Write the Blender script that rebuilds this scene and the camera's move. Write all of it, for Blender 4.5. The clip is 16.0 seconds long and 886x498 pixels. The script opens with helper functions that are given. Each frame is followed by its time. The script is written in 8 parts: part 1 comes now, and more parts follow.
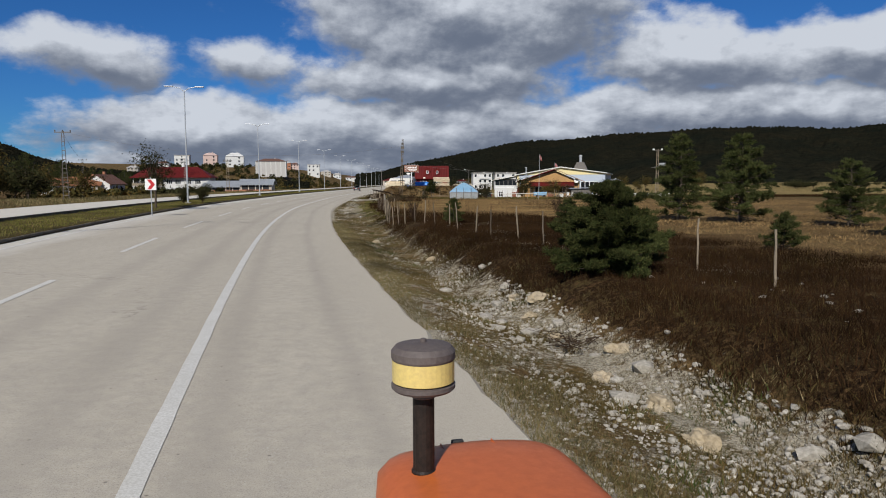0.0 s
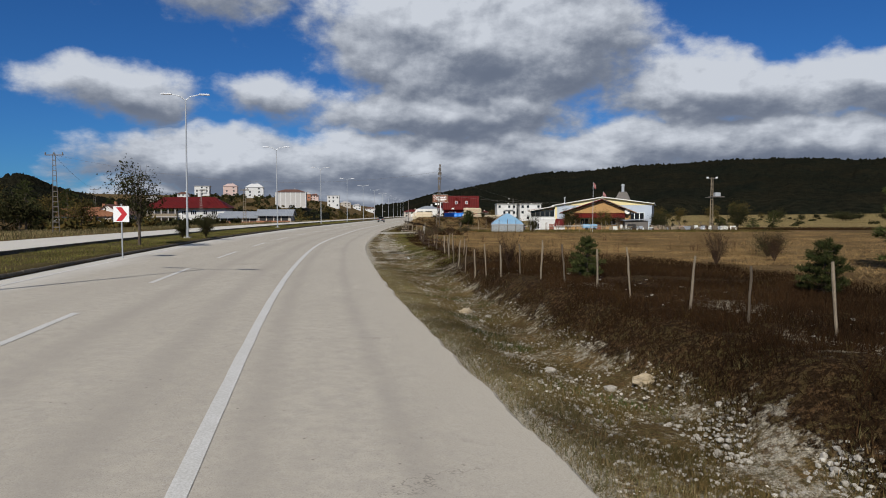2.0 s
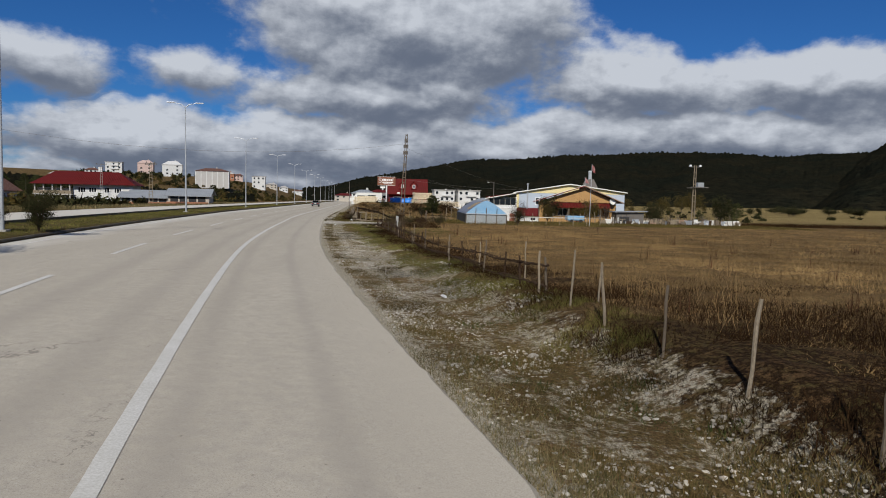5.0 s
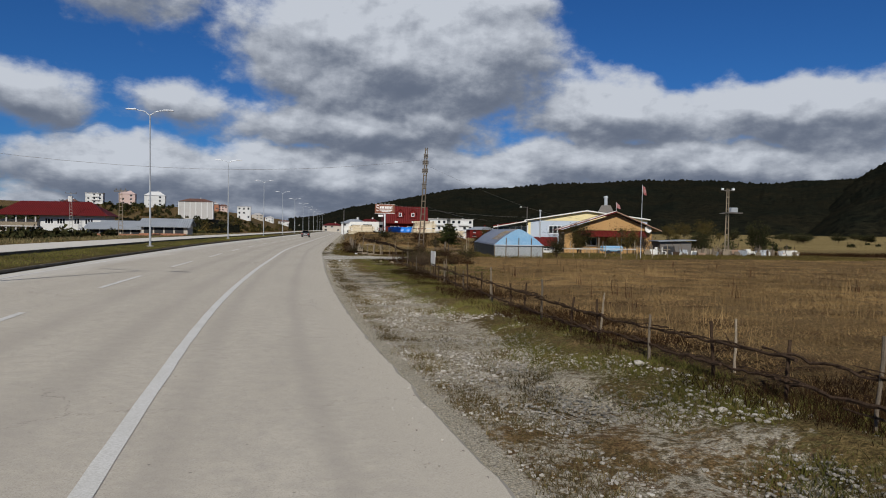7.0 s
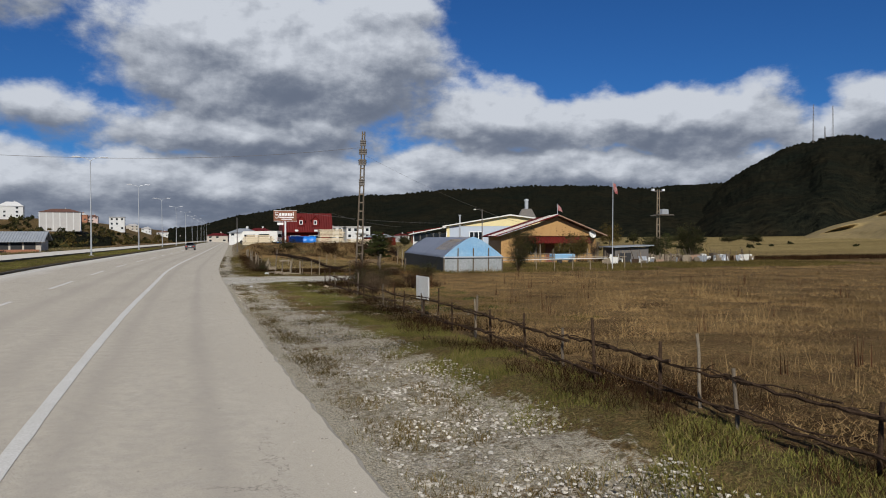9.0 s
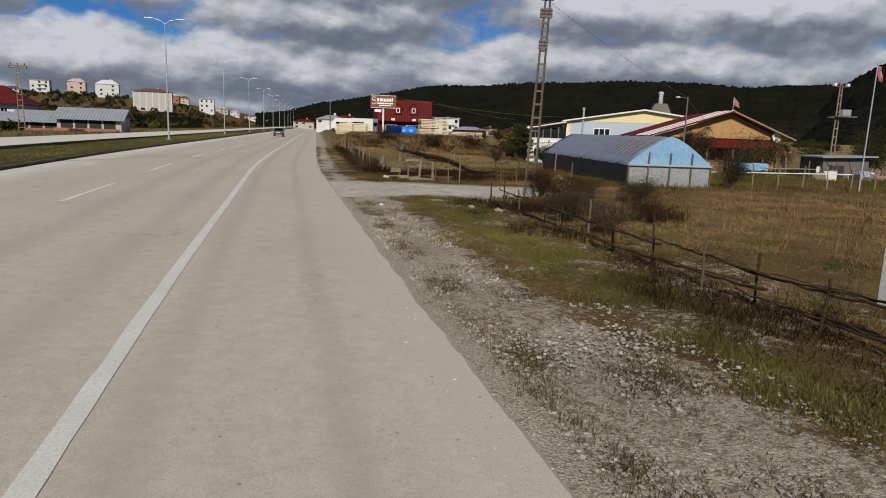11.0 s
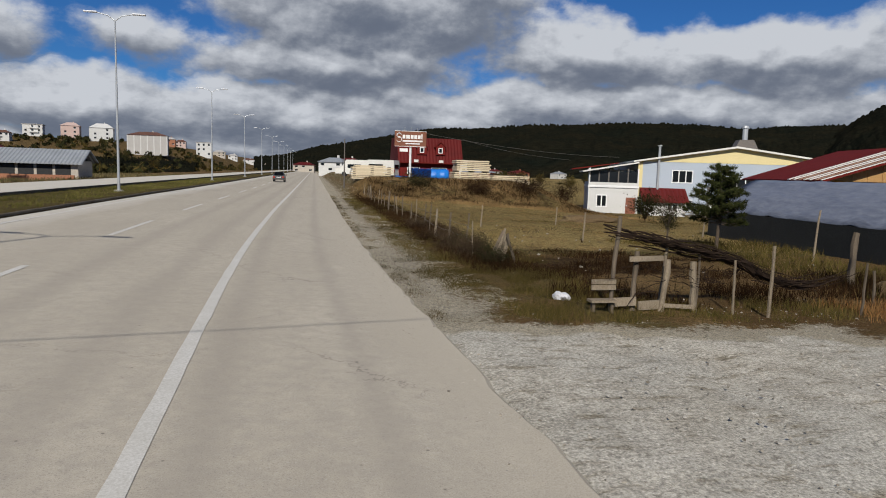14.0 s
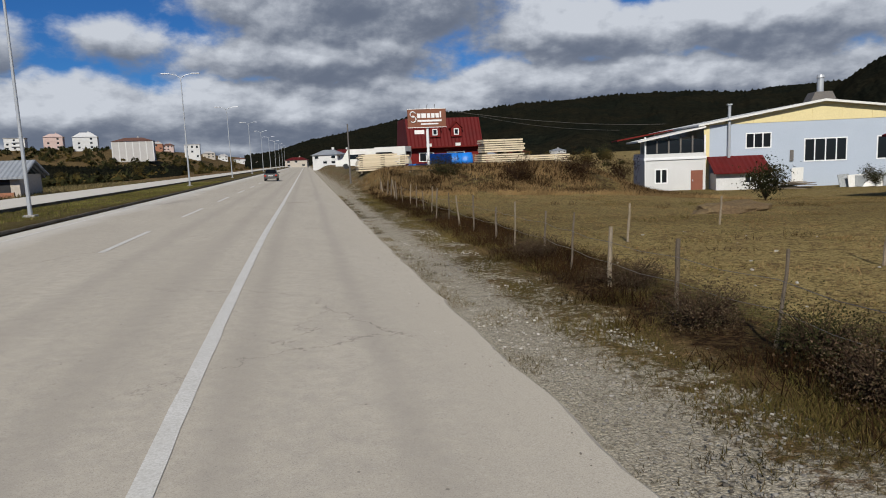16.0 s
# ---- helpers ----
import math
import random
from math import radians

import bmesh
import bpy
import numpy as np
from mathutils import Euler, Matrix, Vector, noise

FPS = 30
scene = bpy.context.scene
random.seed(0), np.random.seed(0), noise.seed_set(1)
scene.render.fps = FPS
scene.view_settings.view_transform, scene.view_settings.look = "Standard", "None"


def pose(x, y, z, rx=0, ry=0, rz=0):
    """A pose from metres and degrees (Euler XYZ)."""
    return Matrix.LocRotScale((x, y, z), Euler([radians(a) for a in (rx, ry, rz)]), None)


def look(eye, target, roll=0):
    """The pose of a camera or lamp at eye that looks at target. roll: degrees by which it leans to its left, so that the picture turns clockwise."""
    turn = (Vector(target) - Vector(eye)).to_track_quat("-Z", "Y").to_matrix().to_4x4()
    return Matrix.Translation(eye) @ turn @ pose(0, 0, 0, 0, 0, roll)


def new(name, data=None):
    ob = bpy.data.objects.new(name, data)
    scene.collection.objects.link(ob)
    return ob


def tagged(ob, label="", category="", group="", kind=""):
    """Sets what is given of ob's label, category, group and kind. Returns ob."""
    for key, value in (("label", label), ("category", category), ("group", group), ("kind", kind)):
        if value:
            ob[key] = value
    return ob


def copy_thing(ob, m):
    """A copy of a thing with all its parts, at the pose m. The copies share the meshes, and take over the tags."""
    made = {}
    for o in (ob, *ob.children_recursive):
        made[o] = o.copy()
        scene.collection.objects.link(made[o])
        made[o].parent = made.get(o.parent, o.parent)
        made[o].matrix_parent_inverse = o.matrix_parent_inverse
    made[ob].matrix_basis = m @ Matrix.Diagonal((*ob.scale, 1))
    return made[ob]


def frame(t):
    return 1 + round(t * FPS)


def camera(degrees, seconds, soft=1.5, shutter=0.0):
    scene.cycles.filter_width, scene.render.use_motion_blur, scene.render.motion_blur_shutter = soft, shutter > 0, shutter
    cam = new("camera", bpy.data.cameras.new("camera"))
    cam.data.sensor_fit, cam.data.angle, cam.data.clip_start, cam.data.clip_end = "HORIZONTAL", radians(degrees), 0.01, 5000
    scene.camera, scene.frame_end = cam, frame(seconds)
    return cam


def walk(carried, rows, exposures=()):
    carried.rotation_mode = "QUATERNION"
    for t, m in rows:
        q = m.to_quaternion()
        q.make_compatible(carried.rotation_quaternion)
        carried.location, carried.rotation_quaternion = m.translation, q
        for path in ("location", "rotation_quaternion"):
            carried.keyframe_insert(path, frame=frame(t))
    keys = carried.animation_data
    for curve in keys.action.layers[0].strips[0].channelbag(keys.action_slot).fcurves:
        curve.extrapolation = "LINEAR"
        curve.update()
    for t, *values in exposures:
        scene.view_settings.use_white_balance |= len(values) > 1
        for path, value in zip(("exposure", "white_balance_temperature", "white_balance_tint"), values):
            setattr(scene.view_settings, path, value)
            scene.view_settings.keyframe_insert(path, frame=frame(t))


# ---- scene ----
cam = camera(66.93, 16.0, soft=1.0)
PATH = [
    (0, (0.000, 0.000, 2.160), (0.559, 9.937, 1.183), -0.15),
    (0.5, (-0.582, 2.988, 2.146), (0.242, 12.951, 1.904), -1.08),
    (1, (-1.215, 5.993, 2.140), (-0.435, 15.962, 2.012), -1.08),
    (1.5, (-1.811, 9.002, 2.130), (-1.716, 18.989, 1.632), -1.13),
    (2, (-2.344, 12.014, 2.103), (-2.047, 21.997, 1.590), -0.05),
    (2.5, (-2.901, 15.125, 2.127), (-2.330, 25.093, 1.560), -1.20),
    (3, (-3.353, 18.207, 2.109), (-1.923, 28.073, 1.322), 0.46),
    (3.2, (-3.528, 19.462, 2.112), (-2.189, 29.345, 1.384), 0.81),
    (5.3, (-5.606, 32.885, 2.096), (-4.244, 42.766, 1.382), 1.48),
    (5.5, (-5.802, 34.158, 2.099), (-5.665, 44.110, 1.129), 0.84),
    (6, (-6.239, 37.313, 2.042), (-7.712, 47.180, 1.351), -0.89),
    (6.5, (-6.562, 40.443, 2.016), (-6.878, 50.431, 1.626), -0.64),
    (7, (-6.829, 43.533, 2.011), (-5.260, 53.405, 1.735), 0.92),
    (7.5, (-7.142, 46.640, 2.106), (-4.226, 56.205, 2.191), 0.66),
    (8, (-7.444, 49.720, 2.095), (-3.762, 59.017, 2.217), -0.07),
    (8.5, (-7.710, 52.827, 2.108), (-4.184, 62.165, 1.497), 0.26),
    (9, (-7.987, 56.042, 2.158), (-4.840, 65.533, 1.995), -0.20),
    (9.5, (-8.236, 59.310, 2.102), (-5.507, 68.910, 1.477), -0.20),
    (10, (-8.475, 62.670, 2.118), (-6.679, 72.377, 0.525), 0.99),
    (10.2, (-8.580, 64.028, 2.155), (-6.638, 73.677, 0.386), 1.66),
    (12.3, (-9.225, 77.927, 2.049), (-7.255, 87.623, 0.594), 2.46),
    (12.5, (-9.292, 79.263, 2.024), (-7.411, 88.991, 0.673), 2.19),
    (13, (-9.530, 82.630, 2.100), (-7.642, 92.370, 0.844), 1.41),
    (13.5, (-9.768, 85.933, 2.102), (-7.798, 95.632, 0.675), 2.41),
    (14, (-9.941, 89.184, 2.125), (-7.894, 98.907, 0.994), 1.77),
    (14.5, (-10.167, 92.382, 2.112), (-8.436, 102.114, 0.601), 0.48),
    (15, (-10.313, 95.653, 1.958), (-8.686, 105.437, 0.687), -2.93),
    (15.5, (-10.295, 99.058, 2.074), (-8.922, 108.899, 0.949), -3.32),
    (16, (-10.307, 102.449, 2.092), (-8.245, 112.141, 0.744), -2.36),
]
walk(cam, [(t, look(eye, target, roll)) for t, eye, target, roll in PATH], [(0, 0, 6300, 10), (3.2, -0.06, 6350, 10), (7, -0.14, 6300, 10), (9, -0.04, 6350, 10), (10.2, -0.08, 6700, 10), (12.3, -0.12, 6500, 10), (14.5, -0.08, 6500, 10), (16, -0.06, 6350, 10)])

# ---- light ----
SUN_EL, SUN_AZ = 35.8, 197.0  # elevation; bearing of the sun from +y, clockwise
sun_data = bpy.data.lights.new("sun", "SUN")
sun_data.energy, sun_data.angle, sun_data.color = 5.0, radians(0.6), (1.0, 0.945, 0.86)
sun_ob = new("sun", sun_data)
sun_vec = Vector((math.sin(radians(SUN_AZ)) * math.cos(radians(SUN_EL)), math.cos(radians(SUN_AZ)) * math.cos(radians(SUN_EL)), math.sin(radians(SUN_EL))))
sun_ob.rotation_euler = sun_vec.to_track_quat("Z", "Y").to_euler()
sun_ob.location = (0, 0, 60)


class Nodes:
    """Short hand for building node trees."""

    def __init__(self, tree):
        self.tree = tree

    def add(self, kind, **props):
        n = self.tree.nodes.new(kind)
        for key, value in props.items():
            if key == "op":
                n.operation = value
            elif key == "blend":
                n.blend_type = value
            elif key == "dtype":
                n.data_type = value
        return n

    def link(self, a, b):
        self.tree.links.new(a, b)

    def put(self, socket, value):
        if isinstance(value, bpy.types.NodeSocket):
            self.link(value, socket)
        else:
            socket.default_value = value

    def math(self, op, a, b=0.0, c=0.0, clamp=False):
        n = self.add("ShaderNodeMath", op=op)
        n.use_clamp = clamp
        for i, v in enumerate((a, b, c)):
            self.put(n.inputs[i], v)
        return n.outputs[0]

    def vmath(self, op, a, b=(0, 0, 0)):
        n = self.add("ShaderNodeVectorMath", op=op)
        self.put(n.inputs[0], a)
        self.put(n.inputs[1], b)
        return n.outputs["Value"] if op in ("LENGTH", "DOT_PRODUCT", "DISTANCE") else n.outputs[0]

    def mix(self, fac, a, b, blend="MIX"):
        n = self.add("ShaderNodeMix", dtype="RGBA", blend=blend)
        self.put(n.inputs[0], fac)
        for sock, v in ((n.inputs[6], a), (n.inputs[7], b)):
            self.put(sock, v if isinstance(v, bpy.types.NodeSocket) else (*v[:3], 1.0))
        return n.outputs[2]

    def noise(self, vec, scale, detail=5.0, rough=0.55, lac=2.0, distort=0.0, colour=False):
        n = self.add("ShaderNodeTexNoise")
        if vec is not None:
            self.link(vec, n.inputs["Vector"])
        n.inputs["Scale"].default_value, n.inputs["Detail"].default_value = scale, detail
        n.inputs["Roughness"].default_value, n.inputs["Lacunarity"].default_value = rough, lac
        n.inputs["Distortion"].default_value = distort
        return n.outputs[1 if colour else 0]

    def span(self, v, lo, hi, a=0.0, b=1.0, smooth=False):
        n = self.add("ShaderNodeMapRange")
        n.interpolation_type = "SMOOTHSTEP" if smooth else "LINEAR"
        self.put(n.inputs[0], v)
        for i, x in enumerate((lo, hi, a, b)):
            self.put(n.inputs[i + 1], x)
        return n.outputs[0]

    def combine(self, x, y, z=0.0):
        n = self.add("ShaderNodeCombineXYZ")
        for i, v in enumerate((x, y, z)):
            self.put(n.inputs[i], v)
        return n.outputs[0]

    def split(self, v):
        n = self.add("ShaderNodeSeparateXYZ")
        self.link(v, n.inputs[0])
        return n.outputs


# clouds: bearing and height of each bank in degrees, half widths, and weight
BANKS = [
    (-17.5, 18.8, 7.5, 3.4, 0.5), (-23.0, 9.6, 6.5, 2.3, 0.9), (-12.5, 9.2, 5.0, 2.4, 0.9), (5.0, 14.5, 15.0, 8.0, 1.9), (3.0, 8.4, 14.0, 3.2, 1.5),
    (23.0, 9.4, 9.0, 3.6, 1.3), (36.0, 9.4, 12.0, 3.4, 1.5), (55.0, 8.6, 14.0, 3.0, 1.2), (14.5, 18.4, 4.6, 2.0, 0.8),
    (-17.0, 4.6, 12.0, 2.8, 1.2), (2.0, 4.0, 26.0, 3.2, 1.4), (30.0, 5.4, 34.0, 2.8, 1.3), (-38.0, 11.5, 3.0, 0.9, 0.3),
    (6.0, 1.4, 46.0, 1.8, 1.0),
]


def cloud_group():
    g = bpy.data.node_groups.new("cloud_depth", "ShaderNodeTree")
    g.interface.new_socket("Place", in_out="INPUT", socket_type="NodeSocketVector")
    g.interface.new_socket("Depth", in_out="OUTPUT", socket_type="NodeSocketFloat")
    g.interface.new_socket("Height", in_out="OUTPUT", socket_type="NodeSocketFloat")
    n = Nodes(g)
    gi, go = n.add("NodeGroupInput"), n.add("NodeGroupOutput")
    p = gi.outputs[0]
    wob = n.vmath("SUBTRACT", n.noise(p, 0.16, 3.0, 0.5, colour=True), (0.5, 0.5, 0.5))
    scl = n.add("ShaderNodeVectorMath", op="SCALE")
    n.link(wob, scl.inputs[0])
    scl.inputs["Scale"].default_value = 5.0
    q = n.vmath("ADD", p, scl.outputs[0])
    best, hsum, wsum = None, 0.0, 0.02
    for az, el, rx, ry, w in BANKS:
        d = n.vmath("LENGTH", n.vmath("DIVIDE", n.vmath("SUBTRACT", q, (az, el, 0)), (rx, ry, 1000)))
        v = n.math("MULTIPLY", n.math("SUBTRACT", 1.0, d), w)
        pull = n.math("MAXIMUM", v, 0.0)
        rise = n.math("DIVIDE", n.math("SUBTRACT", n.split(q)[1], el), ry)
        hsum, wsum = n.math("ADD", n.math("MULTIPLY", pull, rise), hsum), n.math("ADD", pull, wsum)
        if best is None:
            best = v
        else:
            m = n.add("ShaderNodeMath", op="SMOOTH_MAX")
            n.put(m.inputs[0], best), n.put(m.inputs[1], v)
            m.inputs[2].default_value = 0.15
            best = m.outputs[0]
    # the same weather all round, outside the view
    wide = n.math("SUBTRACT", n.noise(p, 0.045, 3.0, 0.5), 0.52)
    away = n.span(n.math("ABSOLUTE", n.split(p)[0]), 55.0, 85.0)
    high = n.span(n.split(p)[1], 24.0, 34.0)
    extra = n.math("MULTIPLY", n.math("MULTIPLY", wide, 3.0), n.math("MAXIMUM", away, high))
    best = n.math("MAXIMUM", best, n.math("SUBTRACT", extra, n.math("MULTIPLY", n.math("SUBTRACT", 1.0, n.math("MAXIMUM", away, high)), 2.0)))
    # puffs flatten towards the horizon, where the layers are seen edge on
    up = n.math("MAXIMUM", n.split(p)[1], -2.0)
    tall = n.math("ADD", n.math("MULTIPLY", up, 1.15), n.math("MULTIPLY", n.math("SUBTRACT", 1.0, n.math("EXPONENT", n.math("MULTIPLY", up, -0.22))), 5.0))
    flat = n.combine(n.math("MULTIPLY", n.split(p)[0], 0.8), tall)
    puff = n.math("SUBTRACT", n.noise(flat, 0.27, 8.0, 0.6), 0.5)
    big = n.math("SUBTRACT", n.noise(flat, 0.10, 3.0, 0.5), 0.5)
    total = n.math("ADD", best, n.math("ADD", n.math("MULTIPLY", puff, 1.45), n.math("MULTIPLY", big, 0.9)))
    n.link(total, go.inputs[0])
    n.link(n.math("DIVIDE", hsum, wsum), go.inputs[1])
    return g


world = bpy.data.worlds.new("sky")
scene.world = world
world.use_nodes = True
world.node_tree.nodes.clear()
W = Nodes(world.node_tree)
sky = W.add("ShaderNodeTexSky")
sky.sky_type, sky.sun_disc = "NISHITA", False
sky.sun_elevation, sky.sun_rotation = radians(SUN_EL), radians(SUN_AZ)
sky.altitude, sky.air_density, sky.dust_density, sky.ozone_density = 1000.0, 1.0, 0.25, 2.5
way = W.add("ShaderNodeTexCoord").outputs["Generated"]
wx, wy, wz = W.split(way)
az_deg = W.math("MULTIPLY", W.math("ARCTAN2", wx, wy), 57.2958)
el_deg = W.math("MULTIPLY", W.math("ARCSINE", wz), 57.2958)
place = W.combine(az_deg, W.math("MULTIPLY", el_deg, 1.0))
group = cloud_group()


def depth_at(shift):
    n = W.add("ShaderNodeGroup")
    n.node_tree = group
    W.link(W.vmath("ADD", place, shift), n.inputs[0])
    return n.outputs


(d0, height), (d1, _), (d2, _) = depth_at((0, 0, 0)), depth_at((-0.35, 0.6, 0)), depth_at((-0.8, 2.2, 0))
cover = W.span(d0, -0.12, 0.42, smooth=True)
# tops and sunward rims are bright, thick parts and undersides grey
rim = W.math("SUBTRACT", d0, d1)
soft_rim = W.math("SUBTRACT", d0, d2)
el_up = W.math("MAXIMUM", el_deg, -2.0)
flat_place = W.combine(W.math("MULTIPLY", az_deg, 0.75), W.math("ADD", W.math("MULTIPLY", el_up, 1.15), W.math("MULTIPLY", W.math("SUBTRACT", 1.0, W.math("EXPONENT", W.math("MULTIPLY", el_up, -0.22))), 5.5)))
mottle = W.math("MULTIPLY", W.math("SUBTRACT", W.noise(flat_place, 0.2, 6.0, 0.6), 0.5), 1.5)
shade = W.math("ADD", W.math("MULTIPLY", W.math("MAXIMUM", W.math("MINIMUM", height, 0.8), -0.9), 0.52), W.math("ADD", W.math("MULTIPLY", rim, 0.8), W.math("MULTIPLY", soft_rim, 0.34)))
raw_lit = W.math("ADD", W.math("ADD", W.span(el_deg, 1.0, 12.0, 0.31, 0.53), mottle), shade)
floor_lit = W.add("ShaderNodeMath", op="SMOOTH_MAX")
W.link(raw_lit, floor_lit.inputs[0])
floor_lit.inputs[1].default_value, floor_lit.inputs[2].default_value = 0.13, 0.55
lit = W.math("MINIMUM", floor_lit.outputs[0], 1.0)
thin = W.span(d0, 0.0, 0.5, 0.12, 0.0)
tone = W.mix(W.math("ADD", lit, thin, clamp=True), (0.072, 0.098, 0.156), (0.60, 0.63, 0.68))
back_sky, back_cloud = W.add("ShaderNodeBackground"), W.add("ShaderNodeBackground")
deep = W.mix(1.0, sky.outputs[0], (0.35, 0.88, 1.58), "MULTIPLY")
W.link(deep, back_sky.inputs[0])
back_sky.inputs[1].default_value = 0.041
W.link(tone, back_cloud.inputs[0])
back_cloud.inputs[1].default_value = 1.0
mixer, out = W.add("ShaderNodeMixShader"), W.add("ShaderNodeOutputWorld")
W.link(cover, mixer.inputs[0]), W.link(back_sky.outputs[0], mixer.inputs[1]), W.link(back_cloud.outputs[0], mixer.inputs[2])
W.link(mixer.outputs[0], out.inputs[0])
scene.view_settings.exposure = 0.0


# ---- materials ----
def material(name, c1, c2=None, c3=None, rough=0.85, scale=4.0, fine=60.0, bump=0.3, metal=0.0, spread=0.5, vary=0.0, coord="Object", stretch=(1, 1, 1), dist=0.02, spec=0.4):
    """Two scales of noise between up to three colours, with fine relief. vary: how far each object differs from its likes."""
    m = bpy.data.materials.new(name)
    m.use_nodes = True
    n = Nodes(m.node_tree)
    b = m.node_tree.nodes["Principled BSDF"]
    if coord == "World":
        tc = n.add("ShaderNodeNewGeometry").outputs["Position"]
    else:
        tc = n.add("ShaderNodeTexCoord").outputs[coord]
    tc = n.vmath("MULTIPLY", tc, stretch)
    big = n.noise(tc, scale, 4.0, 0.6)
    small = n.noise(tc, fine, 4.0, 0.65)
    c2 = c2 or tuple(v * 0.8 for v in c1)
    col = n.mix(n.span(big, 0.5 - spread * 0.4, 0.5 + spread * 0.4), c1, c2)
    col = n.mix(n.span(small, 0.35, 0.75), col, c3 or tuple(v * 0.72 for v in c1))
    if vary:
        rnd = n.add("ShaderNodeObjectInfo").outputs["Random"]
        hsv = n.add("ShaderNodeHueSaturation")
        n.link(col, hsv.inputs["Color"])
        n.link(n.span(rnd, 0, 1, 1 - vary, 1 + vary), hsv.inputs["Value"])
        col = hsv.outputs[0]
    n.link(col, b.inputs["Base Color"])
    n.link(n.span(small, 0.3, 0.7, rough - 0.06, min(1.0, rough + 0.06)), b.inputs["Roughness"])
    b.inputs["Metallic"].default_value = metal
    b.inputs["Specular IOR Level"].default_value = spec
    if bump:
        bp = n.add("ShaderNodeBump")
        bp.inputs["Strength"].default_value, bp.inputs["Distance"].default_value = bump, dist
        n.link(small, bp.inputs["Height"])
        n.link(bp.outputs[0], b.inputs["Normal"])
    return m


def glass_material(name, tint=(0.02, 0.025, 0.03), rough=0.05):
    m = bpy.data.materials.new(name)
    m.use_nodes = True
    b = m.node_tree.nodes["Principled BSDF"]
    b.inputs["Base Color"].default_value = (*tint, 1)
    b.inputs["Roughness"].default_value = rough
    b.inputs["Specular IOR Level"].default_value = 0.3
    return m

# ---- shape helpers ----
def mesh_from(name, bm, mat=None, smooth=False):
    me = bpy.data.meshes.new(name)
    bm.normal_update()
    bm.to_mesh(me)
    bm.free()
    for m in (mat if isinstance(mat, (list, tuple)) else [mat] if mat else []):
        me.materials.append(m)
    if smooth:
        for f in me.polygons:
            f.use_smooth = True
    return me


def part(name, bm, mat, parent=None, label="", smooth=False):
    """Links a bmesh as one mesh object, under a thing or part when given."""
    ob = new(name, mesh_from(name, bm, mat, smooth))
    if parent is not None:
        ob.parent = parent
    if label:
        tagged(ob, label)
    return ob


def thing(name, place, label, category, group="", rz=0.0, kind=""):
    ob = new(name)
    ob.matrix_world = pose(*place, 0, 0, rz)
    ob.empty_display_size = 0.2
    return tagged(ob, label, category, group, kind)


def raw(name, verts, faces, mat, smooth=False):
    me = bpy.data.meshes.new(name)
    me.from_pydata(verts, [], faces)
    for m in (mat if isinstance(mat, (list, tuple)) else [mat]):
        me.materials.append(m)
    if smooth:
        me.polygons.foreach_set("use_smooth", [True] * len(me.polygons))
    me.update()
    return me


def box(bm, x0, y0, z0, x1, y1, z1, bevel=0.0):
    r = bmesh.ops.create_cube(bm, size=1.0)
    vs = r["verts"]
    for v in vs:
        v.co = Vector((x0 + (v.co.x + 0.5) * (x1 - x0), y0 + (v.co.y + 0.5) * (y1 - y0), z0 + (v.co.z + 0.5) * (z1 - z0)))
    if bevel:
        es = list({e for v in vs for e in v.link_edges})
        bmesh.ops.bevel(bm, geom=es, offset=bevel, segments=1, affect="EDGES")
    return vs


def boxed(*args, bevel=0.0):
    bm = bmesh.new()
    box(bm, *args, bevel=bevel)
    return bm


def tube(bm, pts, radii, sides=8, cap=True):
    """A tapered tube along a line of points."""
    rings = []
    pts = [Vector(p) for p in pts]
    if not isinstance(radii, (list, tuple)):
        radii = [radii] * len(pts)
    for i, p in enumerate(pts):
        d = (pts[min(i + 1, len(pts) - 1)] - pts[max(i - 1, 0)]).normalized()
        a = d.orthogonal().normalized() if abs(d.z) < 0.9 else Vector((1, 0, 0)).cross(d).normalized()
        b = d.cross(a)
        rings.append([bm.verts.new(p + (a * math.cos(t) + b * math.sin(t)) * radii[i]) for t in (2 * math.pi * k / sides for k in range(sides))])
    for r0, r1 in zip(rings, rings[1:]):
        for k in range(sides):
            bm.faces.new((r0[k], r0[(k + 1) % sides], r1[(k + 1) % sides], r1[k]))
    if cap:
        bm.faces.new(rings[0][::-1])
        bm.faces.new(rings[-1])
    return bm


def lathe(bm, profile, sides=24, centre=(0, 0)):
    rings = []
    for r, z in profile:
        rings.append([bm.verts.new((centre[0] + r * math.cos(2 * math.pi * k / sides), centre[1] + r * math.sin(2 * math.pi * k / sides), z)) for k in range(sides)])
    for a, b in zip(rings, rings[1:]):
        for k in range(sides):
            bm.faces.new((a[k], a[(k + 1) % sides], b[(k + 1) % sides], b[k]))
    bm.faces.new(rings[0][::-1])
    bm.faces.new(rings[-1])
    return bm


def prism(bm, outline, axis, a, b):
    """A closed outline pushed from a to b along an axis; the outline's two numbers are the other axes in order."""
    def at(p, h):
        return {"x": (h, p[0], p[1]), "y": (p[0], h, p[1]), "z": (p[0], p[1], h)}[axis]
    lo, hi = [bm.verts.new(at(p, a)) for p in outline], [bm.verts.new(at(p, b)) for p in outline]
    n = len(outline)
    for i in range(n):
        bm.faces.new((lo[i], lo[(i + 1) % n], hi[(i + 1) % n], hi[i]))
    bm.faces.new(lo[::-1])
    bm.faces.new(hi)
    bmesh.ops.recalc_face_normals(bm, faces=bm.faces[:])
    return bm


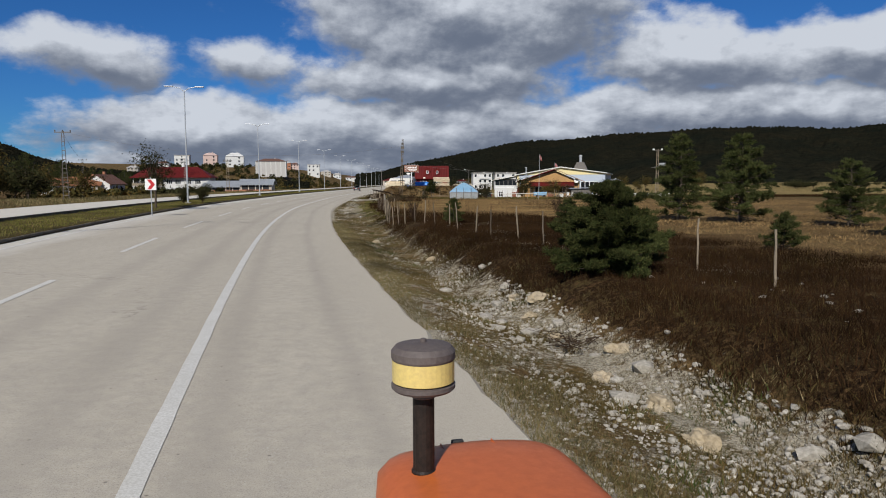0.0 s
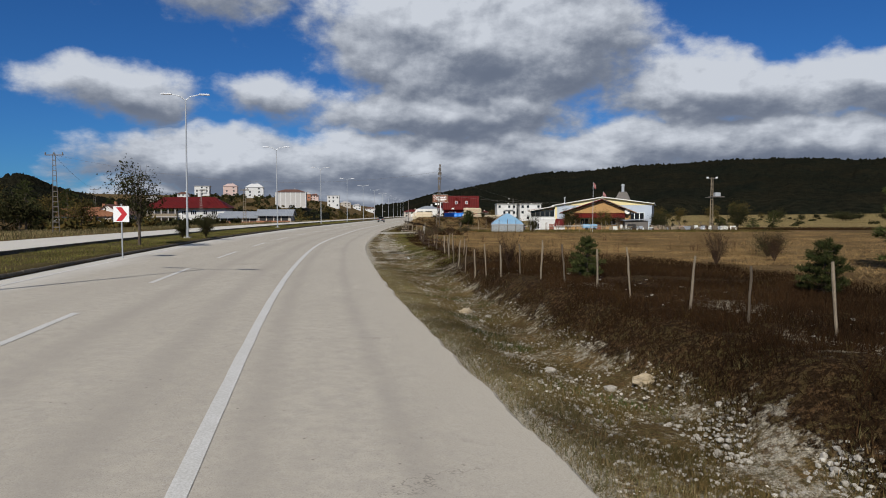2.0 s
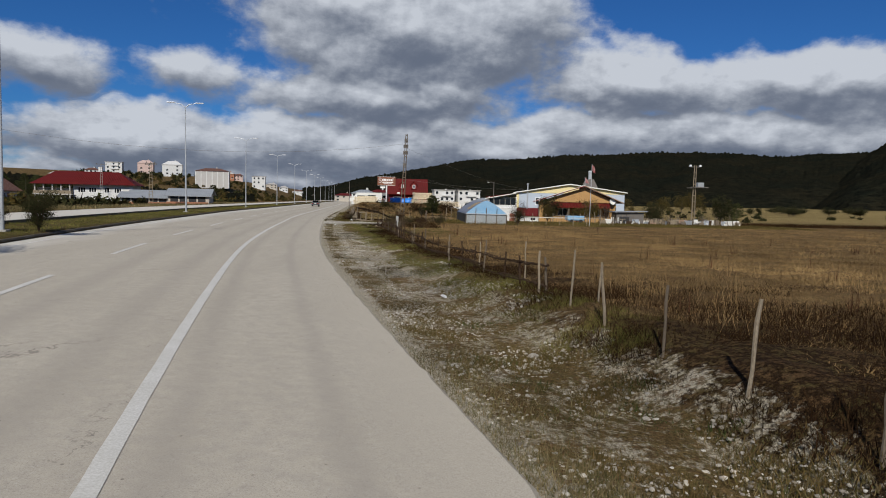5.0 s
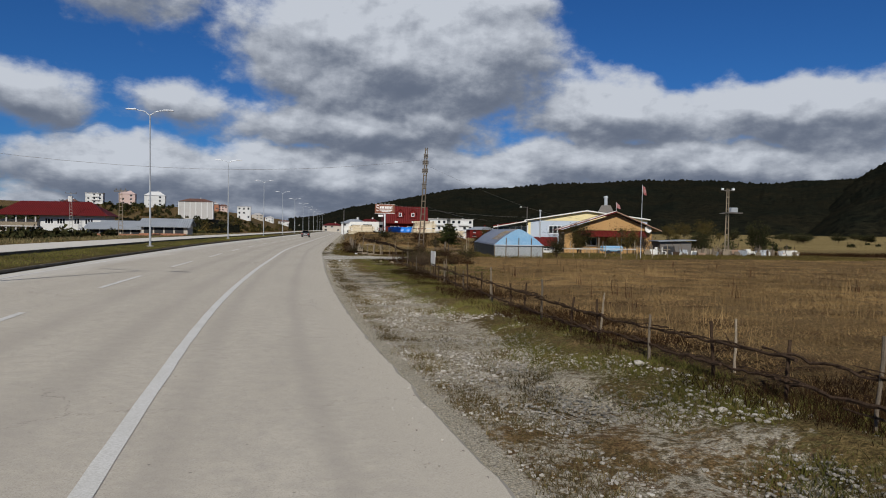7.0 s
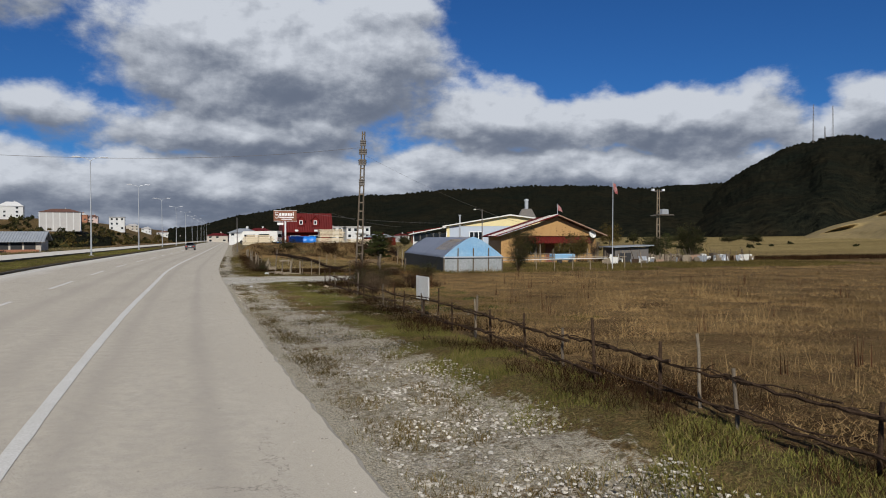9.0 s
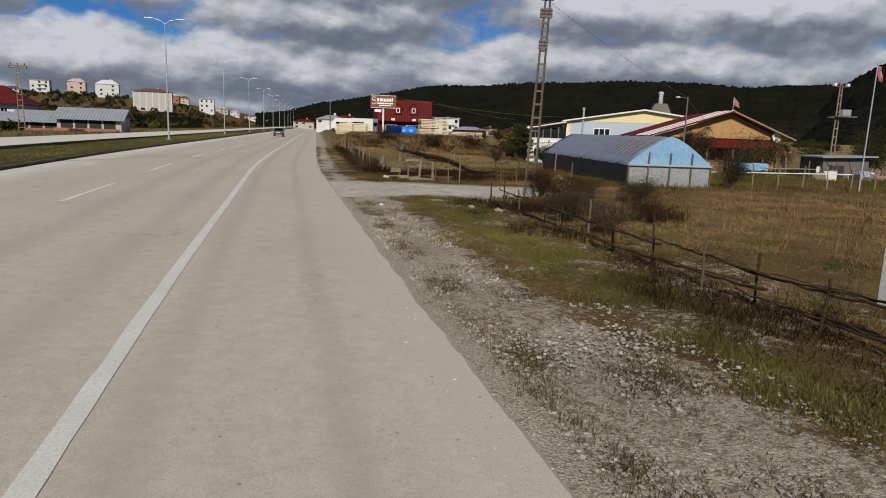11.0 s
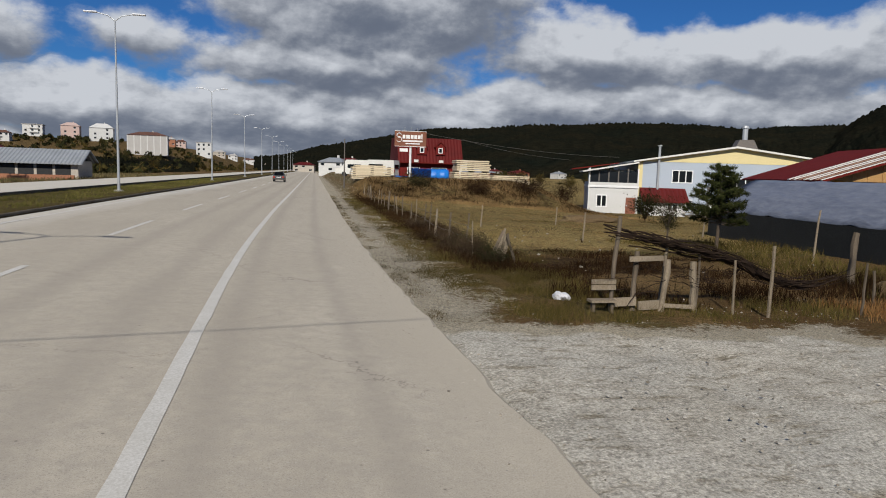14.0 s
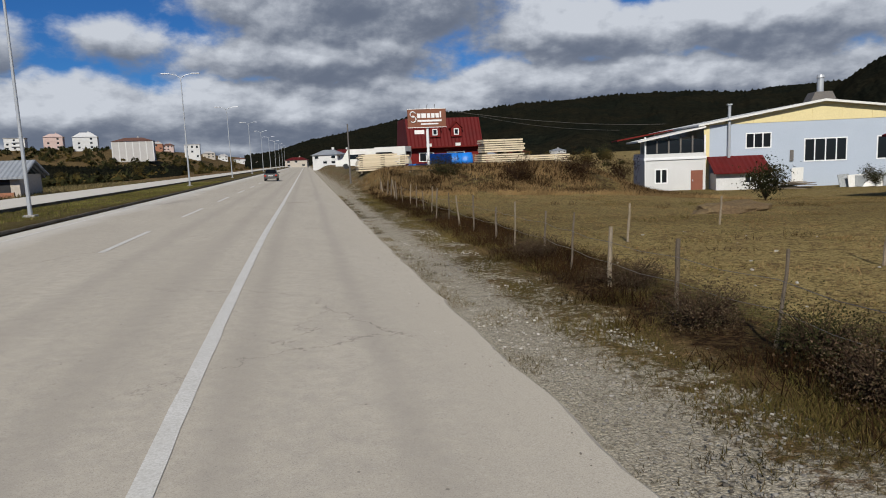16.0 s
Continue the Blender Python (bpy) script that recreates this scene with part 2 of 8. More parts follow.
# ---- lie of the land ----
LINE = [(-260, 50.0), (-60, 10.3), (0, -1.08), (15, -3.85), (30, -6.3), (45, -8.25), (60, -9.75), (75, -10.56), (90, -11.02), (105, -11.42), (120, -11.4), (140, -11.1), (160, -10.8), (200, -10.2), (300, -8.7), (700, -2.7), (3200, 35.0)]


def spline(points):
    xs, ys = np.array([p[0] for p in points], float), np.array([p[1] for p in points], float)
    slope = np.gradient(ys, xs)
    def at(v):
        v = np.asarray(v, float)
        i = np.clip(np.searchsorted(xs, v) - 1, 0, len(xs) - 2)
        h = xs[i + 1] - xs[i]
        t = (v - xs[i]) / h
        return (2 * t**3 - 3 * t**2 + 1) * ys[i] + (t**3 - 2 * t**2 + t) * h * slope[i] + (-2 * t**3 + 3 * t**2) * ys[i + 1] + (t**3 - t**2) * h * slope[i + 1]
    return at


edge_x = spline(LINE)
TILT = 0.045
KERB, MED, OPP = -7.5, -11.6, -18.8  # kerb, far side of the median, far side of the other carriageway
PAVED = 3.3


def smooth(a, b, v):
    t = np.clip((v - a) / (b - a), 0, 1)
    return t * t * (3 - 2 * t)


def hump(x, y, cx, cy, rx, ry):
    return np.exp(-(((x - cx) / rx) ** 2 + ((y - cy) / ry) ** 2))


def land(x, y):
    """Height of the ground beside the road (and of the bed under it)."""
    x, y = np.asarray(x, float), np.asarray(y, float)
    u = x - edge_x(y)
    road = -TILT * np.clip(u, KERB, PAVED)
    # right-hand side: verge, ditch, bank, field
    ditch = -0.44 + 0.24 * smooth(30, 44, y)
    field = 0.34 - 0.36 * smooth(26, 62, y) - 0.2 * smooth(62, 80, y) + 0.75 * hump(x, y, 0.4, 92.2, 2.3, 1.9) - 0.6 * smooth(98, 150, y) * smooth(7, 22, u)
    field = field - 1.0 * smooth(120, 150, y) * smooth(20, 32, u) * (1 - smooth(60, 90, u))
    r = -0.19 + (ditch + 0.19) * smooth(3.6, 5.3, u)
    r = r + (field - r) * smooth(5.4, 7.0, u)
    low = smooth(90, 93, y) * (1 - smooth(101, 104, y)) * (1 - smooth(30, 40, u))
    r = r * (1 - low) + low * (-0.175 - 0.003 * u)
    yard = smooth(149, 157, y) * (1 - smooth(11, 21, x)) * smooth(4.0, 8.0, u)
    r = r * (1 - yard) + yard * 1.25
    r = r + 0.012 * np.clip(u - 90, 0, None) * smooth(90, 260, u) * (1 - smooth(600, 900, u) * 0.4)
    # left-hand side
    l = 0.5 - 0.2 * smooth(OPP, OPP - 4, u) - 0.9 * smooth(-26, -48, u) * smooth(60, 130, y)
    l = l + 19.5 * smooth(420, 680, y) * smooth(-48, -130, u) + 0.02 * np.clip(-u - 120, 0, 500)
    z = np.where(u > PAVED, r, np.where(u < KERB, l, road - 0.06))
    return z


def ground_z(x, y):
    return float(land(x, y))


def along(u, y, lift=0.0):
    return Vector((float(edge_x(y)) + u, y, ground_z(float(edge_x(y)) + u, y) + lift))


def steps(*spans):
    out = []
    for a, b, d in spans:
        out += list(np.arange(a, b, d))
    return np.array(out + [spans[-1][1]])


YS = steps((-260, -40, 20), (-40, -6, 2), (-6, 70, 0.35), (70, 120, 0.5), (120, 200, 2), (200, 500, 12), (500, 3200, 150))

# ---- ground, road ----
M_ground = bpy.data.materials.new("verge_and_field")
M_ground.use_nodes = True
G = Nodes(M_ground.node_tree)
gb = M_ground.node_tree.nodes["Principled BSDF"]
pos = G.add("ShaderNodeNewGeometry").outputs["Position"]
att = G.add("ShaderNodeAttribute")
att.attribute_name = "cover"
gravel_w, brown_w, green_w = G.split(att.outputs["Vector"])
n_big, n_mid, n_fine = G.noise(pos, 0.35, 4), G.noise(pos, 2.2, 5, 0.65), G.noise(pos, 26.0, 4, 0.7)
vor = G.add("ShaderNodeTexVoronoi")
G.link(pos, vor.inputs["Vector"])
vor.inputs["Scale"].default_value = 38.0
stone = G.mix(G.span(n_mid, 0.3, 0.7), (0.425, 0.385, 0.295), (0.585, 0.545, 0.445))
stone = G.mix(G.span(n_fine, 0.42, 0.72), stone, (0.245, 0.205, 0.140))
stone = G.mix(G.span(vor.outputs["Distance"], 0.25, 0.6), stone, (0.30, 0.265, 0.195))
# the driveway: packed pale gravel with dusty tracks and darker scuffs along it
n_scuff = G.noise(G.vmath("MULTIPLY", pos, (1.1, 3.4, 0.0)), 1.3, 6, 0.72)
n_chip = G.noise(pos, 17.0, 3, 0.7)
packed = G.mix(G.span(n_mid, 0.35, 0.68), (0.33, 0.305, 0.25), (0.50, 0.470, 0.40))
packed = G.mix(G.span(n_big, 0.40, 0.60, 0.0, 0.7), packed, (0.40, 0.385, 0.335))
packed = G.mix(G.span(n_scuff, 0.54, 0.64, 0.0, 0.8), packed, (0.20, 0.172, 0.122))
packed = G.mix(G.span(n_chip, 0.62, 0.68, 0.0, 0.6), packed, (0.66, 0.64, 0.57))
packed = G.mix(G.span(n_chip, 0.38, 0.32, 0.0, 0.5), packed, (0.20, 0.17, 0.12))
stone = G.mix(G.span(gravel_w, 1.3, 1.5), stone, packed)
straw = G.mix(G.span(n_fine, 0.3, 0.7), (0.150, 0.098, 0.042), (0.225, 0.150, 0.066))
straw = G.mix(G.span(n_big, 0.35, 0.7), straw, (0.062, 0.036, 0.016))
turf = G.mix(G.span(n_fine, 0.3, 0.75), (0.060, 0.058, 0.016), (0.125, 0.100, 0.040))
band = G.noise(G.vmath("MULTIPLY", pos, (0.006, 0.05, 0.0)), 1.0, 4, 0.6)
meadow = G.mix(G.span(band, 0.38, 0.62), (0.34, 0.258, 0.104), (0.20, 0.152, 0.060))
meadow = G.mix(G.span(n_mid, 0.48, 0.72), meadow, (0.13, 0.095, 0.040))
turf = G.mix(G.span(n_mid, 0.45, 0.75), turf, (0.105, 0.080, 0.036))
brown = G.mix(G.span(n_fine, 0.3, 0.7), (0.015, 0.009, 0.0045), (0.036, 0.0215, 0.0105))
col = G.mix(G.span(G.math("ADD", green_w, G.math("MULTIPLY", G.math("SUBTRACT", n_mid, 0.5), 0.9)), 0.4, 0.6), straw, turf)
col = G.mix(G.span(green_w, 1.0, 1.4), col, meadow)
col = G.mix(G.span(G.math("ADD", brown_w, G.math("MULTIPLY", G.math("SUBTRACT", n_mid, 0.5), 0.8)), 0.4, 0.6), col, brown)
n_patch = G.math("ADD", G.math("MULTIPLY", G.noise(pos, 1.6, 3, 0.6), 0.45), G.math("MULTIPLY", G.noise(pos, 8.5, 6, 0.75), 0.55))
col = G.mix(G.span(G.math("ADD", gravel_w, G.math("MULTIPLY", G.math("SUBTRACT", n_patch, 0.5), 2.8)), 0.40, 0.60), col, stone)
# moss, dead leaves and damp soil between the stones
n_spot = G.noise(pos, 9.0, 6, 0.75)
spots = G.math("MULTIPLY", G.span(n_spot, 0.49, 0.56), G.span(gravel_w, 0.9, 0.6))
col = G.mix(G.math("MULTIPLY", spots, 0.8), col, G.mix(G.span(n_mid, 0.4, 0.6), (0.078, 0.060, 0.022), (0.105, 0.060, 0.027)))
n_lump = G.noise(pos, 9.0, 3, 0.6)
col = G.mix(G.span(n_lump, 0.56, 0.72, 0.0, 0.4), col, (0.06, 0.045, 0.025))
n_grain = G.noise(pos, 55.0, 3, 0.7)
grain = G.math("MULTIPLY", G.span(n_fine, 0.32, 0.68, 0.5, 1.4), G.span(n_grain, 0.3, 0.7, 0.7, 1.25))
tint = G.add("ShaderNodeCombineColor")
for i in range(3):
    G.link(grain, tint.inputs[i])
col = G.mix(1.0, col, tint.outputs[0], "MULTIPLY")
G.link(col, gb.inputs["Base Color"])
gb.inputs["Roughness"].default_value = 0.95
gb.inputs["Specular IOR Level"].default_value = 0.03
gbump = G.add("ShaderNodeBump")
gbump.inputs["Distance"].default_value = 0.045
G.link(G.span(gravel_w, 1.3, 1.5, 0.8, 0.3), gbump.inputs["Strength"])
G.link(G.math("ADD", n_fine, G.math("MULTIPLY", vor.outputs["Distance"], 0.3)), gbump.inputs["Height"])
G.link(gbump.outputs[0], gb.inputs["Normal"])

US = np.unique(np.concatenate([steps((-1500, -300, 100), (-300, -60, 20), (-60, -20, 4), (-20, -11.6, 1.4)), steps((-11.6, -7.6, 0.4)), [-7.4, -4, 0, 3.15], steps((3.3, 9.0, 0.2), (9.0, 22, 0.65), (22, 60, 2.2), (60, 300, 14), (300, 1800, 100))]))


def make_ground():
    Y, U = np.meshgrid(YS, US, indexing="ij")
    X = edge_x(Y) + U
    Z = land(X, Y)
    rough = np.array([noise.fractal(Vector((x * 0.9, y * 0.9, 0.3)), 1.0, 2.0, 4) for x, y in zip(X.ravel(), Y.ravel())]).reshape(X.shape)
    bumps = np.where((U > 3.4) & (U < 60), 0.05 + 0.06 * smooth(4.5, 5.5, U) * (1 - smooth(7, 9, U)), 0.0) * smooth(3.3, 4.2, U)
    lumps = np.array([noise.fractal(Vector((x * 3.1, y * 3.1, 1.7)), 1.0, 2.0, 3) if 3.4 < u < 9 else 0.0 for x, y, u in zip(X.ravel(), Y.ravel(), U.ravel())]).reshape(X.shape)
    Z = Z + lumps * 0.035 * smooth(3.5, 4.2, U) * (1 - smooth(7, 9, U)) * np.where(Y < 92, 1, 0.5)
    Z = Z + rough * bumps + np.where(U < OPP, 0.05 * rough, 0)
    nu = len(US)
    verts = np.stack([X, Y, Z], -1).reshape(-1, 3)
    faces = [(i * nu + j, i * nu + j + 1, (i + 1) * nu + j + 1, (i + 1) * nu + j) for i in range(len(YS) - 1) for j in range(nu - 1)]
    me = raw("ground", verts.tolist(), faces, M_ground, True)
    # cover: gravel, dark brush, green
    wander = Y + 2.2 * rough
    drive = smooth(91.0, 93.6, wander) * (1 - smooth(98.5, 100.5, 0.6 * Y + 0.4 * wander + 0.15 * U)) * (1 - smooth(11, 15, U))
    south, mid, north = 1 - smooth(44, 54, Y), smooth(44, 54, Y) * (1 - smooth(96, 100, Y)), smooth(96, 100, Y)
    gravel = south * (0.46 - 0.04 * smooth(16, 24, Y)) * smooth(3.1, 3.4, U) * (1 - smooth(5.9, 6.6, U))
    gravel = np.maximum(gravel, south * (0.72 - 0.34 * smooth(12, 22, Y)) * smooth(4.9, 5.3, U) * (1 - smooth(5.9, 6.4, U)))
    gravel = np.maximum(gravel, mid * (0.74 + 0.16 * smooth(76, 84, Y)) * smooth(3.1, 3.4, U) * (1 - smooth(5.6 - 1.2 * smooth(72, 80, Y), 6.7 - 0.6 * smooth(72, 80, Y), U)))
    gravel = np.maximum(gravel, north * (0.86 - 0.4 * smooth(4.0, 4.8, U)) * smooth(3.1, 3.4, U) * (1 - smooth(5.0, 5.8, U)))
    for pu, py, pr in ((9.4, 17.0, 1.5), (8.2, 20.5, 0.9), (9.0, 24.5, 1.0), (8.0, 29.0, 0.8), (7.4, 33.0, 0.8), (10.5, 13.5, 1.0)):
        gravel = np.maximum(gravel, 0.62 * hump(U, Y, pu, py, pr, pr * 1.5))
    gravel = np.maximum(gravel, 0.50 * smooth(32, 38, Y) * (1 - smooth(52, 60, Y)) * smooth(5.6, 5.9, U) * (1 - smooth(6.3, 6.8, U)))
    gravel = np.maximum(gravel, 0.5 * smooth(36, 42, Y) * (1 - smooth(50, 56, Y)) * smooth(3.4, 3.6, U) * (1 - smooth(5.6, 6.2, U)))
    gravel = np.maximum(gravel, 0.38 * smooth(72, 76, Y) * (1 - smooth(90, 92, Y)) * smooth(5, 6, U) * (1 - smooth(9, 12, U)))
    gravel = np.maximum(gravel, 1.25 * (U > 3.1) * (1 - smooth(3.5, 3.8, U)) * np.where(Y < 42, 0.7, 1.0))
    gravel = np.maximum(gravel, 1.75 * drive * (U > 3))
    gravel = np.maximum(gravel, 0.35 * smooth(150, 156, Y) * (U > 4) * (X < 22))
    brush = smooth(5.5 + 0.3 * (Y < 16), 6.1 + 0.2 * (Y < 16), U) * (1 - smooth(11, 17, U)) * (1 - smooth(34, 52, Y)) * (0.60 + 0.25 * smooth(10, 20, Y))
    brush = np.maximum(brush, 0.66 * smooth(5.1, 5.7, U) * (1 - smooth(6.6, 8, U)) * smooth(104, 108, Y) * (1 - smooth(140, 150, Y)))
    brush = np.maximum(brush, 0.30 * smooth(104, 107, Y) * (1 - smooth(108, 110, Y)) * smooth(5.5, 7, U) * (1 - smooth(16, 24, U)))
    green = 0.55 * smooth(5.5, 6.1, U) * (1 - smooth(7.0, 7.8, U)) * smooth(40, 48, Y) + 0.48 * smooth(3.8, 4.3, U) * (1 - smooth(5.9, 6.4, U)) * (1 - smooth(40, 48, Y)) + 0.5 * smooth(4.1, 4.6, U) * (1 - smooth(5.3, 6.0, U)) * smooth(98, 101, Y) + 0.62 * (U < KERB) * (U > MED - 0.3) + 0.25 * (U < OPP)
    green = np.maximum(green, 0.5 * smooth(62, 84, Y) * (1 - smooth(92, 94, Y)) * smooth(5.0, 6, U) * (1 - smooth(10, 13, U)))
    green = np.maximum(green, 1.35 * smooth(107, 110, Y) * (1 - smooth(150, 170, Y)) * smooth(6, 8, U) * (1 - smooth(40, 60, U)))
    green = np.maximum(green, 0.5 * smooth(99, 101, Y) * (1 - smooth(105, 107, Y)) * smooth(4.2, 4.8, U) * (1 - smooth(7.5, 9, U)))
    brush = np.maximum(brush, 0.6 * smooth(103.4, 104.4, Y) * (1 - smooth(107, 109, Y)) * smooth(6.0, 6.8, U) * (1 - smooth(10, 15, U)))
    brush = np.maximum(brush, 0.55 * smooth(146, 150, Y) * (1 - smooth(158, 162, Y)) * smooth(5, 8, U) * (1 - smooth(24, 32, U)))
    brush = np.maximum(brush, (0.6 - 0.22 * smooth(56, 70, Y)) * smooth(44, 46, Y) * (1 - smooth(88, 92, Y)) * smooth(6.8, 7.5, U) * (1 - smooth(8.6, 11.5, U)))
    green = np.maximum(green, 0.45 * (U < -40) * smooth(380, 460, Y))
    green = np.maximum(green, 1.5 * smooth(26, 38, U) * smooth(112, 128, Y))
    green = np.maximum(green, 1.5 * smooth(64, 90, U))
    a = me.attributes.new("cover", "FLOAT_VECTOR", "POINT")
    a.data.foreach_set("vector", np.stack([gravel, brush, green], -1).reshape(-1).astype(np.float32))
    return tagged(new("ground", me), "dry grass field, gravel verge and rough ditch beside the road", "ground", kind="structure")


make_ground()

M_road = bpy.data.materials.new("pale_chip_seal")
M_road.use_nodes = True
R = Nodes(M_road.node_tree)
rb = M_road.node_tree.nodes["Principled BSDF"]
rpos = R.add("ShaderNodeNewGeometry").outputs["Position"]
lane = R.add("ShaderNodeAttribute")
lane.attribute_name = "across"
ac = lane.outputs["Fac"]
r_big = R.noise(R.vmath("MULTIPLY", rpos, (1, 0.22, 1)), 0.8, 5, 0.6)
r_mid = R.noise(rpos, 5.0, 4, 0.6)
r_fine = R.noise(rpos, 75.0, 4, 0.75)
r_grain = R.noise(rpos, 17.0, 5, 0.7)
rc = R.mix(R.span(r_big, 0.3, 0.7), (0.485, 0.437, 0.350), (0.41, 0.367, 0.292))
rc = R.mix(R.span(r_mid, 0.35, 0.8), rc, (0.37, 0.335, 0.275))
rc = R.mix(R.span(r_fine, 0.52, 0.72), rc, (0.22, 0.205, 0.18))
rc = R.mix(R.span(r_fine, 0.30, 0.42, 1.0, 0.0), rc, (0.50, 0.475, 0.42))
rc = R.mix(R.span(r_grain, 0.50, 0.75, 0.0, 0.3), rc, (0.30, 0.268, 0.215))
rc = R.mix(R.span(r_grain, 0.28, 0.45, 0.28, 0.0), rc, (0.52, 0.485, 0.41))


def track(centre, half):
    d = R.math("ABSOLUTE", R.math("SUBTRACT", R.math("ADD", ac, R.math("MULTIPLY", R.math("SUBTRACT", r_big, 0.5), 0.25)), centre))
    return R.span(d, 0.0, half, 1.0, 0.0, smooth=True)


dust = R.span(R.math("ADD", ac, R.math("ADD", R.math("MULTIPLY", R.math("SUBTRACT", r_mid, 0.5), 1.1), R.math("MULTIPLY", R.math("SUBTRACT", r_big, 0.5), 1.2))), 2.3, 3.25)
sand = R.mix(R.span(r_fine, 0.4, 0.65), (0.49, 0.445, 0.36), (0.34, 0.30, 0.235))
wear = R.math("MAXIMUM", track(0.45, 0.35), R.math("MAXIMUM", track(1.95, 0.3), R.math("MAXIMUM", track(-1.0, 0.5), track(-2.6, 0.5))))
rc = R.mix(R.math("MULTIPLY", wear, 0.38), rc, (0.30, 0.27, 0.225))
# fine dark cracks
crack = R.add("ShaderNodeTexVoronoi")
crack.feature = "DISTANCE_TO_EDGE"
crack.inputs["Scale"].default_value = 0.16
R.link(R.vmath("ADD", rpos, R.vmath("MULTIPLY", R.noise(rpos, 1.3, 5, 0.7, colour=True), (1.6, 1.6, 0))), crack.inputs["Vector"])
gap = R.math("MULTIPLY", R.span(crack.outputs["Distance"], 0.0006, 0.0026, 1.0, 0.0), R.span(R.noise(rpos, 0.22, 2), 0.5, 0.6))
rc = R.mix(R.math("MULTIPLY", gap, 0.55), rc, (0.10, 0.09, 0.075))
spot = R.noise(rpos, 2.6, 6, 0.75)
rc = R.mix(R.span(spot, 0.66, 0.74, 0.0, 0.35), rc, (0.20, 0.18, 0.15))
chip = R.add("ShaderNodeTexVoronoi")
chip.inputs["Scale"].default_value = 5.5
R.link(rpos, chip.inputs["Vector"])
bits = R.math("MULTIPLY", R.span(chip.outputs["Distance"], 0.05, 0.10, 1.0, 0.0), R.span(R.split(chip.outputs["Color"])[0], 0.72, 0.76))
rc = R.mix(R.math("MULTIPLY", bits, 0.7), rc, (0.12, 0.105, 0.085))
# pale dust swept against the median kerb
swept = R.span(R.math("ADD", ac, R.math("MULTIPLY", R.math("SUBTRACT", r_big, 0.5), 1.6)), -5.9, -7.0)
rc = R.mix(R.math("MULTIPLY", swept, 0.6), rc, (0.60, 0.575, 0.51))
rc = R.mix(R.math("MULTIPLY", dust, 0.85), rc, sand)
R.link(rc, rb.inputs["Base Color"])
rb.inputs["Roughness"].default_value = 0.9
rb.inputs["Specular IOR Level"].default_value = 0.12
rbump = R.add("ShaderNodeBump")
rbump.inputs["Strength"].default_value, rbump.inputs["Distance"].default_value = 0.35, 0.008
R.link(r_fine, rbump.inputs["Height"])
R.link(rbump.outputs[0], rb.inputs["Normal"])


def strip(name, mat, us, zs, ys, u_jitter=0.0, seed=3):
    """A surface that follows the road: offsets us with heights zs, along ys."""
    verts, across = [], []
    for y in ys:
        ex = float(edge_x(y))
        for k, (u, z) in enumerate(zip(us, zs)):
            j = u_jitter * (noise.fractal(Vector((y * 0.8, 7.0 * (k > 0), seed)), 1.0, 2.0, 3) + 0.5 * noise.noise(Vector((y * 3.7, 3.0 * (k > 0), seed)))) if u_jitter and (k in (0, len(us) - 1) or len(us) > 5 and k == len(us) - 2) else 0
            verts.append((ex + u + j, y, z))
            across.append(u)
    n = len(us)
    faces = [(i * n + j, i * n + j + 1, (i + 1) * n + j + 1, (i + 1) * n + j) for i in range(len(ys) - 1) for j in range(n - 1)]
    me = raw(name, verts, faces, mat, False)
    a = me.attributes.new("across", "FLOAT", "POINT")
    a.data.foreach_set("value", np.array(across, np.float32))
    return me


RY = steps((-260, -20, 20), (-20, 130, 0.2), (130, 320, 3), (320, 3200, 60))
ru = [KERB - 0.05, -6, -4, -2, 0, 1.5, 2.6, PAVED - 0.02, PAVED + 0.06]
road_me = strip("road", M_road, ru, [-TILT * u for u in ru[:-1]] + [-TILT * PAVED - 0.06], RY, 0.07)
tagged(new("road", road_me), "pale sun-bleached chip seal carriageway with paved shoulder", "road", kind="structure")
ou = [OPP, -17, -14, MED]
tagged(new("road_far_carriageway", strip("road_far_carriageway", M_road, ou, [0.50, 0.545, 0.55, 0.53], RY)), "pale carriageway beyond the grass median", "road", kind="structure")

M_paint = material("worn_road_paint", (0.66, 0.645, 0.60), (0.56, 0.545, 0.49), (0.42, 0.40, 0.345), rough=0.7, scale=1.5, fine=45, bump=0.1, coord="World")
LIFT = 0.006


def line_strip(name, u, half, y0, y1, label, step=1.0, jit=0.0):
    ys = np.arange(y0, y1 + step * 0.5, step)
    us = [u - half, u + half]
    me = strip(name, M_paint, us, [-TILT * v + LIFT for v in us], ys, jit, 9)
    return tagged(new(name, me), label, "road marking", kind="structure")


line_strip("edge_line", 0.0, 0.085, -60, 420, "solid white edge line painted on the road", 0.5, 0.012)
line_strip("edge_line_median", KERB + 0.62, 0.06, -60, 420, "worn white line beside the median kerb", 1.0, 0.02)
for k in range(-4, 26):
    y0 = 20.2 + 11.07 * k
    tagged(line_strip("lane_dash", -3.62, 0.07, y0, y0 + 4.9, "white lane dash on the road", 0.65, 0.01), group="lane dashes")

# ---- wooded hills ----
# shade of the clouds over the hills is mixed into these near-black forest colours
M_wood_hill = material("cloud_shaded_pine_hillside", (0.0105, 0.0135, 0.0095), (0.0230, 0.0195, 0.0110), (0.0042, 0.0056, 0.0046), rough=0.95, scale=0.016, fine=0.11, bump=1.0, dist=7.0, coord="World", spec=0.0)
M_pasture = material("dry_hill_pasture", (0.30, 0.22, 0.10), (0.22, 0.17, 0.075), (0.17, 0.13, 0.06), rough=0.95, scale=0.01, fine=0.3, bump=0.3, coord="World", spec=0.1)
EYE0 = Vector((-7.0, 50.0, 2.1))


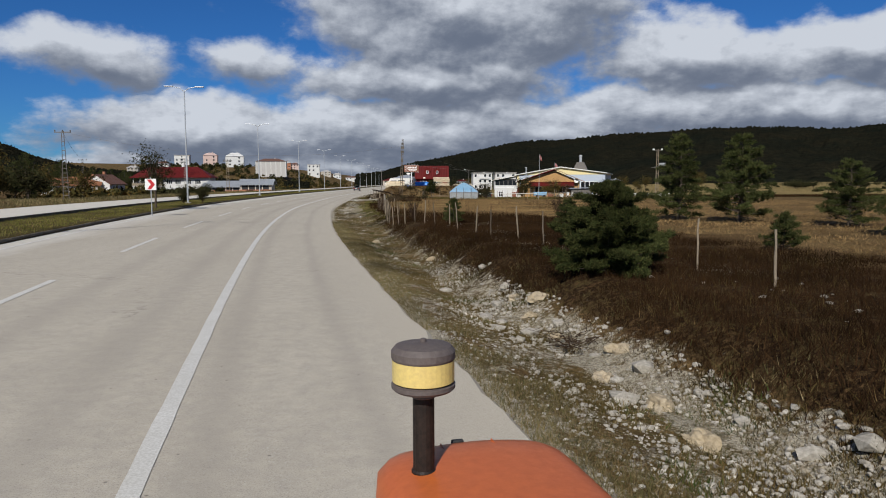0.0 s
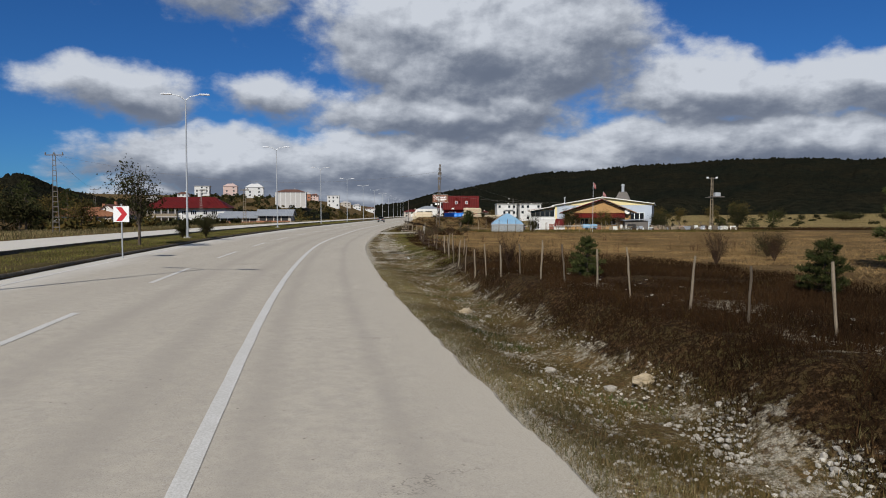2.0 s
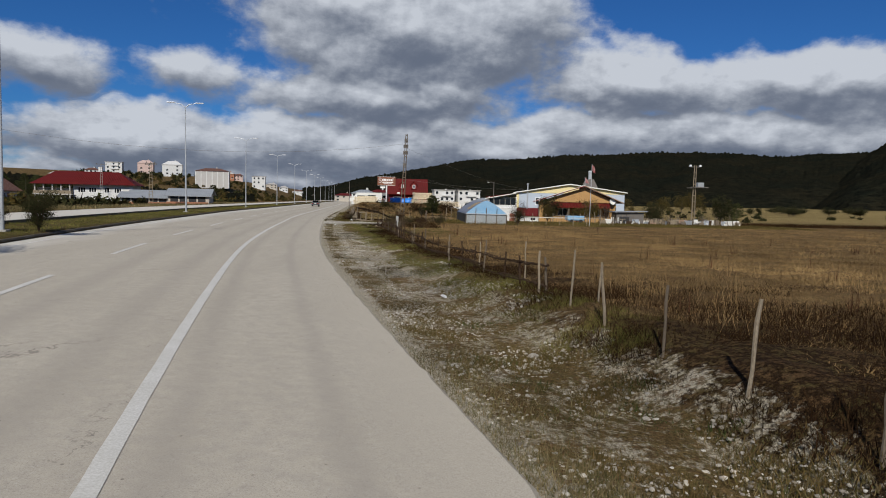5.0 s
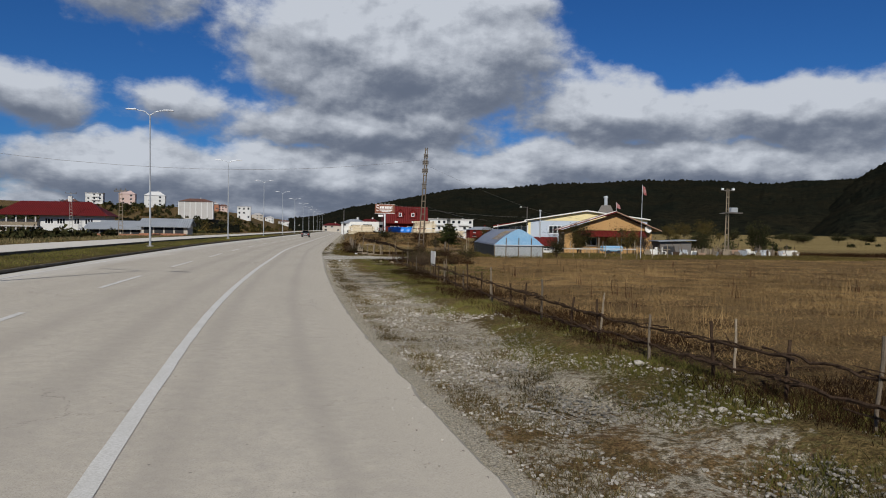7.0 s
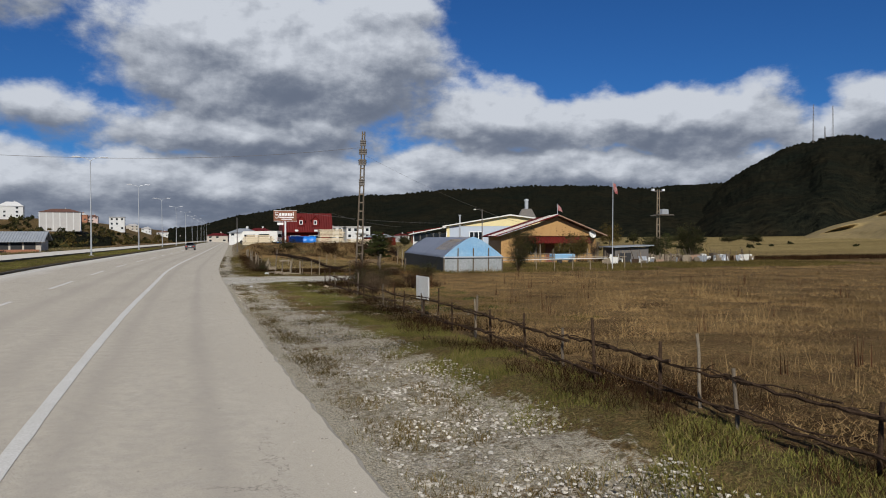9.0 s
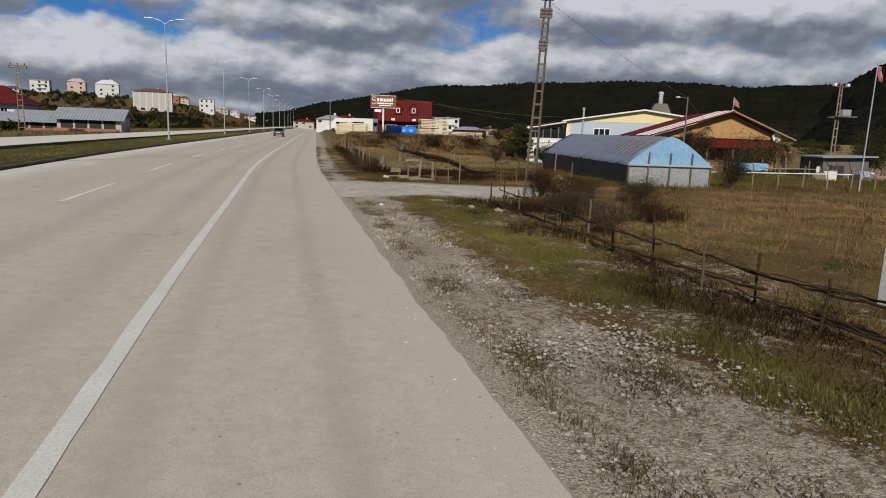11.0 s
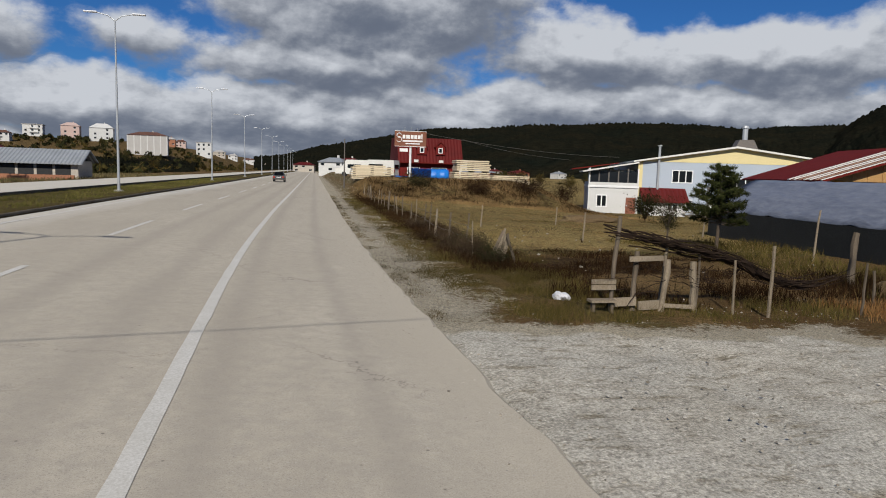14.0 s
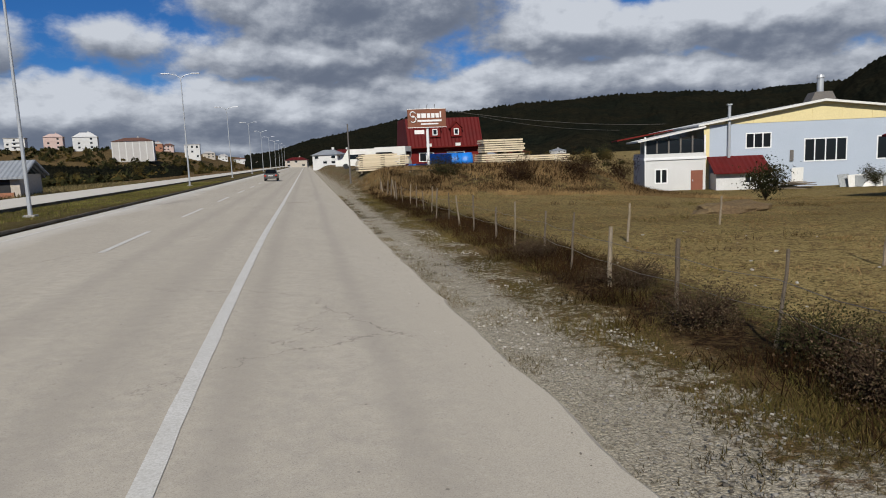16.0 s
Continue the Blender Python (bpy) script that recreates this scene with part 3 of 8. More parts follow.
def hill(name, far, near, ridge, mat, label, tree=7.0, jag=1.0, seed=1):
    """A wooded ridge: bearing and height angle of its skyline, far and near ranges in metres."""
    sky_line = spline(ridge)
    az0, az1 = ridge[0][0], ridge[-1][0]
    n = int((az1 - az0) / 0.1)
    m = 30
    rnd = random.Random(seed)
    verts = []
    for i in range(n + 1):
        az = az0 + (az1 - az0) * i / n
        top = math.tan(radians(float(sky_line(az)))) * far
        for j in range(m):
            t = j / (m - 1)
            d = near + (far - near) * t + 40 * noise.noise(Vector((az * 0.3, t * 4, seed)))
            h = top * (t ** 0.8) - 1.5 * (1 - t)
            h *= 1 + 0.16 * noise.fractal(Vector((az * 0.25, t * 3.0, seed * 3.1)), 1.0, 2.0, 4) * (1 - t) * 2.2
            crown = tree * (0.45 + 0.55 * rnd.random()) * jag if j else 0.0
            verts.append((EYE0.x + math.sin(radians(az)) * d, EYE0.y + math.cos(radians(az)) * d, h + (crown - tree * 0.7) * min(1, t * 3) * (1.0 if j == m - 1 else 0.5)))
    faces = [(i * m + j, (i + 1) * m + j, (i + 1) * m + j + 1, i * m + j + 1) for i in range(n) for j in range(m - 1)]
    return tagged(new(name, raw(name, verts, faces, mat, True)), label, "hill", kind="structure")


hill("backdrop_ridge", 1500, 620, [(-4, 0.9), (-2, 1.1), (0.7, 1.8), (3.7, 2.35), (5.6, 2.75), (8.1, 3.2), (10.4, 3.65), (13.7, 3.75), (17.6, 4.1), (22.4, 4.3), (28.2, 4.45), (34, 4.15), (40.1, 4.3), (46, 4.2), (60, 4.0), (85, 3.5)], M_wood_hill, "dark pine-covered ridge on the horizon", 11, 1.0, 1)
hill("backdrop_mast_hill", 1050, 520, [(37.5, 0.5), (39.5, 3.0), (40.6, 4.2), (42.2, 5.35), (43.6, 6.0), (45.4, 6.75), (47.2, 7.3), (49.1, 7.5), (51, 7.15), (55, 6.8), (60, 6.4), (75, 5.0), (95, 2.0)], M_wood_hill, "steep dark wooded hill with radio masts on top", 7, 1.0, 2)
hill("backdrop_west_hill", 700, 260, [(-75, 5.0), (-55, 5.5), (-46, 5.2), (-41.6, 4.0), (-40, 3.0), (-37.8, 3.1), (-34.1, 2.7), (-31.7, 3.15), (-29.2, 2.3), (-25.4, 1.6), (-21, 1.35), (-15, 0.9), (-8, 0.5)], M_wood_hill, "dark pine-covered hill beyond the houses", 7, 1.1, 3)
hill("backdrop_pasture_slope", 470, 330, [(44.0, -0.8), (45.6, 0.1), (47.4, 0.9), (50.5, 1.8), (55, 3.5), (64, 3.9), (80, 3.6), (95, 2.5)], M_pasture, "pale dry pasture slope below the wooded hill", 0.3, 1.0, 5)

# ---- surfaces of the things ----
M_white = material("white_render", (0.62, 0.62, 0.60), (0.54, 0.54, 0.52), (0.44, 0.43, 0.40), scale=0.7, fine=14, bump=0.1)
M_cream = material("cream_cladding", (0.68, 0.58, 0.30), (0.62, 0.53, 0.27), (0.55, 0.46, 0.24), rough=0.6, scale=0.5, fine=9, bump=0.05)
M_paleblue = material("pale_blue_grey_wall", (0.40, 0.45, 0.51), (0.36, 0.41, 0.47), (0.33, 0.37, 0.42), scale=0.4, fine=10, bump=0.08)
M_whiteedge = material("white_trim", (0.78, 0.78, 0.76), (0.70, 0.70, 0.68), rough=0.55, scale=2, fine=30, bump=0.05)
M_maroon = material("maroon_sheet_roof", (0.15, 0.013, 0.010), (0.11, 0.011, 0.009), (0.08, 0.013, 0.010), spec=0.08, rough=0.75, scale=0.8, fine=18, bump=0.1)
M_redclad = material("red_board_cladding", (0.17, 0.013, 0.010), (0.13, 0.011, 0.009), (0.085, 0.010, 0.008), spec=0.15, rough=0.7, scale=1.2, fine=20, bump=0.2, stretch=(1, 1, 4))
M_ochre = material("ochre_timber_cladding", (0.44, 0.26, 0.09), (0.36, 0.20, 0.07), (0.26, 0.15, 0.055), rough=0.7, scale=1.2, fine=18, bump=0.25, stretch=(5, 5, 1))
M_rust = material("weathered_sheet_roof", (0.36, 0.27, 0.19), (0.25, 0.14, 0.08), (0.19, 0.10, 0.06), rough=0.7, scale=0.8, fine=14, bump=0.2)
M_tarp = material("grey_plastic_sheet", (0.150, 0.168, 0.215), (0.095, 0.110, 0.150), (0.21, 0.23, 0.27), spec=0.3, rough=0.48, scale=0.7, fine=6, bump=0.45, dist=0.05, stretch=(1, 0.3, 1))
M_bluesheet = material("pale_blue_plastic_sheet", (0.16, 0.34, 0.52), (0.30, 0.42, 0.50), (0.13, 0.26, 0.40), rough=0.55, scale=0.8, fine=7, bump=0.3, dist=0.04)
M_net = material("black_shade_net", (0.016, 0.018, 0.017), (0.03, 0.032, 0.03), (0.01, 0.011, 0.01), rough=0.8, scale=1.0, fine=30, bump=0.3)
M_clearsheet = material("milky_plastic_sheet", (0.34, 0.35, 0.35), (0.24, 0.26, 0.26), (0.15, 0.16, 0.155), rough=0.6, scale=0.9, fine=8, bump=0.3)
M_tarpblue = material("bright_blue_tarpaulin", (0.012, 0.16, 0.56), (0.014, 0.20, 0.62), (0.008, 0.11, 0.42), rough=0.4, scale=1.0, fine=5, bump=0.6, dist=0.06)
M_lumber = material("fresh_sawn_lumber", (0.66, 0.57, 0.40), (0.58, 0.48, 0.32), (0.46, 0.37, 0.24), rough=0.75, scale=1.0, fine=30, bump=0.2, vary=0.12, stretch=(1, 8, 8))
M_post = material("weathered_grey_wood", (0.19, 0.155, 0.115), (0.13, 0.105, 0.075), (0.065, 0.05, 0.036), spec=0.08, rough=0.9, scale=3, fine=50, bump=0.6, vary=0.2, stretch=(6, 6, 1))
M_palepost = material("pale_stripped_wood", (0.34, 0.285, 0.205), (0.23, 0.185, 0.13), (0.10, 0.078, 0.055), spec=0.08, rough=0.9, scale=9, fine=30, bump=0.6, vary=0.15, stretch=(6, 6, 1))
M_rail = material("dark_rough_branch", (0.050, 0.032, 0.021), (0.085, 0.056, 0.036), (0.022, 0.014, 0.009), spec=0.03, rough=0.95, scale=7, fine=40, bump=0.7)
M_brush = material("dead_brushwood", (0.026, 0.018, 0.014), (0.045, 0.030, 0.021), (0.012, 0.009, 0.007), spec=0.03, rough=0.95, scale=9, fine=40, bump=0.5)
M_concrete = material("weathered_concrete", (0.36, 0.345, 0.31), (0.28, 0.265, 0.24), (0.20, 0.19, 0.17), scale=1.5, fine=30, bump=0.3)
M_kerb = material("kerb_concrete", (0.21, 0.19, 0.155), (0.10, 0.085, 0.062), (0.06, 0.05, 0.036), spec=0.05, scale=1.2, fine=24, bump=0.3, coord="World")
M_steel = material("galvanised_steel", (0.46, 0.48, 0.49), (0.40, 0.42, 0.43), (0.34, 0.35, 0.36), rough=0.45, metal=0.35, scale=2, fine=30, bump=0.05)
M_darksteel = material("dark_weathered_steel", (0.13, 0.125, 0.12), (0.18, 0.15, 0.12), (0.08, 0.075, 0.07), rough=0.7, metal=0.3, scale=3, fine=30, bump=0.1)
M_glass = glass_material("dark_window_glass", (0.012, 0.014, 0.016), 0.12)
M_lampglass = material("white_lamp_housing", (0.78, 0.79, 0.80), (0.72, 0.73, 0.74), rough=0.3, scale=5, fine=30, bump=0)
M_brownboard = material("brown_sign_board", (0.21, 0.075, 0.035), (0.17, 0.06, 0.03), rough=0.5, scale=1.5, fine=20, bump=0.05)
M_letter = material("white_letter_paint", (0.82, 0.80, 0.76), (0.76, 0.74, 0.70), rough=0.5, scale=5, fine=40, bump=0)
M_whiteplate = material("faded_white_sheet_metal", (0.70, 0.70, 0.66), (0.62, 0.61, 0.56), (0.52, 0.50, 0.44), rough=0.5, scale=2.0, fine=20, bump=0.05)
M_redpaint = material("red_sign_paint", (0.46, 0.016, 0.02), (0.40, 0.014, 0.018), rough=0.45, scale=4, fine=30, bump=0)
M_doorwood = material("rust_brown_door", (0.22, 0.075, 0.04), (0.18, 0.06, 0.032), rough=0.6, scale=2, fine=25, bump=0.1)
M_cloth = material("red_flag_cloth", (0.26, 0.05, 0.045), (0.40, 0.32, 0.30), rough=0.8, scale=2.5, fine=30, bump=0.1)
M_bag = material("crumpled_white_plastic", (0.66, 0.66, 0.66), (0.52, 0.52, 0.54), rough=0.4, scale=8, fine=20, bump=0.5)
M_stone = material("pale_limestone", (0.38, 0.35, 0.285), (0.48, 0.45, 0.39), (0.21, 0.185, 0.145), scale=2.5, fine=25, bump=0.6, vary=0.2, coord="World")
M_soil = material("ploughed_soil", (0.155, 0.105, 0.055), (0.20, 0.15, 0.075), (0.085, 0.055, 0.03), scale=0.7, fine=9, bump=0.9, dist=0.08, coord="World", spec=0.1)
# rubber of the tyres; also the painted shade in the shed openings
M_black = material("black_rubber_and_shade", (0.02, 0.02, 0.02), (0.03, 0.03, 0.03), rough=0.8, scale=6, fine=40, bump=0.2)


def tiled(mat_name, base, dark, pitch, axis=0, rough=0.5):
    """Ribbed sheet: relief from a wave of real pitch."""
    m = material(mat_name, base, dark, rough=rough, scale=0.6, fine=12, bump=0, spec=0.15)
    n = Nodes(m.node_tree)
    b = m.node_tree.nodes["Principled BSDF"]
    c = n.split(n.add("ShaderNodeTexCoord").outputs["Object"])[axis]
    w = n.math("SINE", n.math("MULTIPLY", c, 6.2832 / pitch))
    bp = n.add("ShaderNodeBump")
    bp.inputs["Strength"].default_value, bp.inputs["Distance"].default_value = 0.8, 0.04
    n.link(w, bp.inputs["Height"])
    n.link(bp.outputs[0], b.inputs["Normal"])
    return m


M_redroof = tiled("red_ribbed_roof", (0.115, 0.010, 0.009), (0.075, 0.009, 0.008), 0.45, rough=0.7)
M_greyroof = tiled("grey_ribbed_roof", (0.30, 0.32, 0.34), (0.22, 0.235, 0.25), 0.35)


def window(parent, x0, z0, x1, z1, y, panes=2, frame=0.07, mat=None, depth=0.12, name="window"):
    """A window in a wall that faces -y: frame bars and separate dark panes."""
    w = new(name)
    w.parent = parent
    bm = bmesh.new()
    f = frame
    box(bm, x0, y - 0.03, z0, x1, y + depth, z0 + f)
    box(bm, x0, y - 0.03, z1 - f, x1, y + depth, z1)
    for i in range(panes + 1):
        xc = x0 + (x1 - x0) * i / panes
        a = min(max(xc - f / 2, x0), x1 - f)
        box(bm, a, y - 0.028, z0 + f, a + f, y + depth, z1 - f)
    part("frame", bm, mat or M_whiteedge, w)
    for i in range(panes):
        a, b = x0 + (x1 - x0) * i / panes, x0 + (x1 - x0) * (i + 1) / panes
        part("pane", boxed(a + f * 0.6, y - 0.016, z0 + f, b - f * 0.6, y - 0.006, z1 - f), M_glass, w)
    return w


# ---- workshop hall with the porch house ----
def workshop():
    base = -1.75
    t = thing("workshop_hall", (26.0, 158.6, base), "pale blue workshop hall with cream gable and white roof edge", "industrial building", rz=-20)
    L, x0, xp, x1 = 26.0, 0.6, 10.8, 20.9
    up = lambda z: z - base
    part("wall", prism(bmesh.new(), [(x0, -0.4), (x1, -0.4), (x1, up(4.1)), (x0, up(4.1))], "y", 0, L), M_paleblue, t)
    part("gable", prism(bmesh.new(), [(x0, up(4.06)), (x1, up(4.06)), (x1, up(4.3)), (xp, up(5.75)), (x0, up(4.08))], "y", -0.03, L - 0.1), M_cream, t, "cream painted gable cladding")
    part("pilaster", boxed(x0, -0.03, -0.3, x0 + 0.5, 0.0, up(4.05)), M_cream, t, "cream corner strip")
    for i in range(9):
        xs = 2.4 + i * 2.5
        top = up(4.0) + (up(5.75) - up(4.0)) * ((xs - x0) / (xp - x0) if xs < xp else (x1 - xs) / (x1 - xp)) - 0.06
        if top > up(4.16):
            part("cladding_seam", boxed(xs, -0.055, up(4.08), xs + 0.04, -0.03, top), M_cream, t)
    roof = [(x0 - 0.6, up(3.95)), (xp, up(5.72)), (x1 + 0.5, up(4.3)), (x1 + 0.5, up(4.47)), (xp, up(5.92)), (x0 - 0.6, up(4.12))]
    part("roof", prism(bmesh.new(), roof, "y", -0.6, L + 0.4), M_whiteplate, t, "white sheet metal roof with a pale edge")
    for a, b, c, d, n in ((4.25, 1.78, 6.5, 3.2, 3), (9.3, 0.4, 12.95, 2.5, 4), (5.3, -1.2, 6.6, 0.0, 2), (15.4, 0.4, 19.4, 2.5, 4)):
        window(t, a, up(b), c, up(d), 0.0, n, 0.1)
    bm = bmesh.new()
    tube(bm, [(2.75, -0.25, up(-0.3)), (2.75, -0.25, up(5.75))], 0.13, 10)
    fl = part("flue", bm, M_steel, t)
    part("flue_cap", boxed(2.55, -0.45, up(5.75), 2.95, -0.05, up(5.87)), M_steel, fl)
    bm = bmesh.new()
    prism(bm, [(12.6, up(5.2)), (16.2, up(5.2)), (15.2, up(7.2)), (13.6, up(7.2))], "y", 9, 11)
    ch = part("roof_chimney", bm, M_darksteel, t)
    bm = bmesh.new()
    lathe(bm, [(0.32, up(7.2)), (0.32, up(8.6)), (0.44, up(8.65)), (0.3, up(8.95))], 12, (14.4, 10))
    part("cowl", bm, M_steel, ch)
    part("utility_box", boxed(8.1, -0.1, up(0.5), 8.4, -0.01, up(1.5)), M_darksteel, t)
    part("white_door", boxed(8.3, -0.06, up(-1.6), 9.3, -0.004, up(-0.1)), M_whiteplate, t)
    return t


workshop()


def porch_house():
    base = -1.9
    t = thing("porch_house", tuple((pose(26.0, 158.6, base, 0, 0, -20) @ Vector((-4.75, -0.35, 0)))[:3]), "white two-storey house with a glazed upper porch beside the workshop", "house", rz=-20)
    up = lambda z: z - base
    part("lower_wall", boxed(0, 0, -0.3, 5.45, 7, up(1.05)), M_white, t)
    part("floor_band", boxed(-0.08, -0.12, up(1.05), 5.5, 7, up(1.28)), M_whiteedge, t)
    part("parapet", boxed(0, -0.05, up(1.28), 5.45, 7, up(1.62)), M_white, t)
    for x in (0.0, 1.05, 2.1, 3.15, 4.2, 5.3):
        part("post", boxed(x, -0.04, up(1.62), x + 0.14, 0.12, up(3.2)), M_darksteel if 0 < x < 5 else M_whiteedge, t)
    for i in range(5):
        part("pane", boxed(0.14 + i * 1.05, 0.04, up(1.62), 1.05 + i * 1.05, 0.06, up(2.85)), M_glass, t)
    part("back_wall", boxed(0.1, 3.0, up(1.62), 5.4, 3.2, up(3.1)), M_white, t)
    roof = [(-0.7, up(2.7)), (5.3, up(3.82)), (5.3, up(3.97)), (-0.7, up(2.85))]
    part("roof", prism(bmesh.new(), roof, "y", -0.7, 7.3), M_whiteplate, t, "thin white lean-to roof")
    back = [(-1.6, up(3.0)), (4.0, up(3.9)), (4.0, up(4.0)), (-1.6, up(3.15))]
    part("rear_roof", prism(bmesh.new(), back, "y", 7.3, 13), M_maroon, t, "dark red rear roof")
    window(t, 0.9, up(-1.15), 2.1, up(0.25), 0.0, 2, 0.12)
    d = part("door", boxed(4.15, -0.05, up(-1.85), 5.2, 0.0, up(0.0)), M_doorwood, t, "rust brown wooden door")
    part("handle", boxed(4.25, -0.09, up(-1.0), 4.33, -0.05, up(-0.85)), M_steel, d)
    bm = bmesh.new()
    tube(bm, [(0.03, -0.1, up(2.7)), (0.03, -0.1, up(-1.7))], 0.05, 8)
    part("drainpipe", bm, M_whiteedge, t)
    # little annex with a maroon roof
    a = thing("maroon_annex", tuple((pose(26.0, 158.6, -1.85, 0, 0, -20) @ Vector((0.95, -2.55, 0)))[:3]), "low white annex under a maroon sheet roof", "annex", rz=-20)
    part("wall", boxed(0.2, 0.3, -0.4, 4.5, 2.5, 1.55), M_white, a)
    rf = bmesh.new()
    prism(rf, [(-0.25, 1.5), (2.5, 2.9), (2.5, 3.02), (-0.25, 1.62)], "x", -0.1, 4.8)
    part("roof", rf, M_redroof, a)
    window(a, 2.6, 0.6, 3.7, 1.4, 0.3, 2, 0.09)
    return t


porch_house()


# ---- ochre house with open gable porch ----
def ochre_house():
    z0 = -0.7
    t = thing("ochre_house", tuple((pose(26.8, 122.5, z0, 0, 0, -15) @ Vector((-6.2, 0, 0)))[:3]), "ochre timber house with patched sheet roof and open porch", "house", rz=-15)
    up = lambda z: z - z0
    Wd, L, pk = 11.9, 12.0, 6.85
    part("wall", boxed(0.6, 0.9, 0, Wd - 0.6, L, up(2.35)), M_ochre, t)
    gab = [(0.3, up(2.35)), (Wd - 0.3, up(2.35)), (pk, up(4.45))]
    part("gable", prism(bmesh.new(), gab, "y", 0.6, 0.78), M_ochre, t)
    for i in range(13):
        xs = 0.9 + i * 0.88
        h = up(2.35) + (up(4.45) - up(2.35)) * (1 - abs(xs - pk) / (pk - 0.3 if xs < pk else Wd - 0.3 - pk)) - 0.1
        if h > up(2.45):
            part("gable_board", boxed(xs, 0.565, up(2.37), xs + 0.03, 0.6, h), M_ochre, t)
    for x0, x1, zz0, zz1, m in ((-0.3, pk, 2.25, 4.6, M_maroon), (pk, Wd + 0.4, 4.6, 2.3, M_rust)):
        bm = bmesh.new()
        prism(bm, [(x0, up(zz0)), (x1, up(zz1)), (x1, up(zz1) + 0.12), (x0, up(zz0) + 0.12)], "y", -0.2, L + 0.5)
        part("roof", bm, m, t)
    rnd = random.Random(4)
    for i in range(7):
        # pale battens and patch sheets where the near end of the slope is stripped
        y = -0.1 + i * 0.72
        bm = bmesh.new()
        prism(bm, [(-0.35, up(2.36)), (pk, up(4.74)), (pk, up(4.79)), (-0.35, up(2.41))], "y", y, y + 0.14 + 0.14 * rnd.random())
        part("roof_sheet", bm, M_rust if i % 3 == 1 else M_whiteplate, t, "pale weathered roof sheet")
    part("porch_roof", prism(bmesh.new(), [(-0.9, up(1.55)), (0.75, up(2.2)), (0.75, up(2.3)), (-0.9, up(1.65))], "x", 2.2, Wd - 1.5), M_redroof, t, "rust red porch roof")
    for x in (2.4, 4.6, 6.8, 9.0, 11.0):
        part("porch_post", boxed(x, -0.75, 0, x + 0.14, -0.61, up(1.66)), M_post, t)
    part("porch_rail", boxed(2.4, -0.74, up(0.35), 11.1, -0.66, up(0.45)), M_post, t)
    for i in range(24):
        part("baluster", boxed(2.6 + i * 0.36, -0.72, up(-0.5), 2.65 + i * 0.36, -0.68, up(0.35)), M_post, t)
    window(t, 3.2, up(0.4), 4.6, up(1.5), 0.88, 2, 0.08)
    window(t, 7.6, up(0.4), 9.0, up(1.5), 0.88, 2, 0.08)
    part("shaded_door", boxed(5.6, 0.86, 0.0, 6.6, 0.9, up(1.5)), M_doorwood, t)
    # red pennant on the peak
    bm = bmesh.new()
    tube(bm, [(pk, 0.4, up(4.6)), (pk, 0.4, up(5.9))], 0.03, 6)
    f = part("pennant_pole", bm, M_steel, t)
    bm = bmesh.new()
    prism(bm, [(pk + 0.02, up(5.2)), (pk + 0.55, up(5.0)), (pk + 0.4, up(5.5)), (pk + 0.02, up(5.85))], "y", 0.39, 0.41)
    part("pennant", bm, M_cloth, f)
    bm = bmesh.new()
    lathe(bm, [(0.02, 0), (0.36, 0.05), (0.45, 0.14), (0.44, 0.16), (0.3, 0.08), (0.02, 0.04)], 16)
    dsh = part("satellite_dish", bm, M_whiteplate, t)
    dsh.matrix_basis = pose(Wd - 1.2, 0.3, up(2.5), 70, 0, 20)
    return t


ochre_house()


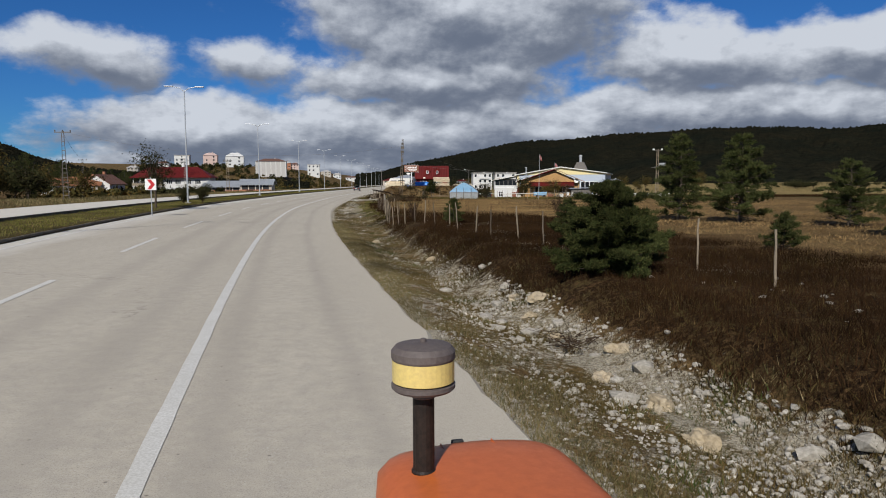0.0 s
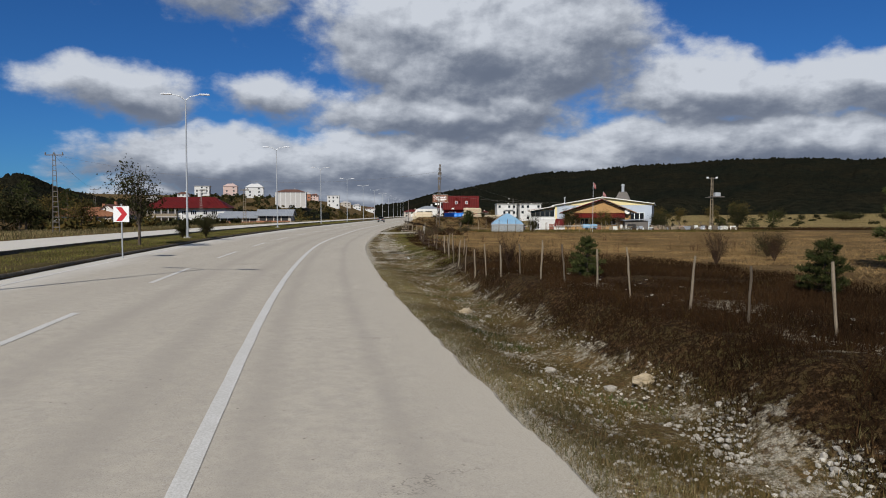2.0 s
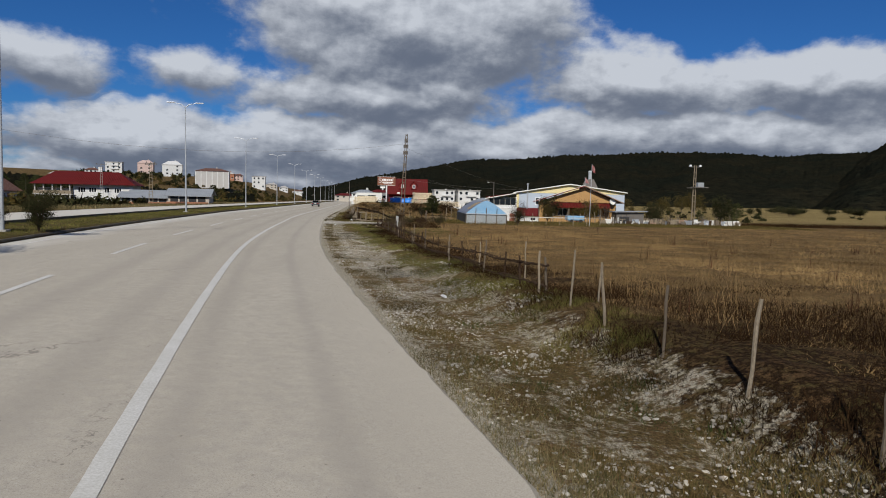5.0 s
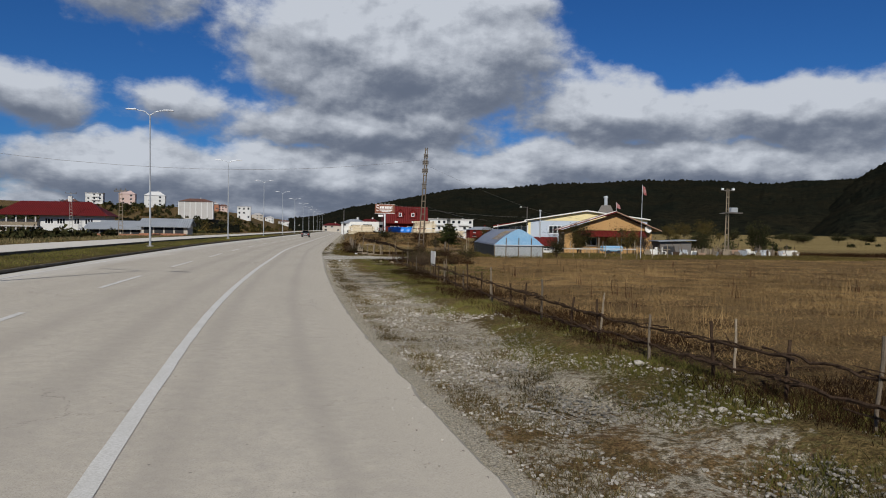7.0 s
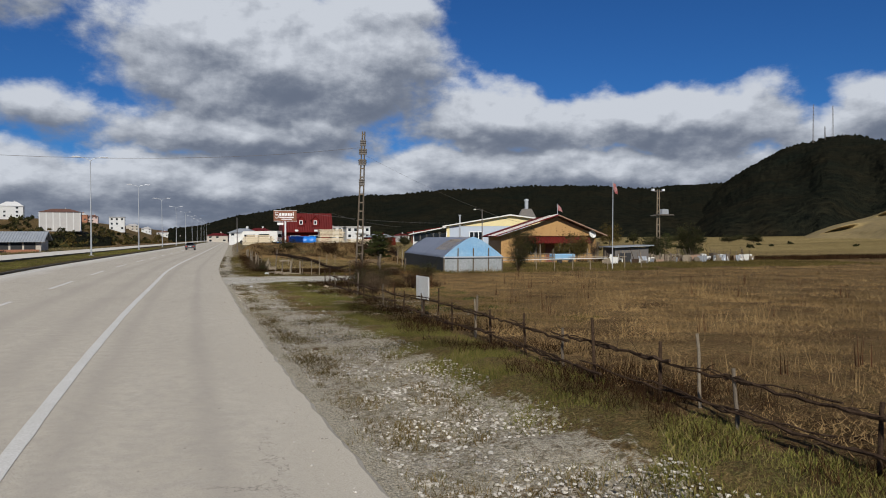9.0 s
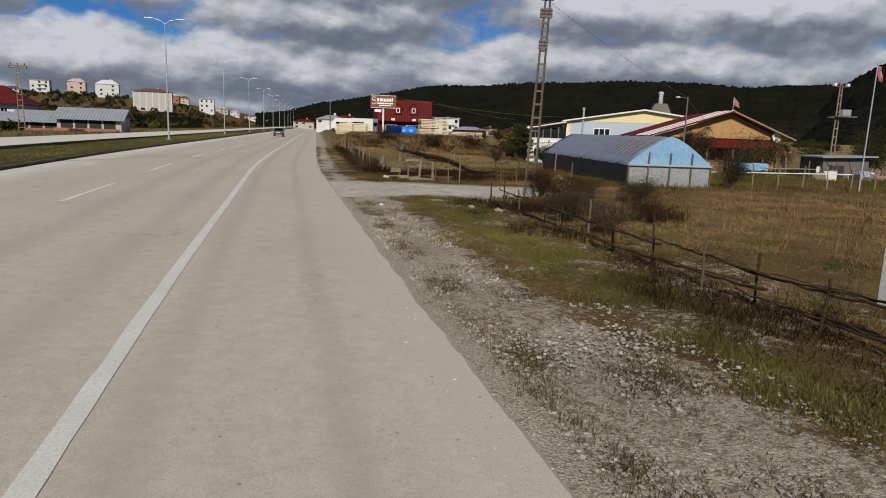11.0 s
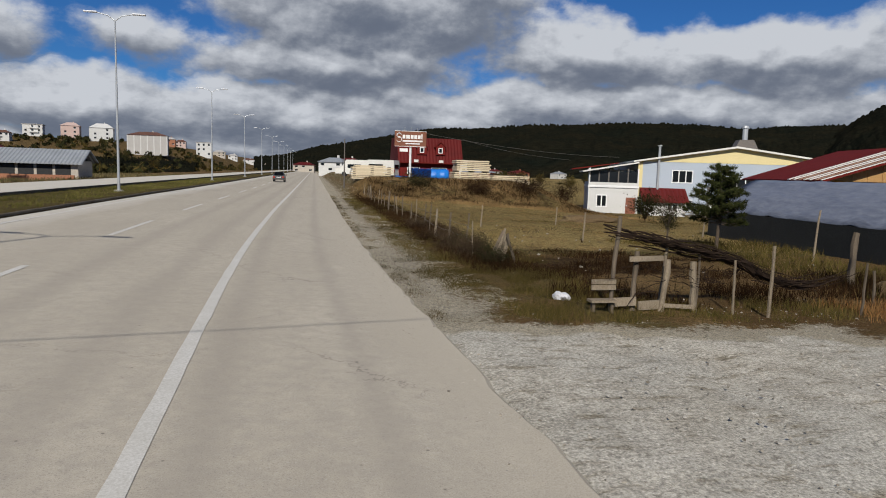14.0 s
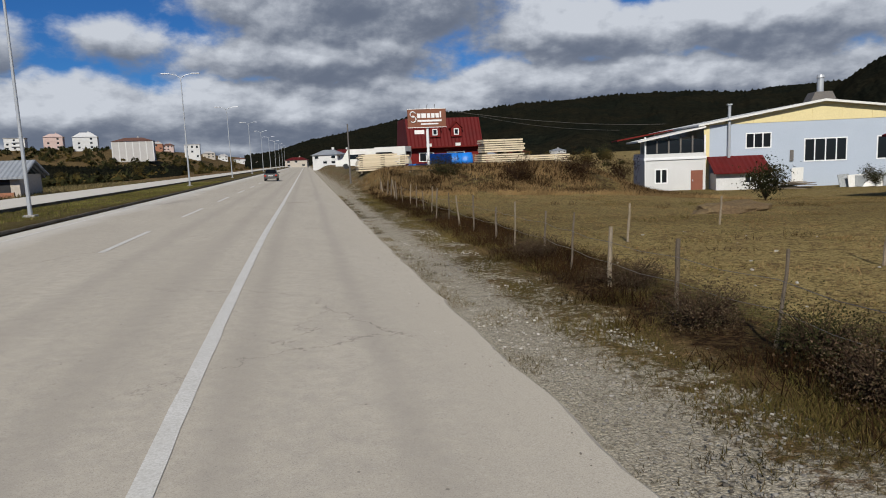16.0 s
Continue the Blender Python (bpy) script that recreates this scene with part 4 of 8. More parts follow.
# ---- plastic greenhouse ----
def greenhouse():
    z0 = -0.55
    t = thing("greenhouse", (6.6, 100.0, z0), "low greenhouse of grey sheeting with a pale blue gable", "greenhouse", rz=-6)
    Wd, L, ev, pk = 4.3, 17.0, 1.4, 2.8
    n = 14
    def rib(y, sag):
        out = []
        for i in range(n + 1):
            x = Wd * i / n
            h = ev + (pk - ev) * (1 - abs(2 * i / n - 1) ** 1.35)
            out.append((x, y, h - sag * (0.5 + 0.5 * math.sin(i * 1.7))))
        return out
    rows = [rib(y, (0.13 if k % 2 else 0.02) + 0.05 * math.sin(k * 2.3)) for k, y in enumerate(np.linspace(0, L, 23))]
    verts = [v for r in rows for v in r]
    faces = [(i * (n + 1) + j, i * (n + 1) + j + 1, (i + 1) * (n + 1) + j + 1, (i + 1) * (n + 1) + j) for i in range(22) for j in range(n)]
    ob = new("roof_sheet", raw("roof_sheet", verts, faces, M_tarp, True))
    ob.parent = t
    so = ob.modifiers.new("thick", "SOLIDIFY")
    so.thickness = 0.03
    bm = bmesh.new()
    box(bm, -0.02, 0.02, 0, 0.03, L, ev - 0.05)
    part("side_net", bm, M_net, t, "black shade netting on the long side")
    part("side_net", boxed(Wd - 0.03, 0.02, 0, Wd + 0.02, L, ev), M_net, t)
    part("back_wall", prism(bmesh.new(), [(0, 0), (Wd, 0)] + [(x, z) for x, y, z in rib(0, 0)[::-1]], "y", L - 0.04, L), M_net, t)
    top = [(x, z) for x, y, z in rib(0, 0)]
    part("gable_sheet", prism(bmesh.new(), [(0, ev), (Wd, ev)] + [p for p in top[::-1] if p[1] > ev + 0.01], "y", -0.01, 0.03), M_bluesheet, t, "pale blue plastic gable")
    part("front_sheet", boxed(0.03, -0.004, 0, Wd - 0.03, 0.03, ev - 0.02), M_clearsheet, t, "milky plastic front")
    for x in (0.0, 1.0, 2.1, 3.2, 4.2):
        bm = bmesh.new()
        tube(bm, [(x + 0.02, -0.07, -0.2), (x + 0.05, -0.07, ev + (0.6 if 0 < x < 4.2 else 0.05))], 0.045, 6)
        part("prop", bm, M_post, t)
    part("cross_bar", boxed(0, -0.12, ev - 0.06, Wd, -0.05, ev + 0.03), M_steel, t)
    for i in range(7):
        y = 0.8 + i * 0.62
        bm = bmesh.new()
        tube(bm, [(0.4, y, ev + 0.46), (1.2, y, ev + 1.02), (2.2, y + 0.2, ev + 1.4)], 0.022, 5)
        part("roof_batten", bm, M_palepost, t, "pale batten lying on the sheet")
    return t


greenhouse()


# ---- red board hall, sign, sawn timber ----
def red_hall():
    z0 = 1.2
    t = thing("red_hall", (2.9, 181.0, z0), "dark red board-clad house with steep roof and two dormers", "house")
    Wd, D = 8.8, 9.0
    up = lambda z: z - z0
    part("wall", boxed(0.2, 0.6, -0.3, Wd - 0.2, D, up(3.6)), M_redclad, t)
    rf = bmesh.new()
    prism(rf, [(-0.1, up(3.4)), (1.6, up(6.85)), (D - 1.5, up(6.95)), (D + 0.2, up(3.5)), (D + 0.2, up(3.4))], "x", -0.15, Wd + 0.15)
    part("roof", rf, M_redroof, t, "steep dark red roof")
    part("eave_board", boxed(-0.2, -0.2, up(3.3), Wd + 0.2, 0.0, up(3.45)), M_maroon, t)
    for x in (2.5, 5.1):
        d = new("dormer")
        d.parent = t
        bm = bmesh.new()
        prism(bm, [(x, up(4.55)), (x + 1.3, up(4.55)), (x + 1.3, up(5.55)), (x + 0.65, up(6.2)), (x, up(5.55))], "y", 0.2, 2.2)
        part("dormer_box", bm, M_redclad, d)
        window(d, x + 0.35, up(4.75), x + 0.95, up(5.5), 0.18, 1, 0.1, name="dormer_window")
        bm = bmesh.new()
        prism(bm, [(x - 0.15, up(5.5)), (x + 0.65, up(6.25)), (x + 1.45, up(5.5)), (x + 1.45, up(5.6)), (x + 0.65, up(6.38)), (x - 0.15, up(5.6))], "y", 0.05, 2.3)
        part("dormer_roof", bm, M_maroon, d)
    window(t, 1.2, up(1.7), 3.0, up(2.8), 0.6, 2, 0.1)
    window(t, 4.6, up(1.7), 6.8, up(2.8), 0.6, 2, 0.1)
    for x in (2.0, 5.5):
        part("wall_lamp", boxed(x, -0.3, up(3.45), x + 0.6, -0.1, up(3.8)), M_whiteplate, t)
    part("sign_panel", boxed(7.2, 0.4, up(1.4), 8.2, 0.58, up(2.4)), M_brownboard, t)


red_hall()


def billboard():
    z0 = ground_z(1.6, 163)
    t = thing("billboard", (1.6, 163.0, z0), "brown roadside billboard with white lettering on one pole", "billboard", rz=-3)
    up = lambda z: z - z0
    bm = bmesh.new()
    tube(bm, [(0, 0.12, -0.1), (0, 0.12, up(4.9))], 0.13, 12)
    part("pole", bm, M_whiteedge, t)
    b = part("panel", boxed(-1.78, -0.12, up(4.85), 1.72, 0.1, up(6.55), bevel=0.03), M_brownboard, t)
    for z in (4.85, 6.5):
        part("border", boxed(-1.78, -0.14, up(z), 1.72, -0.122, up(z) + 0.05), M_letter, b)
    # lettering stands as plain shapes: a ring mark, a word, a smaller line
    ring = bmesh.new()
    for k, (cz, r) in enumerate(((6.05, 0.24), (5.62, 0.27))):
        pts = [(-1.3 + r * math.cos(a), -0.16, up(cz) + r * math.sin(a)) for a in np.linspace(0.3 + k * 3.1, 5.2 + k * 3.1, 18)]
        tube(ring, pts, 0.05, 6)
    part("round_mark", ring, M_letter, b)
    for i, w in enumerate((0.3, 0.42, 0.3, 0.3, 0.3, 0.12)):
        x = -0.92 + sum((0.3, 0.42, 0.3, 0.3, 0.3, 0.12)[:i]) + i * 0.09
        part("word_bar", boxed(x, -0.15, up(5.72), x + w, -0.122, up(6.12 + (0.14 if i > 4 else 0))), M_letter, b)
    part("line_bar", boxed(-0.9, -0.15, up(5.38), 1.3, -0.122, up(5.55)), M_letter, b)
    part("line_bar", boxed(-0.6, -0.15, up(5.12), 1.0, -0.122, up(5.24)), M_letter, b)
    for x in (-0.7, 0.0, 0.7):
        bm = bmesh.new()
        tube(bm, [(x, 0, up(6.5)), (x, -0.15, up(6.85)), (x, -0.5, up(6.9))], 0.025, 6)
        part("lamp_arm", bm, M_steel, b)
    part("small_plate", boxed(-1.2, 0.0, up(4.3), -0.3, 0.06, up(4.65)), M_letter, t)


billboard()


def timber_stack(place, w, d, h, rows, label, rz=0, slats=True):
    t = thing("timber_stack", place, label, "timber stack", "stacks of sawn timber", rz)
    rnd = random.Random(int(abs(place[0]) * 10))
    for x in (0.15, w * 0.5, w - 0.3):
        part("bearer", boxed(x, 0, -0.1, x + 0.15, d, 0.12), M_post, t)
    for r in range(rows):
        z = 0.12 + (h - 0.12) * r / rows
        th = (h - 0.12) / rows
        j = rnd.uniform(-0.12, 0.12)
        part("board_layer", boxed(j, rnd.uniform(0, 0.1), z, w + j + rnd.uniform(-0.2, 0.1), d, z + th * 0.68), M_lumber, t)
        if slats:
            for x in (0.3, w * 0.5, w - 0.4):
                part("sticker", boxed(x, 0.02, z + th * 0.68, x + 0.1, d, z + th), M_post, t)
    return t


YARD = 1.2
timber_stack((-4.7, 164.0, YARD - 0.15), 4.6, 2.6, 1.5, 7, "broad stack of pale sawn boards beside the road")
timber_stack((6.6, 163.0, YARD), 4.2, 2.6, 1.1, 5, "lower half of a tall stack of pale boards")
timber_stack((6.9, 163.1, YARD + 1.1), 3.9, 2.4, 1.35, 6, "upper half of a tall stack of pale boards")
timber_stack((12.0, 166.0, YARD - 0.3), 4.6, 2.4, 1.15, 5, "low stack of pale boards in the yard")
timber_stack((-3.9, 170.0, YARD), 3.6, 2.6, 1.6, 6, "stack of boards behind the first one")


def tarp_pile():
    t = thing("tarpaulin_pile", (2.7, 168.0, YARD - 0.15), "timber pile covered by a bright blue tarpaulin", "covered pile")
    part("timber", boxed(0.2, 0.3, 0, 4.2, 2.4, 1.1), M_lumber, t)
    nx, ny = 22, 8
    verts = []
    for j in range(ny + 1):
        for i in range(nx + 1):
            x, s = 4.5 * i / nx, j / ny
            drop = max(0.0, 0.35 - s) / 0.35
            z = 1.45 * (1 - drop) + 0.25 * drop + 0.10 * noise.noise(Vector((x * 1.6, s * 5, 2)))
            verts.append((x - 0.1, 2.5 * max(0.0, s - 0.2) - 0.05 + 0.05 * math.sin(x * 6), z))
    faces = [(j * (nx + 1) + i, j * (nx + 1) + i + 1, (j + 1) * (nx + 1) + i + 1, (j + 1) * (nx + 1) + i) for j in range(ny) for i in range(nx)]
    o = new("tarpaulin", raw("tarpaulin", verts, faces, M_tarpblue, True))
    o.parent = t
    o.modifiers.new("thick", "SOLIDIFY").thickness = 0.02
    f = part("tarpaulin_flap", boxed(-2.1, -0.3, 0.0, 0.0, 0.6, 0.55, bevel=0.1), M_tarpblue, t)


tarp_pile()

# ---- kerb ----


def kerb_stones():
    """Kerb stones along the median, each a stone of its own; the far rest as one run."""
    run = thing("kerb", (0, 0, 0), "low concrete kerb along the grass median", "kerb", kind="structure")
    bm = bmesh.new()
    box(bm, -0.09, -0.49, -0.2, 0.09, 0.49, 0.13, bevel=0.02)
    me = mesh_from("kerb_stone", bm, M_kerb)
    y = 14.0
    rnd = random.Random(8)
    for i in range(150):
        ex = float(edge_x(y + 0.5))
        slope = (float(edge_x(y + 1)) - float(edge_x(y))) / 1.0
        ob = new("kerb_stone", me)
        ob.parent = run
        ob.matrix_basis = pose(ex + KERB - 0.08, y + 0.5, -TILT * KERB + rnd.uniform(-0.008, 0.008), 0, rnd.uniform(-1, 1), -math.degrees(math.atan(slope)))
        y += 1.0
    us = [KERB - 0.17, KERB - 0.17, KERB + 0.01, KERB + 0.01]
    zs = [0.2, -TILT * KERB + 0.13, -TILT * KERB + 0.13, 0.1]
    for a, b in ((-120, 14), (164, 600)):
        o = new("kerb_run", strip("kerb_run", M_kerb, us, zs, np.arange(a, b + 1, 2.0)))
        o.parent = run


kerb_stones()
far_kerb = strip("kerb_far_side", M_kerb, [MED - 0.02, MED - 0.02, MED + 0.14, MED + 0.14], [0.45, 0.66, 0.66, 0.45], np.arange(-120, 601, 2.0))
tagged(new("kerb_far_side", far_kerb), "concrete kerb on the far side of the median", "kerb", kind="structure")


# ---- street lamps ----
def street_lamp():
    t = thing("street_lamp", (0, 0, 0), "tall galvanised street lamp with two arms in the median", "street lamp", "street lamps on the median")
    bm = bmesh.new()
    tube(bm, [(0, 0, 0.0), (0, 0, 0.9), (0, 0, 9.5)], [0.085, 0.072, 0.04], 10)
    part("pole", bm, M_steel, t)
    part("base_block", boxed(-0.22, -0.22, -0.15, 0.22, 0.22, 0.08, bevel=0.02), M_concrete, t)
    for s in (-1, 1):
        bm = bmesh.new()
        tube(bm, [(0, 0, 9.45), (s * 0.35, 0, 9.72), (s * 1.0, 0, 9.86)], [0.036, 0.03, 0.026], 8)
        part("arm", bm, M_steel, t)
        bm = bmesh.new()
        box(bm, s * 0.9 if s > 0 else -1.62, -0.12, 9.82, 1.62 if s > 0 else -0.9, 0.12, 9.91, bevel=0.035)
        part("lamp_head", bm, M_lampglass, t)
    return t


lamp = street_lamp()
LAMP_U = -9.0
lamp_spots = [23.2 + 35.8 * k for k in range(0, 13)]
for k, y in enumerate(lamp_spots):
    p0 = along(LAMP_U, y)
    m = pose(p0.x, p0.y, p0.z, 0.0, 0.3 * math.sin(k * 2.1), -math.degrees(math.atan(float(edge_x(y + 1) - edge_x(y)))))
    if k == 0:
        lamp.matrix_basis = m
    else:
        copy_thing(lamp, m)


# ---- chevron sign in the median ----
def chevron_sign():
    p0 = Vector((-14.75, 40.0, ground_z(-14.75, 40.0)))
    t = thing("chevron_sign", tuple(p0), "white road sign with a red chevron on a thin post", "road sign", rz=4)
    bm = bmesh.new()
    tube(bm, [(0, 0.03, -0.1), (0, 0.03, 2.3)], 0.03, 8)
    part("post", bm, M_steel, t)
    pl = part("plate", boxed(-0.31, -0.012, 1.55, 0.31, 0.012, 2.2), M_whiteedge, t)
    bm = bmesh.new()
    prism(bm, [(-0.2, 2.16), (0.02, 2.16), (0.24, 1.875), (0.02, 1.59), (-0.2, 1.59), (0.02, 1.875)], "y", -0.02, -0.0125)
    part("chevron", bm, M_redpaint, pl, "red chevron arrow")


chevron_sign()


# ---- lattice poles and wires ----
def ladder_pole(place, height, base, top, label, arms=(), mat=None, rungs=18, rz=0, lean=0.0):
    """Two concrete or steel legs that lean together, with rungs, and cross arms near the top."""
    t = thing("power_pole", place, label, "power pole", "power poles", rz)
    mat = mat or M_concrete
    for s in (-1, 1):
        bm = bmesh.new()
        tube(bm, [(s * base, 0, -0.4), (s * top + lean, 0, height)], [0.052, 0.036], 4)
        part("leg", bm, mat, t)
    for i in range(rungs):
        z = 0.5 + (height - 0.7) * i / (rungs - 1)
        w = base + (top - base) * z / height
        x0 = lean * z / height
        part("rung", boxed(x0 - w, -0.035, z, x0 + w, 0.035, z + 0.07), mat, t)
    for z, w in arms:
        x0 = lean * z / height
        a = part("cross_arm", boxed(x0 - w, -0.06, z, x0 + w, 0.06, z + 0.09), M_darksteel, t)
        for x in (-w + 0.06, 0.0, w - 0.06):
            bm = bmesh.new()
            lathe(bm, [(0.035, z + 0.08), (0.075, z + 0.14), (0.05, z + 0.2), (0.08, z + 0.26), (0.03, z + 0.34)], 8, (x0 + x, 0))
            part("insulator", bm, M_darksteel, a)
    return t


pz = ground_z(-0.55, 93.6)
ladder_pole((-0.6, 93.6, pz), 8.2 - pz, 0.19, 0.065, "slender concrete ladder pole with short cross arms", ((5.2 - pz, 0.16), (6.3 - pz, 0.22), (6.9 - pz, 0.22), (7.4 - pz, 0.16)), M_post, 17, -8, 0.35)
wz = ground_z(-41, 83.5)
ladder_pole((-40.8, 83.5, wz), 8.5 - wz, 0.36, 0.12, "dark steel ladder pole with a cross arm in the meadow", ((8.3 - wz, 0.95),), M_darksteel, 15)
ladder_pole((-63.5, 199.0, ground_z(-63.5, 199)), 9.4, 0.4, 0.14, "concrete ladder pole with a cross arm near the sheds", ((9.3, 1.1),), M_concrete, 14, 5)
ladder_pole((-38.7, 150.0, ground_z(-38.7, 150)), 7.0, 0.34, 0.14, "concrete ladder pole with lamps beside the far carriageway", ((6.7, 0.9), (6.9, 0.7)), M_palepost, 12, 5)
ladder_pole((-88.0, 190.0, ground_z(-88, 190)), 9.5, 0.36, 0.14, "dark steel ladder pole behind the red roof", ((9.3, 1.1),), M_darksteel, 14, 5)


def wire(name, a, b, sag, r, label):
    a, b = Vector(a), Vector(b)
    bm = bmesh.new()
    pts = [a.lerp(b, k / 16) - Vector((0, 0, sag * 4 * (k / 16) * (1 - k / 16))) for k in range(17)]
    tube(bm, pts, r, 4)
    ob = part(name, bm, M_darksteel)
    return tagged(ob, label, "wire")


wire("power_wire", (-0.35, 93.6, 7.3), (-40.8, 83.5, 8.35), 2.0, 0.011, "thin dark power wire sagging across the road")
wire("power_wire", (-0.2, 93.7, 6.9), (9.5, 100.0, 4.15), 0.15, 0.005, "thin dark wire to the pole by the greenhouse")
wire("power_wire", (-40.8, 83.5, 8.35), (-88.0, 190.0, 9.3), 0.8, 0.014, "thin dark power wire between the poles beyond the road")
wire("power_wire", (3.0, 163.0, 6.4), (33.0, 176.0, 5.0), 0.5, 0.02, "thin dark wire from the billboard to the yard")
wire("power_wire", (11.8, 182.0, 6.9), (20.0, 162.0, 4.0), 0.4, 0.015, "thin dark wire between the roofs")


def plain_pole(place, h, r, label, mat=None, name="utility_pole", cat="pole"):
    bm = bmesh.new()
    tube(bm, [(0, 0, -0.3), (0, 0, h)], [r, r * 0.75], 8)
    ob = part(name, bm, mat or M_darksteel)
    ob.matrix_world = pose(*place)
    return tagged(ob, label, cat)


plain_pole((-5.6, 163.0, ground_z(-5.6, 163)), 5.3, 0.08, "dark slim pole beside the timber yard")
wire("power_wire", (9.5, 100.0, 4.12), (26.0, 123.0, 3.6), 0.3, 0.01, "thin dark wire from the yard pole to the ochre house")


def yard_pole():
    """Thin pole with a short lamp bracket that reaches towards the road."""
    z = ground_z(9.5, 100.0)
    t = thing("yard_pole", (9.5, 100.0, z), "thin grey pole with a bracket before the greenhouse", "pole")
    bm = bmesh.new()
    tube(bm, [(0, 0, -0.3), (0, 0, 4.2 - z)], [0.045, 0.035], 8)
    part("post", bm, M_darksteel, t)
    bm = bmesh.new()
    tube(bm, [(0, 0, 4.08 - z), (-0.25, -0.05, 4.15 - z), (-0.55, -0.1, 4.16 - z)], [0.02, 0.018, 0.016], 6)
    part("bracket", bm, M_darksteel, t)
    part("lamp_head", boxed(-0.68, -0.16, 4.12 - z, -0.5, -0.04, 4.19 - z, bevel=0.015), M_whiteplate, t)


yard_pole()


# ---- flagpole ----
def flagpole():
    t = thing("flagpole", (20.05, 100.0, ground_z(20.05, 100)), "thin white flagpole with a faded red flag", "flagpole")
    h = 6.4 - ground_z(20.05, 100)
    bm = bmesh.new()
    tube(bm, [(0, 0, -0.2), (0.05, 0, h)], [0.04, 0.025], 8)
    part("pole", bm, M_steel, t)
    nx, nz = 6, 8
    verts = [(0.06 + 0.3 * i / nx + 0.05 * k / nz, 0.08 * math.sin(i * 1.4 + k * 0.5), h - 0.08 - 0.7 * k / nz - 0.25 * i / nx) for k in range(nz + 1) for i in range(nx + 1)]
    faces = [(k * (nx + 1) + i, k * (nx + 1) + i + 1, (k + 1) * (nx + 1) + i + 1, (k + 1) * (nx + 1) + i) for k in range(nz) for i in range(nx)]
    o = new("flag", raw("flag", verts, faces, M_cloth, True))
    o.parent = t
    o.modifiers.new("thick", "SOLIDIFY").thickness = 0.012


flagpole()


# ---- transformer pole in the field ----
def transformer_pole():
    z0 = ground_z(53.3, 140)
    t = thing("transformer_pole", (53.3, 140.0, z0), "concrete transformer pole with a platform and lamps", "power pole")
    h = 9.2 - z0
    bm = bmesh.new()
    tube(bm, [(-0.25, 0, -0.3), (-0.12, 0, h)], [0.10, 0.075], 6)
    part("leg", bm, M_palepost, t)
    bm = bmesh.new()
    tube(bm, [(0.35, 0, -0.3), (0.2, 0, h)], [0.09, 0.07], 6)
    part("leg", bm, M_palepost, t)
    for i in range(10):
        part("rung", boxed(-0.22, -0.05, 0.6 + i * h / 11, 0.3, 0.05, 0.72 + i * h / 11), M_palepost, t)
    part("platform", boxed(-0.4, -0.6, 5.4 - z0, 2.3, 0.6, 5.55 - z0), M_darksteel, t)
    tr = part("transformer", boxed(0.5, -0.4, 5.55 - z0, 1.6, 0.4, 6.3 - z0, bevel=0.06), M_steel, t)
    for i in range(5):
        part("cooling_fin", boxed(0.6 + i * 0.2, -0.5, 5.6 - z0, 0.66 + i * 0.2, -0.4, 6.2 - z0), M_steel, tr)
    for s in (-1, 1):
        part("cross_arm", boxed(-0.9 if s < 0 else 0.1, -0.08, h - 0.3, -0.1 if s < 0 else 0.95, 0.08, h - 0.18), M_darksteel, t)
        part("floodlight", boxed(s * 0.9 - 0.15, -0.2, h - 0.2, s * 0.9 + 0.15, 0.15, h + 0.1), M_lampglass, t)
    part("brace", boxed(-1.3, -0.05, 5.3 - z0, -0.2, 0.05, 5.4 - z0), M_darksteel, t)


transformer_pole()


# ---- masts on the hill ----
def hill_mast(az, foot, top, d):
    x, y = EYE0.x + math.sin(radians(az)) * d, EYE0.y + math.cos(radians(az)) * d
    z0, z1 = math.tan(radians(foot)) * d - 6, math.tan(radians(top)) * d + 2.1
    t = thing("radio_mast", (x, y, z0), "slender lattice radio mast on the hilltop", "radio mast", "masts on the hill")
    for k in range(3):
        a = k * 2.094
        bm = bmesh.new()
        tube(bm, [(1.1 * math.cos(a), 1.1 * math.sin(a), 0), (0.45 * math.cos(a), 0.45 * math.sin(a), z1 - z0)], 0.22, 4)
        part("leg", bm, M_darksteel, t)
    for i in range(12):
        z = 3 + (z1 - z0 - 4) * i / 12
        part("brace", boxed(-0.9, -0.5, z, 0.9, 0.5, z + 0.3), M_darksteel, t)


hill_mast(46.95, 7.2, 9.75, 1030)
hill_mast(48.2, 7.4, 9.55, 1040)
hill_mast(47.7, 7.4, 8.1, 1035)


# ---- fences ----
fence_rnd = random.Random(21)


def rough_stake(h, r, seed, mat, name="post", lean=3.0):
    rnd = random.Random(seed)
    bm = bmesh.new()
    pts, rad = [], []
    for k in range(6):
        z = -0.25 + (h + 0.25) * k / 5
        pts.append((rnd.uniform(-0.35, 0.35) * r + z * math.tan(radians(rnd.uniform(-0.6, 0.6))), rnd.uniform(-0.35, 0.35) * r, z))
        rad.append(r * rnd.uniform(0.82, 1.12) * (1 - 0.12 * k / 5))
    tube(bm, pts, rad, 7)
    return mesh_from(name, bm, mat)


stake_meshes = [rough_stake(0.92 + 0.07 * (k % 3), 0.022 + 0.005 * (k % 2), k, M_palepost if k % 4 else M_post) for k in range(6)]


